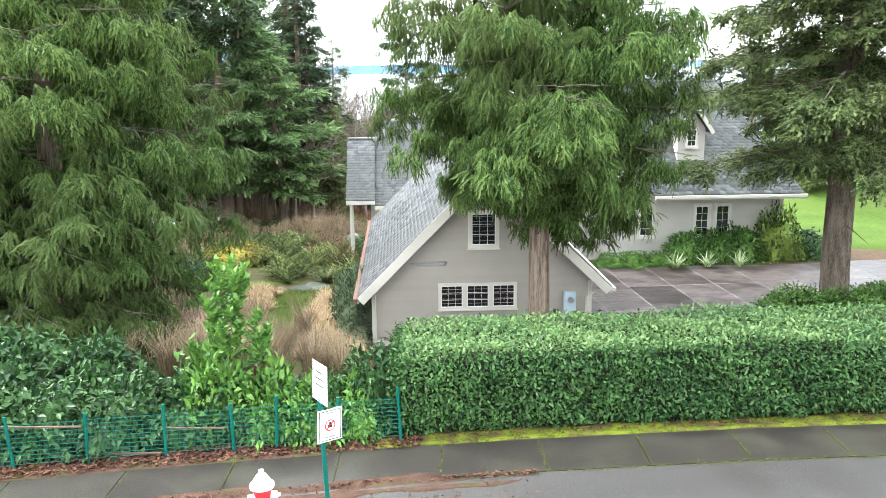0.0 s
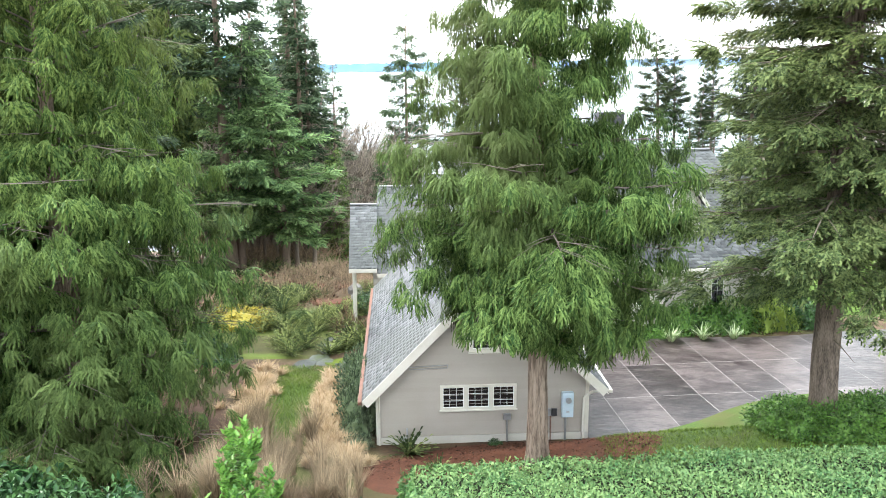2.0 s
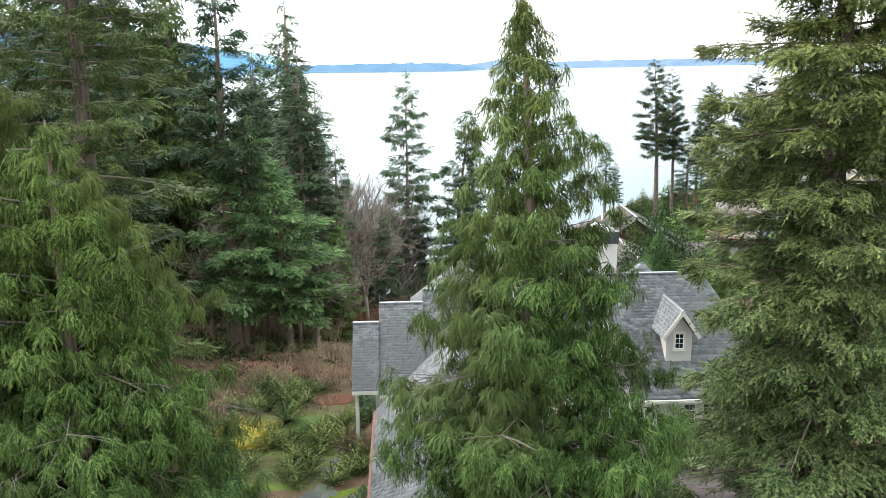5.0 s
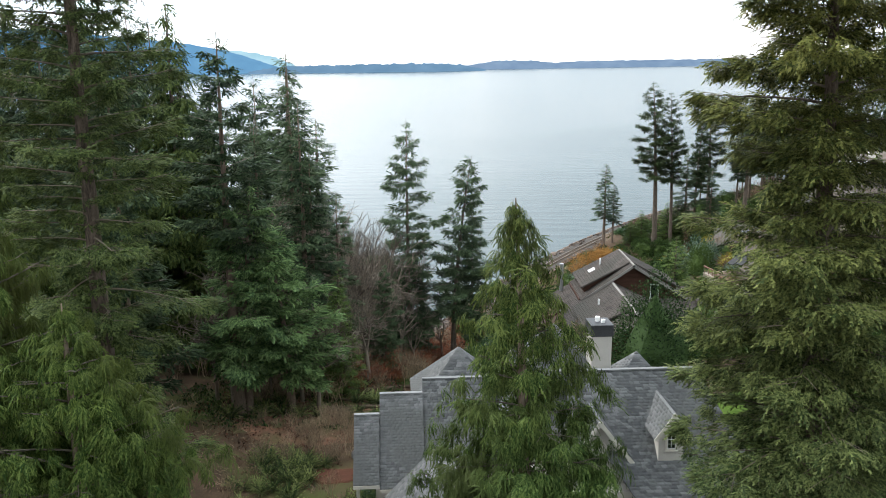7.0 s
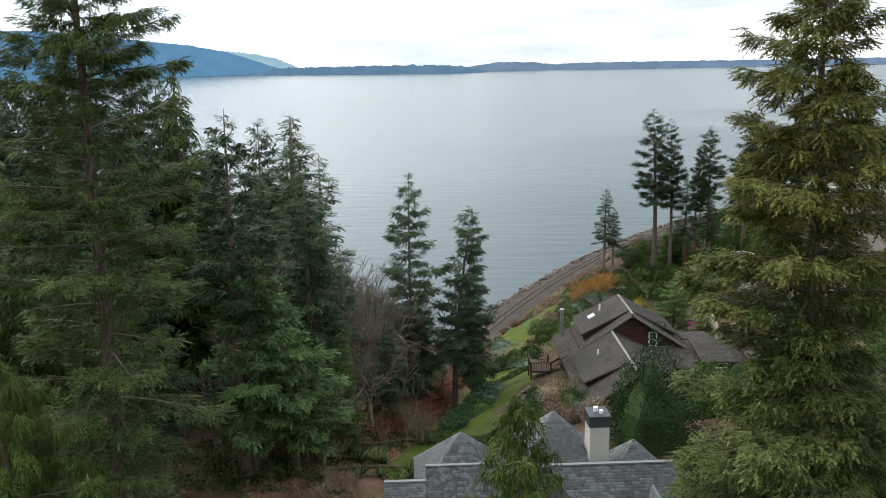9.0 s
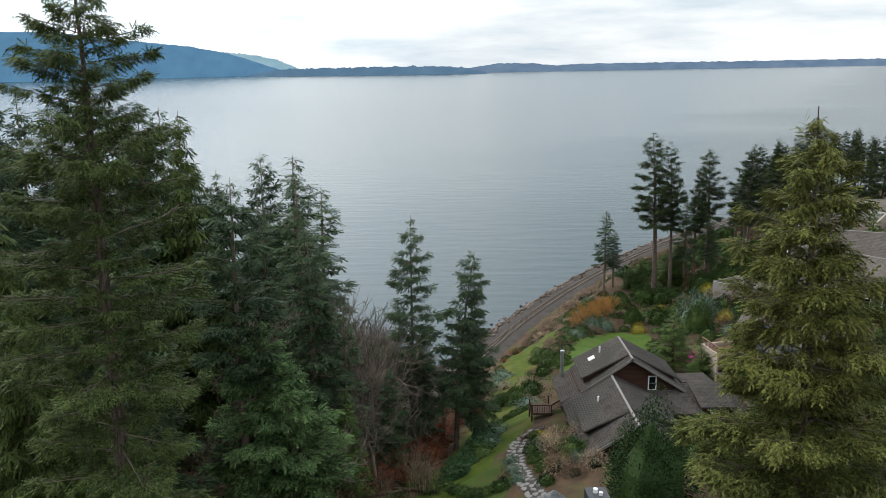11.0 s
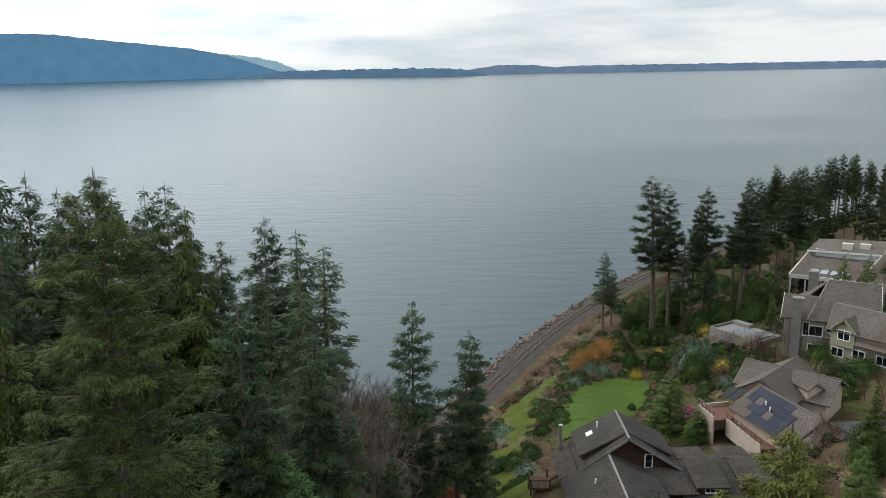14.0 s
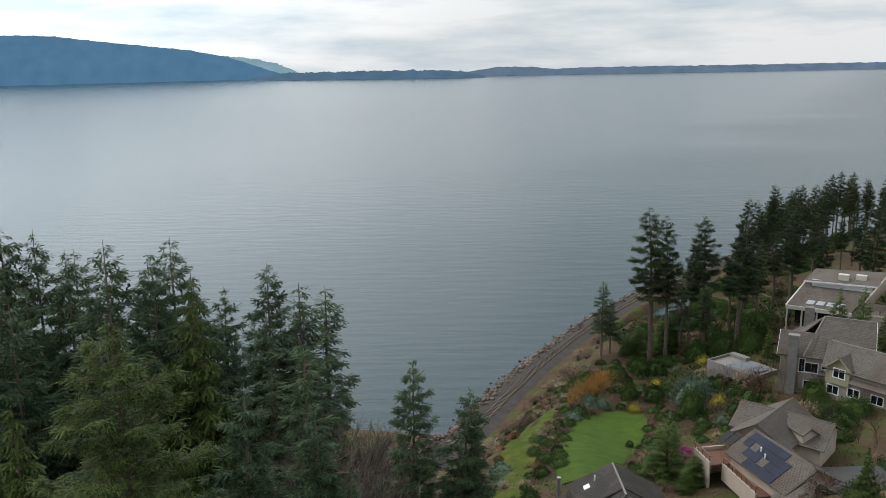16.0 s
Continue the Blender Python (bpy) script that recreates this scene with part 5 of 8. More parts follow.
    part("baluster", boxm(-1.27, -1.22, -1.2 + k_ * 0.3, -1.15 + k_ * 0.3, -6.1, -5.2), "deck_wood", dk)
part("handrail", box(boxm(-1.3, 1.1, -1.4, -1.27, -5.2, -5.1), -1.31, -1.18, -1.27, 1.4, -5.2, -5.1), "deck_wood", dk)
for k_ in range(6):
    part("stair_tread", boxm(1.1 + k_ * 0.3, 1.42 + k_ * 0.3, -0.9, 0.9, -6.05 + k_ * 0.19, -6.0 + k_ * 0.19), "deck_wood", dk)
part("stringer", slab([(1.1, -1.0, -5.2), (3.0, -1.0, -4.0), (3.0, -0.93, -4.0), (1.1, -0.93, -5.2)], 0.18), "deck_wood", dk)

# ---- house with solar panels ----
sh = empty("solar_house", 46.0, 108.0, 0, 0, "tan stucco house with brown roofs and solar panels", "house")
SO = Vector((46.0, 108.0, 0))


def at(p):
    return Vector(p) - SO


def gable_block(name, p, q, left, right, ridge, eave_l, eave_r, foot, over=0.7, seed=0):
    """Walls with a gabled top along the ridge p-q, and its two roof slopes; left and right are half widths."""
    d = Vector((q[0] - p[0], q[1] - p[1], 0)).normalized()
    n = Vector((d.y, -d.x, 0))
    P, Q = Vector((p[0], p[1], 0)) - SO, Vector((q[0], q[1], 0)) - SO
    bm = bmesh.new()
    rings = []
    for c in (P + d * over, Q - d * over):
        pts = [c - n * (left - over) + Vector((0, 0, foot)), c - n * (left - over) + Vector((0, 0, eave_l)), c + Vector((0, 0, ridge - 0.3)), c + n * (right - over) + Vector((0, 0, eave_r)), c + n * (right - over) + Vector((0, 0, foot))]
        rings.append([bm.verts.new(v) for v in pts])
    for i in range(4):
        bm.faces.new((rings[0][i], rings[0][i + 1], rings[1][i + 1], rings[1][i]))
    bm.faces.new(rings[0][::-1])
    bm.faces.new(rings[1])
    part(name, bm, "tan_wall", sh)
    z = lambda v, h: v + Vector((0, 0, h))
    roof_plane(sh, z(P - n * left, eave_l - 0.05), z(Q - n * left, eave_l - 0.05), z(Q, ridge), z(P, ridge), "shingle_tan", seed=seed, course=0.35, tab=0.5)
    roof_plane(sh, z(P + n * right, eave_r - 0.05), z(Q + n * right, eave_r - 0.05), z(Q, ridge), z(P, ridge), "shingle_tan", seed=seed + 1, course=0.35, tab=0.5)
    part("ridge_cap", rod(bmesh.new(), z(P, ridge + 0.02), z(Q, ridge + 0.02), 0.12, sides=6), "shingle_tan", sh)
    return P, Q, d, n


PA, QA, dA, nA = gable_block("front_wall", (48.1, 96.6), (44.5, 109.0), 4.8, 4.2, -2.7, -5.6, -5.0, -12, seed=90)
gable_block("rear_wall", (45.0, 109.4), (54.2, 118.9), 4.6, 4.6, -2.1, -5.0, -5.0, -12.5, seed=92)
gable_block("cross_wall", (46.4, 119.4), (56.8, 110.05), 4.2, 4.6, -2.6, -4.8, -5.2, -12, seed=94)
gable_block("dormer_wall", (51.5, 113.4), (52.8, 108.9), 1.7, 1.5, -2.75, -3.8, -3.6, -5.0, over=0.35, seed=96)
gable_block("garage_wall", (46.3, 97.4), (48.3, 90.0), 4.6, 4.4, -4.1, -6.4, -6.2, -12, over=0.5, seed=98)
part("gable_window", boxm(-0.9, 0.9, -0.05, 0.05, -7.6, -6.2, 0.0, Matrix.Translation(PA + dA * 0.66) @ pose(0, 0, 0, 0, 0, math.degrees(math.atan2(nA.y, nA.x)))), "glass", sh)
# panels lie on the seaward slope of the front wing
slope_dir = (-nA * 4.8 + Vector((0, 0, -2.95)))
for i_ in range(4):
    for j_ in range(6):
        if (i_, j_) in ((0, 0), (1, 4), (2, 5), (3, 4), (3, 5), (2, 2)):
            continue
        o_ = PA + dA * (3.1 + j_ * 1.5) + Vector((0, 0, -2.7)) + slope_dir * (0.06 + i_ * 0.235) + Vector((0, 0, 0.14))
        part("solar_panel", slab([o_, o_ + dA * 1.5, o_ + dA * 1.5 + slope_dir * 0.228, o_ + slope_dir * 0.228], 0.05), "solar", sh)
for f_, g_ in ((13.2, 0.35), (14.6, 0.42)):
    o_ = PA + dA * f_ + Vector((0, 0, -2.7)) + slope_dir * g_ + Vector((0, 0, 0.1))
    part("thermal_panel", slab([o_, o_ + dA * 1.3, o_ + dA * 1.3 + slope_dir * 0.42, o_ + slope_dir * 0.42], 0.08), "black", sh, "black solar heating panel")
for f_, g_ in ((8.6, 0.42), (7.2, 0.5)):
    o_ = PA + dA * f_ + Vector((0, 0, -2.8)) + slope_dir * g_
    part("vent", rod(bmesh.new(), o_, o_ + Vector((0, 0, 0.75)), 0.12), "white", sh)
# terrace at the seaward corner and the balcony along the front wing
tm = pose(36.9 - SO.x, 110.9 - SO.y, 0, 0, 0, -80)
part("terrace", boxm(0, 4.4, 0, 4.6, -7.3, -7.05, 0.0, tm), "rust", sh, "terracotta coloured roof terrace")
part("terrace_wall", boxm(-0.2, 4.5, -0.25, 0, -13.5, -6.5, 0.0, tm), "tan_wall", sh)
part("terrace_wall", boxm(-0.25, 0, 0, 4.6, -13.5, -6.5, 0.0, tm), "tan_wall", sh)
part("balcony", boxm(4.5, 13.2, 2.0, 4.2, -7.7, -7.45, 0.0, tm), "rust", sh)
part("balcony_wall", boxm(4.5, 13.2, 1.75, 2.0, -9.4, -6.9, 0.0, tm), "tan_wall", sh)
part("balcony_post", boxm(13.0, 13.3, 1.75, 2.05, -13.5, -9.4, 0.0, tm), "tan_wall", sh)
bm = bmesh.new()
for k_ in range(5):
    box(bm, k_ * 1.05, k_ * 1.05 + 0.1, -0.18, -0.08, -6.5, -5.65, 0.0, tm)
for k_ in range(8):
    box(bm, 4.6 + k_ * 1.2, 4.7 + k_ * 1.2, 1.82, 1.92, -6.9, -6.0, 0.0, tm)
box(bm, -0.2, 4.6, -0.22, -0.04, -5.65, -5.53, 0.0, tm)
box(bm, -0.2, 4.6, -0.18, -0.08, -6.1, -6.03, 0.0, tm)
box(bm, 4.5, 13.2, 1.78, 1.96, -6.0, -5.88, 0.0, tm)
part("railing", bm, "wood", sh, "brown wooden terrace railing")
part("parking_court", slab([at((51.5, 98.0, -6.9)), at((60.5, 97.0, -6.7)), at((61.5, 106.0, -7.0)), at((53.0, 106.0, -7.2))], 1.6), "asphalt", sh, "dark paved court beside the house")

# ---- large grey-beige house ----
eh = empty("large_house", 71.3, 143.3, -0.5, -28, "large grey-beige shingled house with hipped brown roofs", "house")
part("main_wall", boxm(-3.2, 7.2, -7.0, 6.2, -12, -2.1), "greige_wall", eh)
part("gable_wall", boxm(-7.8, -3.21, -7.0, 0.0, -12, -2.1), "greige_wall", eh)
part("left_gable", slab([(-7.7, -7.0, -2.1), (-7.7, -0.4, -2.1), (-7.7, -3.65, 1.2), (-7.7, -3.75, 1.2)], 0.2), "greige_wall", eh)


def eh_roof(a, b, c, d, seed):
    return roof_plane(eh, a, b, c, d, "shingle_tan", seed=seed, course=0.35, tab=0.5)


# main roof with a hipped left end, and the lower gable in front of it
eh_roof((-4.0, -7.75, -2.0), (7.6, -7.75, -2.0), (7.2, -0.5, 3.9), (-1.3, -0.5, 3.9), 100)
eh_roof((-7.6, 6.8, -2.0), (7.6, 6.8, -2.0), (7.2, -0.5, 3.9), (-1.3, -0.5, 3.9), 101)
eh_roof((-7.6, -5.5, -1.6), (-7.6, 6.8, -2.0), (-1.3, -0.45, 3.92), (-1.3, -0.55, 3.92), 102)
eh_roof((-8.3, -7.8, -2.03), (-2.6, -7.8, -2.03), (-1.9, -3.7, 1.5), (-8.3, -3.7, 1.5), 103)
eh_roof((-8.3, 0.4, -2.0), (-3.0, 0.4, -2.0), (-1.9, -3.7, 1.5), (-8.3, -3.7, 1.5), 104)
for y_, z_ in ((-7.8, -2.0), (0.4, -2.0)):
    part("rake_board", slab([(-8.38, y_, z_), (-8.38, -3.7, 1.53), (-8.32, -3.7, 1.53), (-8.32, y_, z_)], 0.28), "white", eh)
part("right_gable", slab([(7.0, -7.0, -2.1), (7.0, 6.2, -2.1), (7.0, -0.45, 3.6), (7.0, -0.55, 3.6)], 0.2), "greige_wall", eh)
for y_ in (-7.75, 6.8):
    part("rake_board", slab([(7.64, y_, -1.98), (7.24, -0.5, 3.95), (7.3, -0.5, 3.95), (7.7, y_, -1.98)], 0.28), "white", eh)
for pts_ in (((-1.3, -0.5, 3.95), (7.2, -0.5, 3.95)), ((-1.3, -0.5, 3.95), (-4.0, -7.7, -1.95))):
    part("ridge_cap", rod(bmesh.new(), *pts_, 0.13, sides=6), "grey_trim", eh)
# right wing, turned further towards the street
W = pose(1.3, -5.6, 0, 0, 0, -25)


def wing(pts):
    return [tuple(W @ Vector(p)) for p in pts]


part("wing_wall", boxm(0.5, 19, -4.2, 3.6, -12, -2.3, 0.0, W), "greige_wall", eh)
eh_roof(*wing([(0.0, -4.9, -2.5), (19.6, -4.9, -2.5), (19.6, 0, 1.0), (-1.5, 0, 1.0)]), 105)
eh_roof(*wing([(0.0, 4.4, -2.4), (19.6, 4.4, -2.4), (19.6, 0, 1.0), (-1.5, 0, 1.0)]), 106)
part("ridge_cap", rod(bmesh.new(), *wing([(-1.0, 0, 1.03), (19.6, 0, 1.03)]), 0.13, sides=6), "grey_trim", eh)
dw = prism([(1.3, -5.0), (4.9, -5.0), (4.9, -1.9), (3.1, -0.3), (1.3, -1.9)], -4.7, -1.0)
bmesh.ops.transform(dw, matrix=W, verts=dw.verts)
part("dormer_wall", dw, "olive_trim", eh, "muted olive gabled dormer")
for sx, sd in ((-1, 107), (1, 108)):
    eh_roof(*wing([(3.1 + sx * 2.3, -5.2, -2.0), (3.1 + sx * 2.3, -0.6, -2.0), (3.1, -0.6, 0.05), (3.1, -5.2, 0.05)]), sd)
    part("rake_board", slab(wing([(3.1 + sx * 2.3, -5.28, -1.98), (3.1, -5.28, 0.07), (3.1, -5.21, 0.07), (3.1 + sx * 2.3, -5.21, -1.98)]), 0.26), "olive_trim", eh)
part("lean_to_roof", slab(wing([(5.2, -5.6, -3.9), (19.4, -5.6, -3.9), (19.4, -4.1, -3.3), (5.2, -4.1, -3.3)]), 0.15), "shingle_tan", eh)


def wing_window(x, z, w, h, y):
    win = part("window", boxm(x - w / 2, x + w / 2, y - 0.03, y + 0.03, z, z + h, 0.0, W), "glass", eh, "dark window in a white frame")
    ring = frame_ring(x - w / 2, x + w / 2, z, z + h, 0.16, y - 0.1, y + 0.01)
    box(ring, x - 0.05, x + 0.05, y - 0.08, y, z, z + h)
    bmesh.ops.transform(ring, matrix=W, verts=ring.verts)
    part("window_frame", ring, "white", win)


wing_window(3.1, -3.7, 1.9, 1.5, -4.71)
for x_, z_ in ((2.0, -7.0), (5.6, -6.6), (9.6, -6.6), (13.6, -6.6)):
    wing_window(x_, z_, 1.9, 1.4, -4.21)
for xx_, zz_, ww_, hh_ in ((-2.5, -4.9, 2.1, 1.7), (-0.3, -4.0, 0.9, 0.9), (1.4, -4.2, 0.9, 0.9), (-4.1, -5.0, 0.9, 2.4), (-2.5, -8.2, 2.1, 1.6), (0.3, -7.4, 1.1, 1.2)):
    window(eh, xx_, zz_, ww_, hh_, -7.01, "white", 2, 1, 0.14)
part("bay_roof", slab([(-1.2, -8.0, -4.9), (2.4, -8.0, -4.9), (2.4, -7.0, -4.5), (-1.2, -7.0, -4.5)], 0.2), "shingle_tan", eh)
e_ch = part("chimney", boxm(-6.5, -4.9, -8.1, -6.9, -12, 1.6), "stone", eh, "tall vine-stained brick chimney")
part("chimney_cap", boxm(-6.65, -4.75, -8.25, -6.75, 1.6, 1.9), "grey_trim", e_ch)
part("chimney", boxm(-4.9, -3.2, 1.8, 3.2, 0.0, 4.6), "stone", eh)
terr = empty("stone_terrace", 59.0, 152.6, 0, -58, "grey stone garden terrace with low walls", "terrace")
part("floor_slab", boxm(-5.2, 5.2, -3.8, 3.8, -16, -9.4), "stone", terr)
part("low_wall", boxm(-5.4, 5.4, -4.05, -3.75, -16, -8.9), "stone", terr)
part("low_wall", boxm(-5.45, -5.15, -3.75, 3.8, -16, -8.9), "stone", terr)
part("roof_deck", boxm(-1.5, 4.6, -3.0, 1.6, -9.4, -9.1), "slate", terr, "blue-grey flat terrace surface")
part("planter", boxm(-5.0, -1.0, 2.2, 3.6, -9.4, -8.7), "grey_trim", terr)

# ---- far white modern house ----
fh = empty("modern_house", 83.0, 165.0, -1.3, -32, "modern white and grey house with low brown roof", "house")
part("main_wall", boxm(-8.5, 16, 2.4, 13, -14, -1.6), "greige_wall", fh)
roof_plane(fh, (-10.2, 0.4, -1.0), (2.5, 0.4, -1.0), (6.0, 12.5, 2.9), (-7.6, 12.5, 2.9), "shingle_tan", seed=110, course=0.4, tab=0.6)
part("fascia", boxm(-10.3, 2.6, 0.1, 0.4, -1.75, -0.95), "trim", fh)
part("fascia", slab([(-10.5, 0.4, -0.95), (-10.22, 0.4, -0.95), (-7.62, 12.5, 2.95), (-7.9, 12.5, 2.95)], 0.5), "trim", fh)
part("clerestory", boxm(-6.6, 5.6, 9.0, 12.4, 1.2, 3.3), "white", fh, "white clerestory wall above the low roof")
roof_plane(fh, (-8.2, 8.2, 3.0), (6.4, 8.2, 3.4), (8.0, 15.5, 5.2), (-6.8, 15.5, 4.4), "shingle_tan", seed=111, course=0.4, tab=0.6)
part("fascia", slab([(-8.2, 8.1, 3.05), (6.4, 8.1, 3.45), (6.4, 8.19, 3.45), (-8.2, 8.19, 3.05)], 0.35), "white", fh)
part("blade_wall", slab([(4.4, 2.0, 1.2), (8.2, 15.4, 5.6), (8.6, 15.4, 5.6), (4.8, 2.0, 1.2)], 3.2), "greige_wall", fh, "tall pale slanted end wall")
part("flat_roof_block", boxm(8.8, 18, 4, 13, -1.6, 2.6), "trim", fh)
part("window_band", boxm(9.2, 18.1, 3.94, 3.99, 0.4, 1.8), "glass", fh)
for k_ in range(2):
    part("roof_vent", boxm(-1.5 + k_ * 3.4, 0.6 + k_ * 3.4, 9.6 + k_, 11.0 + k_, 3.6, 4.9), "trim", fh, "pale roof vent box")
for k_ in range(4):
    part("skylight", slab([(-6.6 + k_ * 2.0, 1.7, -0.48), (-5.1 + k_ * 2.0, 1.7, -0.48), (-4.8 + k_ * 2.0, 3.2, 0.0), (-6.3 + k_ * 2.0, 3.2, 0.0)], 0.12), "metal", fh, "pale framed skylight")
part("window_band", boxm(-8.6, 2.0, 2.3, 2.39, -6.0, -2.2), "glass", fh)
for k_ in range(5):
    part("column", boxm(-10.2 + k_ * 3.0, -9.9 + k_ * 3.0, 0.5, 0.8, -14, -1.76), "trim", fh)

# ---- the three near conifers ----
def prof(*pairs):
    f, r = zip(*pairs)
    return lambda q: float(np.interp(q, f, r))


cedar = conifer("cedar_tree", 1, 19.2, 4.05, prof((0, 2.0), (0.06, 3.2), (0.12, 4.1), (0.22, 4.35), (0.35, 3.8), (0.47, 3.05), (0.58, 2.55), (0.66, 2.1), (0.77, 1.5), (0.88, 1.05), (0.95, 0.5), (1, 0.12)), 220, 44, 0.4, SPRAY_CEDAR, "cedar", "bark", 0.29,
                rise=0.2, droop=0.36, hang=0.55, out=0.75, spread=0.5, gap=0.14, limbs=0.4, label="tall western cedar with drooping green sprays in a mulch bed", category="cedar tree", lean=(-0.5, 0), clump=7, fluff=0.07, lift=(-0.5, -0.45), drop=0.13, thin=0.5, inner=0.14, loose=0.24)
cedar.matrix_basis = pose(2.6, 21.2, gz(2.6, 21.2) - 0.15)
cedar_b = conifer("cedar_tree", 2, 16.4, 0.9, prof((0, 4.4), (0.1, 4.9), (0.3, 5.0), (0.5, 4.6), (0.7, 3.5), (0.85, 2.1), (1, 0.12)), 215, 27, 0.46, SPRAY_CEDAR, "cedar_green", "bark", 0.42,
                  rise=0.2, droop=0.4, hang=0.55, out=0.75, spread=0.5, gap=0.2, limbs=0.45, label="broad cedar with foliage sweeping to the ground", category="cedar tree", clump=7, fluff=0.065, drop=0.14, thin=0.2, inner=0.2, loose=0.24)
cedar_b.matrix_basis = pose(-10.7, 22.4, gz(-10.7, 22.4) - 0.15)
cedar_c = copy_thing(cedar_b, pose(-14.4, 24.6, gz(-14.4, 24.6) - 0.15, 0, 0, 130))
cedar_c.scale = (0.95, 0.95, 1.2)
tagged(cedar_c, "taller cedar standing close behind a broad one")
fir_r = conifer("fir_tree", 3, 31.4, 4.5, prof((0, 3.8), (0.04, 4.8), (0.12, 4.4), (0.2, 3.8), (0.45, 3.5), (0.62, 3.3), (0.78, 2.75), (0.9, 1.7), (1, 0.12)), 212, 46, 0.54, SPRAY_FIR, "fir_olive", "bark_dark", 0.38,
                rise=0.06, droop=0.34, hang=0.18, out=0.8, spread=0.6, gap=0.16, label="tall olive-green fir beside the driveway", category="fir tree", lean=(-0.9, 0), bare_below=3, clump=6, fluff=0.085, drop=0.05, inner=0.1, loose=0.22, vary=0.55, bias=1.0)
fir_r.matrix_basis = pose(11.25, 22.8, gz(11.25, 22.8) - 0.15)
fir_l = conifer("fir_tree", 4, 39.5, 6.0, prof((0, 4.6), (0.2, 5.4), (0.45, 5.2), (0.62, 4.3), (0.7, 4.2), (0.78, 3.5), (0.88, 2.7), (0.95, 1.5), (0.985, 0.6), (1, 0.2)), 165, 26, 0.6, SPRAY_FIR, "fir_light", "bark_dark", 0.5,
                rise=0.06, droop=0.28, hang=0.15, out=0.8, spread=0.42, gap=0.2, label="very tall green fir rising out of the wood", category="fir tree", bare_below=20, clump=4, fluff=0.08, drop=0.04, vary=0.5, loose=0.2, bias=0.68)
fir_l.matrix_basis = pose(-15.5, 36.2, gz(-15.5, 36.2) - 0.15)

# ---- forest trees ----
T_dense = conifer("fir_tree", 10, 26, 2.6, prof((0, 3.6), (0.1, 4.8), (0.35, 4.8), (0.6, 3.5), (0.82, 2.1), (0.93, 1.0), (1, 0.1)), 96, 15, 0.88, SPRAY_FAR, "fir_dark", "bark_wood", 0.27, drop=0.05, vary=0.55, rise=0.08, droop=0.3, hang=0.12, out=0.8, spread=0.5, gap=0.14, limbs=0.6, label="dark green fir of the wood", category="fir tree", bare_below=12)
T_blue = conifer("fir_tree", 17, 27, 3, prof((0, 3.2), (0.12, 4.4), (0.3, 4.6), (0.55, 3.7), (0.8, 2.2), (0.93, 1.0), (1, 0.1)), 96, 15, 0.88, SPRAY_FAR, "fir_dark", "bark_wood", 0.27, drop=0.05, vary=0.45, rise=0.02, droop=0.26, hang=0.25, out=0.8, spread=0.45, gap=0.2, limbs=0.7, label="dark green fir with drooping boughs", category="fir tree", bare_below=16)
T_bent = conifer("fir_tree", 18, 24, 6, prof((0, 3.4), (0.3, 3.8), (0.6, 3.0), (0.85, 1.7), (0.95, 1.5), (1, 0.9)), 84, 14, 0.95, SPRAY_FAR, "fir_dark", "bark_dark", 0.34, drop=0.05, vary=0.45, rise=0.08, droop=0.22, hang=0.15, out=0.8, spread=0.45, gap=0.3, limbs=0.7, label="dark fir with a bent top", category="fir tree", bare_below=16, lean=(2.2, 0))
T_open = conifer("fir_tree", 31, 17, 3.4, prof((0, 3.0), (0.12, 4.0), (0.35, 3.9), (0.6, 3.0), (0.82, 1.7), (1, 0.1)), 62, 24, 0.85, SPRAY_FAR, "fir_mid", "bark_wood", 0.3, drop=0.06, vary=0.5, rise=0.05, droop=0.28, hang=0.15, out=0.8, spread=0.55, gap=0.2, limbs=0.6, label="layered green fir with a leaning trunk at the wood's edge", category="fir tree", bare_below=6, lean=(-1.6, 0))
T_tall = conifer("fir_tree", 11, 28, 13, prof((0, 2.6), (0.3, 3.2), (0.6, 2.6), (0.85, 1.3), (1, 0.1)), 52, 19, 0.85, SPRAY_FAR, "fir_dark", "bark_wood", 0.4, rise=0.05, droop=0.2, hang=0.15, out=0.8, spread=0.45, gap=0.3, limbs=0.5, label="tall fir with a long bare trunk", category="fir tree", bare_below=22)
T_sparse = conifer("fir_tree", 12, 24, 8, prof((0, 1.9), (0.4, 1.8), (0.8, 1.0), (1, 0.1)), 90, 15, 0.75, SPRAY_FAR, "fir_dark", "bark_wood", 0.26, rise=-0.05, droop=0.25, hang=0.25, out=0.8, spread=0.4, gap=0.4, limbs=1.0, label="thin half-bare conifer of the wood", category="fir tree", bare_below=24)
T_olive = conifer("cedar_tree", 13, 24, 2, prof((0, 3.8), (0.3, 3.5), (0.6, 2.3), (0.85, 1.0), (1, 0.1)), 110, 11, 0.95, SPRAY_FAR, "cedar_old", "bark_dark", 0.34, rise=0.1, droop=0.45, hang=0.8, out=0.6, spread=0.45, gap=0.15, limbs=0.2, label="olive-green cedar of the wood", category="cedar tree")
T_young = conifer("fir_tree", 14, 15, 1.5, prof((0, 2.6), (0.3, 2.3), (0.7, 1.2), (1, 0.08)), 80, 17, 0.65, SPRAY_FAR, "fir", "bark_dark", 0.2, rise=0.05, droop=0.2, hang=0.15, out=0.8, spread=0.5, gap=0.1, limbs=0.3, label="young green fir in a garden", category="fir tree")
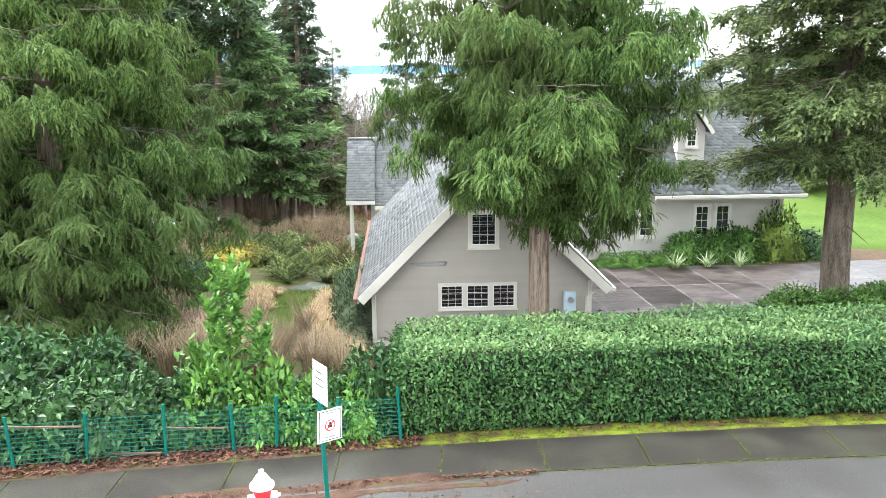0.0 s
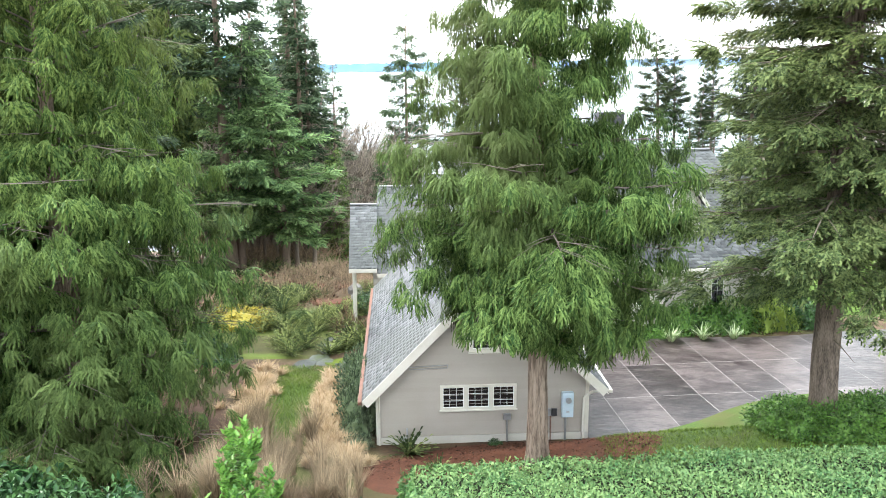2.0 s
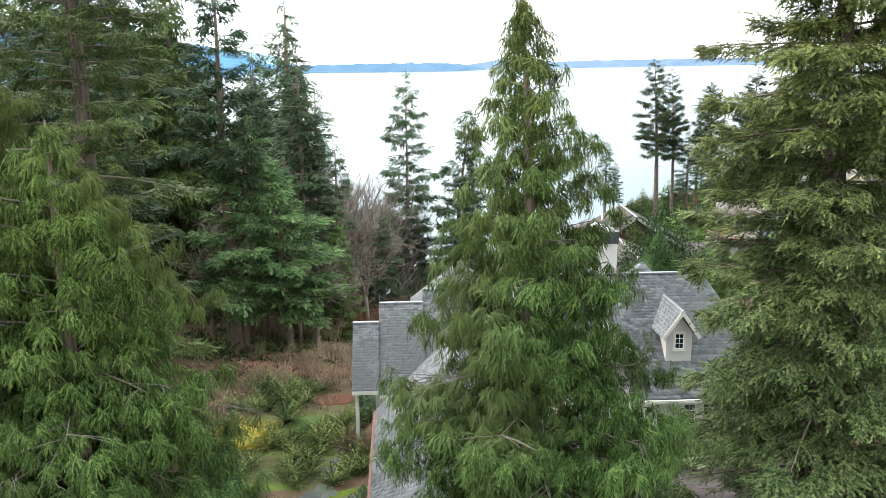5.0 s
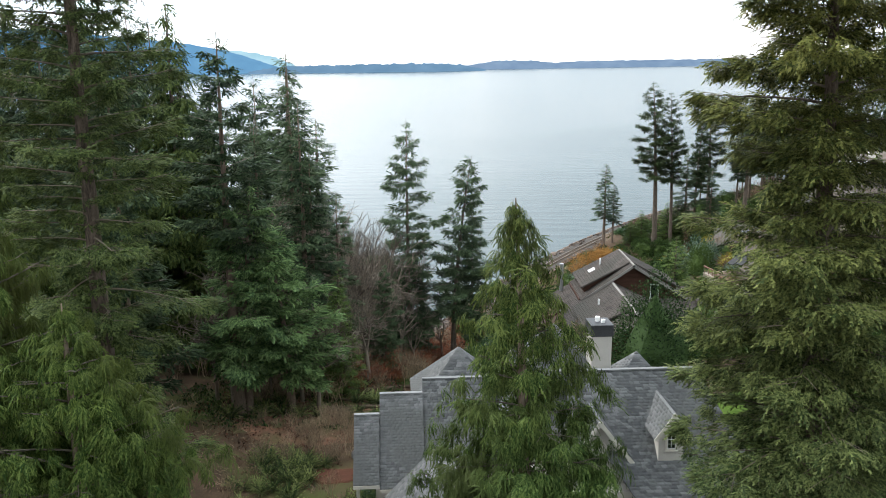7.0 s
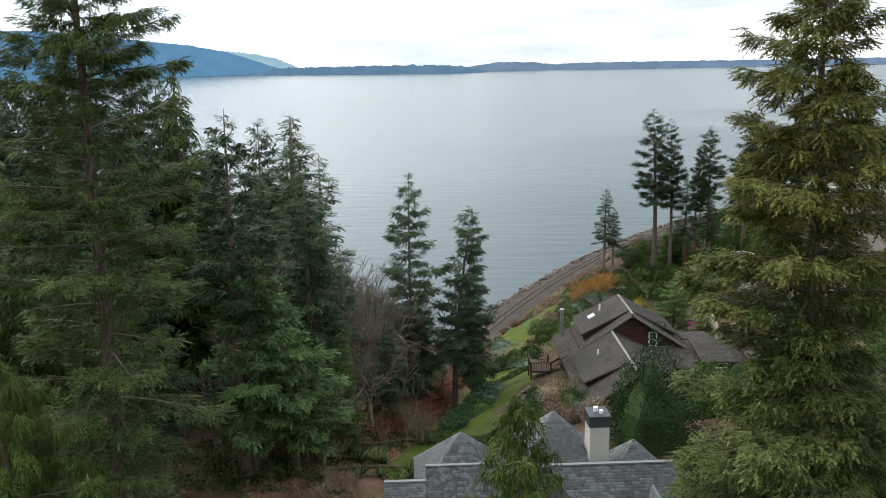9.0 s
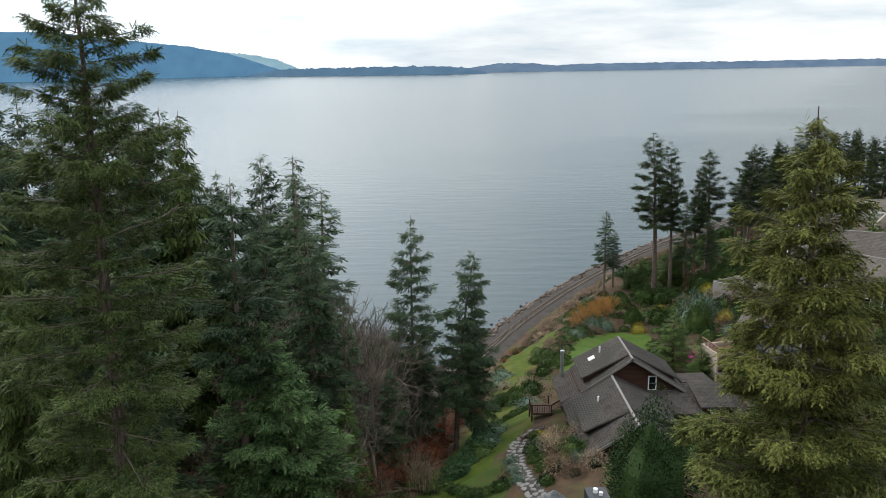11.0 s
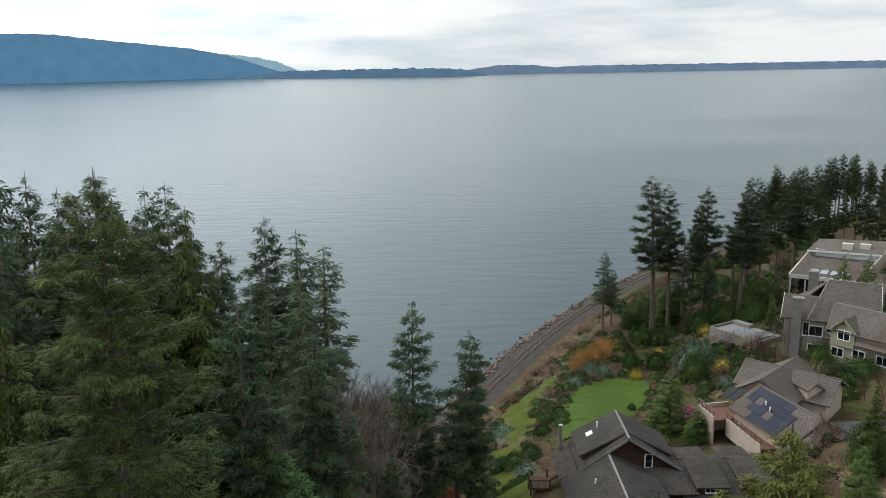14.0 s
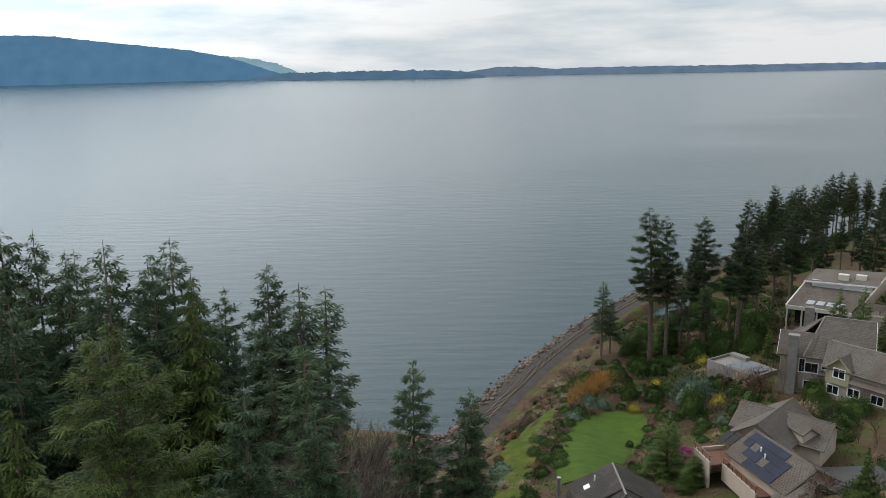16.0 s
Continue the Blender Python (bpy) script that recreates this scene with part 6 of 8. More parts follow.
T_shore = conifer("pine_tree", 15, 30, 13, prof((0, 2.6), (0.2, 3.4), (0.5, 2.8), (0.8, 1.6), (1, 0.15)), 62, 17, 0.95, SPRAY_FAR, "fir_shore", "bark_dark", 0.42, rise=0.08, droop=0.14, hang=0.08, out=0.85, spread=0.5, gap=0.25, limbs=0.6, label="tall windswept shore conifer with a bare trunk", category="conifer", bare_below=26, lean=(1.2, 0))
B_tall = bare_tree("alder_tree", 20, 16, "bare", 5, 1, "tall leafless grey-brown alder tree", "tree", 0.4)
B_multi = bare_tree("alder_tree", 21, 12, "bare", 4, 3, "leafless many-stemmed brown alder", "tree", 0.35)
B_shrub = bare_tree("bare_shrub", 22, 3.2, "shrub_tan", 3, 6, "leafless tan garden shrub", "shrub", 0.25)
B_maple = bare_tree("bare_shrub", 23, 4.0, "shrub_brown", 5, 2, "leafless reddish ornamental maple", "shrub", 0.2)
B_ornament = bare_tree("bare_shrub", 25, 2.4, "dry_stem", 4, 3, "small leafless ornamental tree in a mulch bed", "shrub", 0.3)
B_willow = bare_tree("willow_shrub", 24, 4.0, "shrub_orange", 4, 6, "leafless willow shrub with bright orange stems", "shrub", 0.2)
used = set()


def plant(template, x, y, top=None, height=None, rz=None, sx=1.0, z=None, label="", group=""):
    """Stand a copy of a tree or shrub on the ground; height in metres or the level of its top."""
    if template == T_dense and int(abs(x * 7 + y * 3)) % 2:
        template = T_blue
    base = gz(x, y) - 0.15 if z is None else z
    h0 = template["h0"]
    h = (top - base) if top is not None else (height or h0)
    k = h / h0
    rz = (x * 37.7 + y * 91.3) % 360 if rz is None else rz
    m = pose(x, y, base, 0, 0, rz) @ Matrix.Diagonal((k * sx, k * sx, k, 1))
    if template.name not in used:
        used.add(template.name)
        template.matrix_basis = m
        ob = template
    else:
        keep = template.scale.copy()
        template.scale = (1, 1, 1)
        ob = copy_thing(template, m)
        template.scale = keep
        ob.matrix_basis = m
    if label:
        ob["label"] = label
    if group:
        ob["group"] = group
    return ob


for t_, h_ in ((T_open, 17), (T_dense, 26), (T_blue, 27), (T_bent, 24), (T_tall, 28), (T_sparse, 24), (T_olive, 24), (T_young, 15), (T_shore, 30), (B_tall, 16), (B_multi, 12), (B_shrub, 3.2), (B_maple, 4.0), (B_willow, 4.0), (B_ornament, 2.4)):
    t_["h0"] = h_

for k_ in range(30):
    # alders in front of the firs
    f_ = (k_ + 0.5) / 30
    x_, y_ = -18.5 + 9.5 * f_ + 1.2 * math.sin(k_ * 2.7), 82 + 8 * math.sin(k_ * 1.9) + 4 * f_
    plant(B_tall, x_, y_, top=14 - 8 * f_ + 2 * math.sin(k_ * 4.1), sx=0.85, group="leafless trees of the wood")
FW = "trees of the wood"
rng_e = np.random.default_rng(8)
for k_ in range(22):
    # open leafless growth along the edge of the wood
    x_, y_ = rng_e.uniform(-19, -11.5), rng_e.uniform(62, 76)
    plant(B_tall if k_ % 3 else B_multi, x_, y_, height=rng_e.uniform(8, 15), sx=0.9, group="leafless trees of the wood")
# tops that stand out against the water
plant(T_dense, -3.7, 87.1, top=16.6, sx=1.0, group=FW)
plant(T_bent, 1.2, 86.5, top=12.6, sx=0.95, rz=0, group=FW)
plant(T_dense, 3.4, 88.5, top=7.8, sx=1.0, group=FW)
plant(T_tall, -15.8, 60, top=24.3, sx=1.1, group=FW)
plant(T_dense, -26, 116, top=21, group=FW)
plant(T_sparse, -18.5, 100, top=22, sx=1.5, group=FW)
plant(T_sparse, -19.4, 128, top=14.2, sx=1.6, group=FW)
plant(T_dense, -34.6, 101, top=28, group=FW)
plant(T_dense, -50, 97, top=30, group=FW)
plant(T_dense, -43, 90, top=29, sx=0.9, group=FW)
plant(T_dense, -34.3, 80, top=31.8, sx=1.0, group=FW)
plant(T_dense, -32, 86, top=29.5, sx=0.8, group=FW)
plant(T_olive, -25.5, 80, top=28.3, sx=1.0, group=FW)
plant(T_sparse, -21.5, 118, top=14.5, group=FW)
plant(T_dense, -16.3, 92, top=15.8, sx=1.15, group=FW)
plant(T_open, -11.9, 60.6, top=10.5, sx=1.15, rz=0, group=FW)
plant(T_open, -15.2, 60.5, top=13.5, sx=0.95, rz=140, group=FW)
for x_, y_, tp_ in ((-11.6, 67.6, 19), (-10.9, 68.2, 15), (-13.2, 72, 23), (-9.2, 71.5, 11)):
    plant(T_sparse, x_, y_, top=tp_, sx=1.25, group=FW)
plant(T_olive, -30, 52, top=26, group=FW)
plant(T_dense, -22, 55, top=25, sx=0.9, group=FW)
plant(T_olive, -24, 44, top=22, sx=0.9, group=FW)
plant(T_dense, -29, 66, top=27, group=FW)
plant(T_dense, -40, 72, top=28, group=FW)
plant(T_olive, -37, 60, top=25, group=FW)
plant(T_dense, -48, 80, top=27, group=FW)
plant(T_dense, -58, 92, top=29, group=FW)
plant(T_dense, -19, 84, top=17, sx=1.1, group=FW)
for x_, y_, tp_ in ((-22, 100, 15), (-20, 108, 11), (-24, 104, 16), (-28, 98, 19), (-14.5, 98, 6)):
    plant(T_blue, x_, y_, top=tp_, sx=1.1, group=FW)
plant(T_dense, -31, 110, top=19, sx=0.9, group=FW)
plant(T_dense, -42, 110, top=22, sx=0.9, group=FW)
plant(T_dense, -52, 112, top=24, group=FW)
plant(T_olive, -62, 105, top=25, group=FW)
plant(T_young, -19.5, 41, top=12, group=FW)
plant(T_dense, -27, 36, top=22, group=FW)
plant(T_olive, -36, 46, top=22, group=FW)
plant(T_young, -8.6, 66, top=5.5, group=FW)
for x_, y_, tp_ in ((-54, 97, 30.8), (-47, 88, 25), (-60, 104, 29), (-38, 86, 26), (-29, 92, 24), (-45, 78, 23), (-52, 88, 26)):
    plant(T_dense, x_, y_, top=tp_, group=FW)
rng_f = np.random.default_rng(5)
for k_ in range(20):
    # leafless alders that close the lower edge of the wood
    plant(B_tall if k_ % 3 else B_multi, rng_f.uniform(-15, -4.8), rng_f.uniform(77, 94), top=rng_f.uniform(4.5, 10.5), sx=0.8, group="leafless trees of the wood")
for k_ in range(36):
    x_, y_ = (rng_f.uniform(-24, -6), rng_f.uniform(86, 118)) if k_ % 2 else (rng_f.uniform(-16, -7), rng_f.uniform(88, 108))
    if x_ > -4 and y_ < 95:
        x_ -= 9
    plant(B_tall if k_ % 2 else B_multi, x_, y_, height=rng_f.uniform(10, 17), group="leafless trees of the wood")
for k_, (x_, y_, h_) in enumerate(((-13.3, 66.6, 16.5), (-10, 62, 12), (-8.3, 67, 12.5), (-6.7, 71, 14), (-5.5, 76, 12), (-11, 72, 16), (-13, 78, 20), (-9, 78, 18), (-15, 70, 18), (-7, 82, 17), (-11, 86, 20), (-4.5, 84, 13), (-2.5, 90, 12), (-3, 82, 9), (-9.5, 73, 16), (-12, 82, 19), (-14.5, 75, 20), (-6, 78, 14), (-8, 89, 19), (-17, 64, 17), (-12, 69, 15), (0, 92, 11), (3.2, 96, 10))):
    if k_ in (4, 12):
        plant(T_blue, x_, y_, height=h_, group=FW)
        continue
    plant(B_tall if k_ % 2 else B_multi, x_, y_, height=h_ * 0.85, group="leafless trees of the wood")

for x_, y_, tp_, t_ in ((-21, 47, 15, T_olive), (-33, 40, 18, T_dense)):
    plant(t_, x_, y_, top=tp_, group=FW)
for k_ in range(30):
    x_, y_ = rng_f.uniform(-24, -1), rng_f.uniform(68, 96)
    plant(B_shrub, x_, y_, height=rng_f.uniform(3, 6.5), group="bare thicket at the wood's edge", label="tall leafless thicket of brown stems")
SW = "tall conifers on the shore"
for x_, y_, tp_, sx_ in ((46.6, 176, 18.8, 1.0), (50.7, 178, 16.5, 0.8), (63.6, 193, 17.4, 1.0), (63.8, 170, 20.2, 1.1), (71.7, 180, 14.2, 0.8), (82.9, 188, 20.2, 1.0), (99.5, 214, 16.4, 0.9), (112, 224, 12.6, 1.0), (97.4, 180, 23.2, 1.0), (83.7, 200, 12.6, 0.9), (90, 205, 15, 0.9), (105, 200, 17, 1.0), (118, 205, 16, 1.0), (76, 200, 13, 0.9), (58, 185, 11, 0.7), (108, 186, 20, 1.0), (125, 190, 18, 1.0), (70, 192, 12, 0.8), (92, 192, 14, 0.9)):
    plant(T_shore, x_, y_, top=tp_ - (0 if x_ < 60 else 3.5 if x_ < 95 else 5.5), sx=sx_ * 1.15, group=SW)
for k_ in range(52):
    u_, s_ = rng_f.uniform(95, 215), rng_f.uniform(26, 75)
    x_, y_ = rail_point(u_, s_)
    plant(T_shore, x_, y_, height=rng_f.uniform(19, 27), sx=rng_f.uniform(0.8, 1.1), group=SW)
for x_, y_, tp_ in ((36.4, 180, 1.0), (39, 183, -4), (55, 182, 3), (60, 180, 0)):
    plant(T_sparse, x_, y_, top=tp_, sx=1.8, group=SW)
for x_, y_, tp_, sx_ in ((33.0, 112.2, -1.5, 1.75), (35.9, 108.4, -5.8, 1.9), (34.2, 106.4, -7.2, 1.8), (42.8, 181.7, -12, 2.2), (45.5, 183, -10, 1.8), (51.3, 182.8, -8.0, 1.8), (54, 184, -7, 1.8), (91.4, 174, -1.6, 1.3), (95.6, 168, 0.2, 1.0), (88, 172, -3, 1.3), (72, 150, -2, 1), (86, 152, 2.5, 0.8), (94, 150, 3, 0.8), (66, 158, -3, 1), (26, 60, 6, 1.2), (32, 66, 7, 1.2), (40, 72, 6, 1.2), (50, 84, 1.5, 1.0)):
    plant(T_young, x_, y_, top=tp_, sx=sx_)
for x_, y_, tp_ in ((22, 27, 25), (27, 33, 20), (29, 46, 17), (24, 52, 12), (36, 56, 10), (44, 62, 8), (52, 74, 6), (60, 84, 4), (44.5, 79, 9.5)):
    plant(T_olive, x_, y_, top=tp_, group="trees behind the drive")

# ---- garden shrubs ----
S_green = bush("evergreen_shrub", 30, 800, 0.14, "shrub", label="rounded dark evergreen garden shrub", lumps=0.12)
S_ball = bush("clipped_shrub", 31, 1300, 0.13, "shrub", label="clipped ball-shaped dark evergreen shrub", lumps=0.03)
S_grey = bush("grey_green_shrub", 32, 900, 0.14, "shrub_grey", label="grey-green spreading garden shrub", lumps=0.2)
S_yellow = bush("golden_shrub", 33, 1400, 0.1, "shrub_yellow", label="golden yellow rounded shrub", lumps=0.15)
S_brown = bush("rusty_shrub", 34, 620, 0.34, "shrub_brown", label="rusty brown winter shrub", lumps=0.25, template=BLADE, core="twig_shade", heart=0.5)
S_rust = bush("rusty_shrub", 39, 900, 0.26, "rust_twig", label="rust-red thicket of dead bracken and twigs", lumps=0.3, template=BLADE, core="twig_shade", heart=0.5)
S_tan = bush("tan_shrub", 35, 620, 0.36, "shrub_tan", label="tan winter shrub of fine twigs", lumps=0.2, template=BLADE, core="twig_shade", heart=0.5)
S_heather = bush("heather_bush", 36, 700, 0.16, "heather", label="bright pink flowering heather", lumps=0.15)
S_ring = bush("laurel_shrub", 39, 2400, 0.115, "laurel_mid", label="low glossy green shrub round the fir", lumps=0.2, hang=0.3)
S_wall = bush("evergreen_shrub", 41, 1700, 0.15, "laurel_mid", label="rounded bright green shrub", lumps=0.12, hang=0.5)
S_tips = bush("evergreen_shrub", 42, 1500, 0.14, "wall_tips", label="tall green shrub with yellow-green tips", lumps=0.22, hang=0.2)
S_laurel = bush("laurel_shrub", 37, 1500, 0.17, "laurel_deep", label="glossy green laurel shrub", lumps=0.2, hang=0.7)
S_rhodo = bush("grey_green_shrub", 46, 1600, 0.13, "rhodo", label="dense grey-green leafy shrub", lumps=0.25)
S_big = bush("evergreen_shrub", 45, 4200, 0.075, "shrub", label="large dense dark evergreen shrub", lumps=0.16)
S_round = bush("evergreen_shrub", 47, 9000, 0.06, "evergreen", label="large rounded dark evergreen in front of the brown house", lumps=0.14, tall=2.2)
for t_ in (S_round, S_rhodo, S_big, S_rust, S_green, S_ball, S_grey, S_yellow, S_brown, S_tan, S_heather, S_laurel, S_ring, S_wall, S_tips):
    t_["h0"] = 1.0


def shrub(t, x, y, r, h, ry=None, label="", group="garden shrubs"):
    if r > 2.2 and t in (S_green, S_laurel):
        t = S_big
    base = gz(x, y) - 0.05
    m = pose(x, y, base, 0, 0, (x * 53 + y * 17) % 360 if ry is None else 0) @ Matrix.Diagonal((r, ry or r, h, 1))
    if t.name not in used:
        used.add(t.name)
        t.matrix_basis = m
        ob = t
    else:
        ob = copy_thing(t, Matrix())
        ob.matrix_basis = m
    if label:
        ob["label"] = label
    ob["group"] = group
    return ob


# clipped garden round the lower lawn
for t_, x_, y_, r_, h_ in ((S_ball, 37.5, 155.7, 1.7, 3.6), (S_yellow, 37.0, 148.9, 1.4, 2.2), (S_ball, 42.2, 153.8, 2.1, 3.4), (S_grey, 47.1, 146.3, 3.6, 5.0), (S_grey, 49.5, 148.5, 2.8, 4.0), (S_green, 45.2, 139.3, 2.4, 5.3), (S_green, 53.6, 150.2, 1.9, 2.5), (S_green, 43.1, 171.1, 2.8, 3.9), (S_green, 46.5, 169.5, 2.4, 3.4), (S_ball, 37.3, 166.7, 2.4, 3.1), (S_ball, 31.9, 130.6, 0.8, 1.4), (S_ball, 33.2, 128.6, 0.8, 1.1),
                           (S_green, 41.9, 139.5, 1.7, 1.7), (S_green, 45.1, 133.2, 1.6, 1.6), (S_green, 43.1, 128.4, 1.4, 1.3), (S_grey, 47.7, 130.6, 1.6, 1.6), (S_green, 40.4, 134.5, 1.2, 1.1), (S_grey, 28.5, 150.8, 1.8, 2.2), (S_grey, 31.2, 151.6, 1.8, 1.8), (S_brown, 28.4, 147.3, 1.6, 1.3), (S_green, 25.6, 146, 1.8, 1.5), (S_grey, 24, 142.5, 1.7, 1.4), (S_green, 22.4, 139, 1.6, 1.4), (S_brown, 21.6, 135, 1.4, 1.0),
                           (S_ball, 18.0, 159.2, 1.7, 2.6), (S_green, 20.3, 129.5, 1.5, 1.6), (S_ball, 16, 119.5, 1.7, 1.9), (S_ball, 18.2, 118.3, 1.3, 1.4), (S_green, 17.6, 114.5, 1.6, 1.6), (S_tan, 15, 128, 1.4, 1.1), (S_brown, 19.0, 125, 1.5, 1.2), (S_ball, 18.2, 122, 1.2, 1.3), (S_green, 16, 133, 1.4, 1.1), (S_tan, 18.5, 137, 1.6, 1.4),
                           (S_green, 9.5, 100.5, 1.9, 2.2), (S_green, 11.5, 102, 1.8, 2.0), (S_grey, 10.5, 96, 2.0, 0.9), (S_tan, 11.5, 110, 1.3, 1.4), (S_grey, 9.2, 122, 2.4, 1.2), (S_grey, 8, 116, 2.2, 1.1), (S_heather, 37.9, 119.3, 1.3, 1.6), (S_heather, 39.2, 117.9, 0.9, 1.1), (S_yellow, 40.0, 112.5, 0.9, 1.0),
                           (S_yellow, 44.9, 162.3, 1.4, 1.4), (S_yellow, 56.3, 167.7, 1.9, 1.9), (S_green, 59.0, 165.5, 1.3, 1.3), (S_yellow, 64.9, 179, 1.8, 2.0), (S_green, 46.9, 161, 1.8, 1.4), (S_brown, 55.7, 177.4, 1.8, 4.6), (S_brown, 51, 160, 2.2, 1.6), (S_brown, 54, 156, 2.0, 1.4), (S_tan, 50.5, 154.5, 1.8, 1.2), (S_green, 41, 160, 2.0, 1.4), (S_green, 57, 174, 3.2, 3.6), (S_green, 62, 172, 3.4, 4.2), (S_green, 68, 174, 4.0, 6.0), (S_green, 66, 168, 3.2, 4.0), (S_green, 72, 180, 4, 5.5), (S_green, 50, 174, 2.6, 2.4), (S_brown, 47.6, 155.8, 1.5, 1.4), (S_green, 56, 139.5, 2.2, 2.2), (S_green, 54.2, 144, 1.8, 1.8), (S_yellow, 50.8, 141.3, 1.6, 2.0), (S_green, 51, 133, 2.0, 2.4), (S_green, 66, 135.5, 2.6, 3.2), (S_green, 73, 131, 3, 3.6), (S_green, 60, 118, 3, 2.4), (S_green, 63.5, 122, 3, 3)):
    shrub(t_, x_, y_, r_, h_)
# garden below the brown house
for t_, x_, y_, r_, h_ in ((S_laurel, 3.6, 81.7, 1.9, 1.6), (S_laurel, 4.7, 84.3, 1.6, 1.5), (S_laurel, 2.1, 77.5, 1.6, 1.3), (S_laurel, 1.1, 74.4, 1.5, 1.3), (S_green, 9.3, 101.5, 1.7, 1.9), (S_green, 8.0, 103.0, 1.3, 1.5), (S_laurel, 6.9, 101.4, 1.0, 2.0), (S_green, 8.9, 75.5, 1.2, 1.3), (S_ball, 8.6, 72.7, 0.8, 0.9), (S_green, 9.0, 69.8, 0.9, 1.2), (S_grey, 6.4, 74.4, 0.9, 0.8),
                           (S_grey, 6.4, 71.3, 0.9, 0.8), (S_grey, 6.6, 68.4, 0.9, 0.8), (S_ball, 14.5, 112.7, 1.3, 1.7), (S_ball, 15.0, 126.1, 1.3, 1.6), (S_tan, 9.0, 113.5, 1.3, 1.2), (S_brown, 8.7, 80.9, 0.9, 0.8), (S_yellow, 10.1, 80.3, 0.8, 0.7), (S_brown, 10.5, 81.8, 0.9, 0.7), (S_laurel, 12.5, 74.1, 0.8, 1.3)):
    shrub(t_, x_, y_, r_, h_, group="shrubs below the brown house")
for x_, y_ in ((5.8, 91.4), (6.7, 91.1), (7.6, 92.3), (8.5, 93.4), (9.5, 94.1)):
    shrub(S_ball, x_, y_, 0.75, 0.6, group="low clipped edging")
plant(B_maple, 9.7, 70.2, height=3.4, group="bare garden shrubs")
for t_, x_, y_, r_ in ((S_green, 9.6, 78.2, 1.0), (S_grey, 9.2, 75.6, 1.1), (S_tan, 10.6, 76.0, 1.4), (S_tan, 11.0, 73.4, 1.5), (S_brown, 12.2, 76.4, 1.2), (S_green, 12.8, 79.5, 0.9), (S_green, 9.4, 72.6, 0.8), (S_tan, 10.2, 69.0, 1.3), (S_grey, 12.4, 70.6, 0.9), (S_ball, 9.5, 80.6, 0.7), (S_brown, 11.6, 67.2, 1.2), (S_green, 13.4, 72.8, 1.0), (S_yellow, 10.6, 80.2, 0.6), (S_green, 8.9, 66.2, 0.9), (S_tan, 13.6, 68.4, 1.4), (S_green, 5.0, 67.5, 0.9), (S_brown, 5.4, 70.2, 0.8)):
    shrub(t_, x_, y_, r_, r_ * 1.1, group="shrubs below the brown house")
rng_g = np.random.default_rng(77)


def on_lawn(x, y, pad=0.0):
    """Whether a point lies on one of the two lower lawns."""
    c = np.interp(y, [105, 112, 122, 132, 140, 146.5, 150], [18.8, 20.2, 23.4, 27, 31, 34.5, 36.2])
    w = np.interp(y, [105, 112, 122, 132, 140, 146.5, 150], [2.5, 3.7, 5.8, 6.3, 6.2, 4.5, 0])
    c2 = np.interp(y, [60, 70, 78, 88, 98, 108, 118, 130, 142, 152], [-3.6, 0.5, 2.2, 4.2, 6.5, 8.5, 10.5, 13, 17, 21])
    return ((np.abs(x - c) < w + pad) & (y > 106) & (y < 150)) | ((np.abs(x - c2) < 3.0 + pad) & (y < 154))


for k_ in range(560):
    x_, y_ = rng_g.uniform(14, 64), rng_g.uniform(98, 176)
    s_, u_ = rail_coords(x_, y_)
    if on_lawn(x_, y_, 0.8) or s_ < 13 or (u_ > 58 and s_ < 34) or (x_ < 17 and y_ < 112) or (34 < x_ < 62 and 88 < y_ < 124) or (x_ > 60 and 136 < y_ < 160) or (54 < x_ < 64 and 147 < y_ < 159) or (x_ < 36 and y_ < 104):
        continue
    t_ = (S_green, S_green, S_grey, S_ball, S_brown, S_tan, S_green, S_green, S_brown)[rng_g.integers(0, 9)]
    r_ = rng_g.uniform(0.45, 1.45)
    shrub(t_, x_, y_, r_, r_ * rng_g.uniform(0.7, 1.2))
for k_ in range(60):
    x_, y_ = rng_g.uniform(26, 62), rng_g.uniform(58, 92)
    if 25 < x_ < 38 and 76 < y_ < 93:
        continue
    r_ = rng_g.uniform(1.2, 2.6)
    shrub((S_green, S_laurel, S_brown, S_tan)[rng_g.integers(0, 4)], x_, y_, r_, r_ * rng_g.uniform(0.8, 1.5))
for k_ in range(190):
    u_, s_ = rng_g.uniform(34, 190), rng_g.uniform(21, 58)
    x_, y_ = rail_point(u_, s_)
    r_ = rng_g.uniform(1.4, 3.2)
    shrub((S_green, S_green, S_laurel, S_brown)[rng_g.integers(0, 4)], x_, y_, r_, r_ * rng_g.uniform(0.7, 1.2), group="undergrowth of the shore wood")
# seaward bank: bramble and rusty shrubs
rng_s = np.random.default_rng(8)
for k_ in range(46):
    u_, s_ = rng_s.uniform(-30, 60), rng_s.uniform(8, 20)
    x_, y_ = rail_point(u_, s_)
    shrub(S_tan if rng_s.random() < 0.5 else S_brown, x_, y_, rng_s.uniform(1.2, 2.6), rng_s.uniform(0.9, 2.0), group="shrubs of the seaward bank")
for k_ in range(30):
    f_ = rng_s.random()
    x_, y_ = -4.5 + 11.5 * f_ + rng_s.normal(0, 1.0), 66 + 46 * f_ + rng_s.normal(0, 1.2)
    shrub(S_rust, x_ - 2.8, y_ + 1.5, rng_s.uniform(1.3, 2.4), rng_s.uniform(1.0, 2.2), group="rusty hedge at the wood's edge")
for k_ in range(64):
    f_ = rng_s.random()
    x_, y_ = -8.5 + 12.5 * f_ + rng_s.normal(0, 1.4), 68 + 52 * f_ + rng_s.normal(0, 2.0)
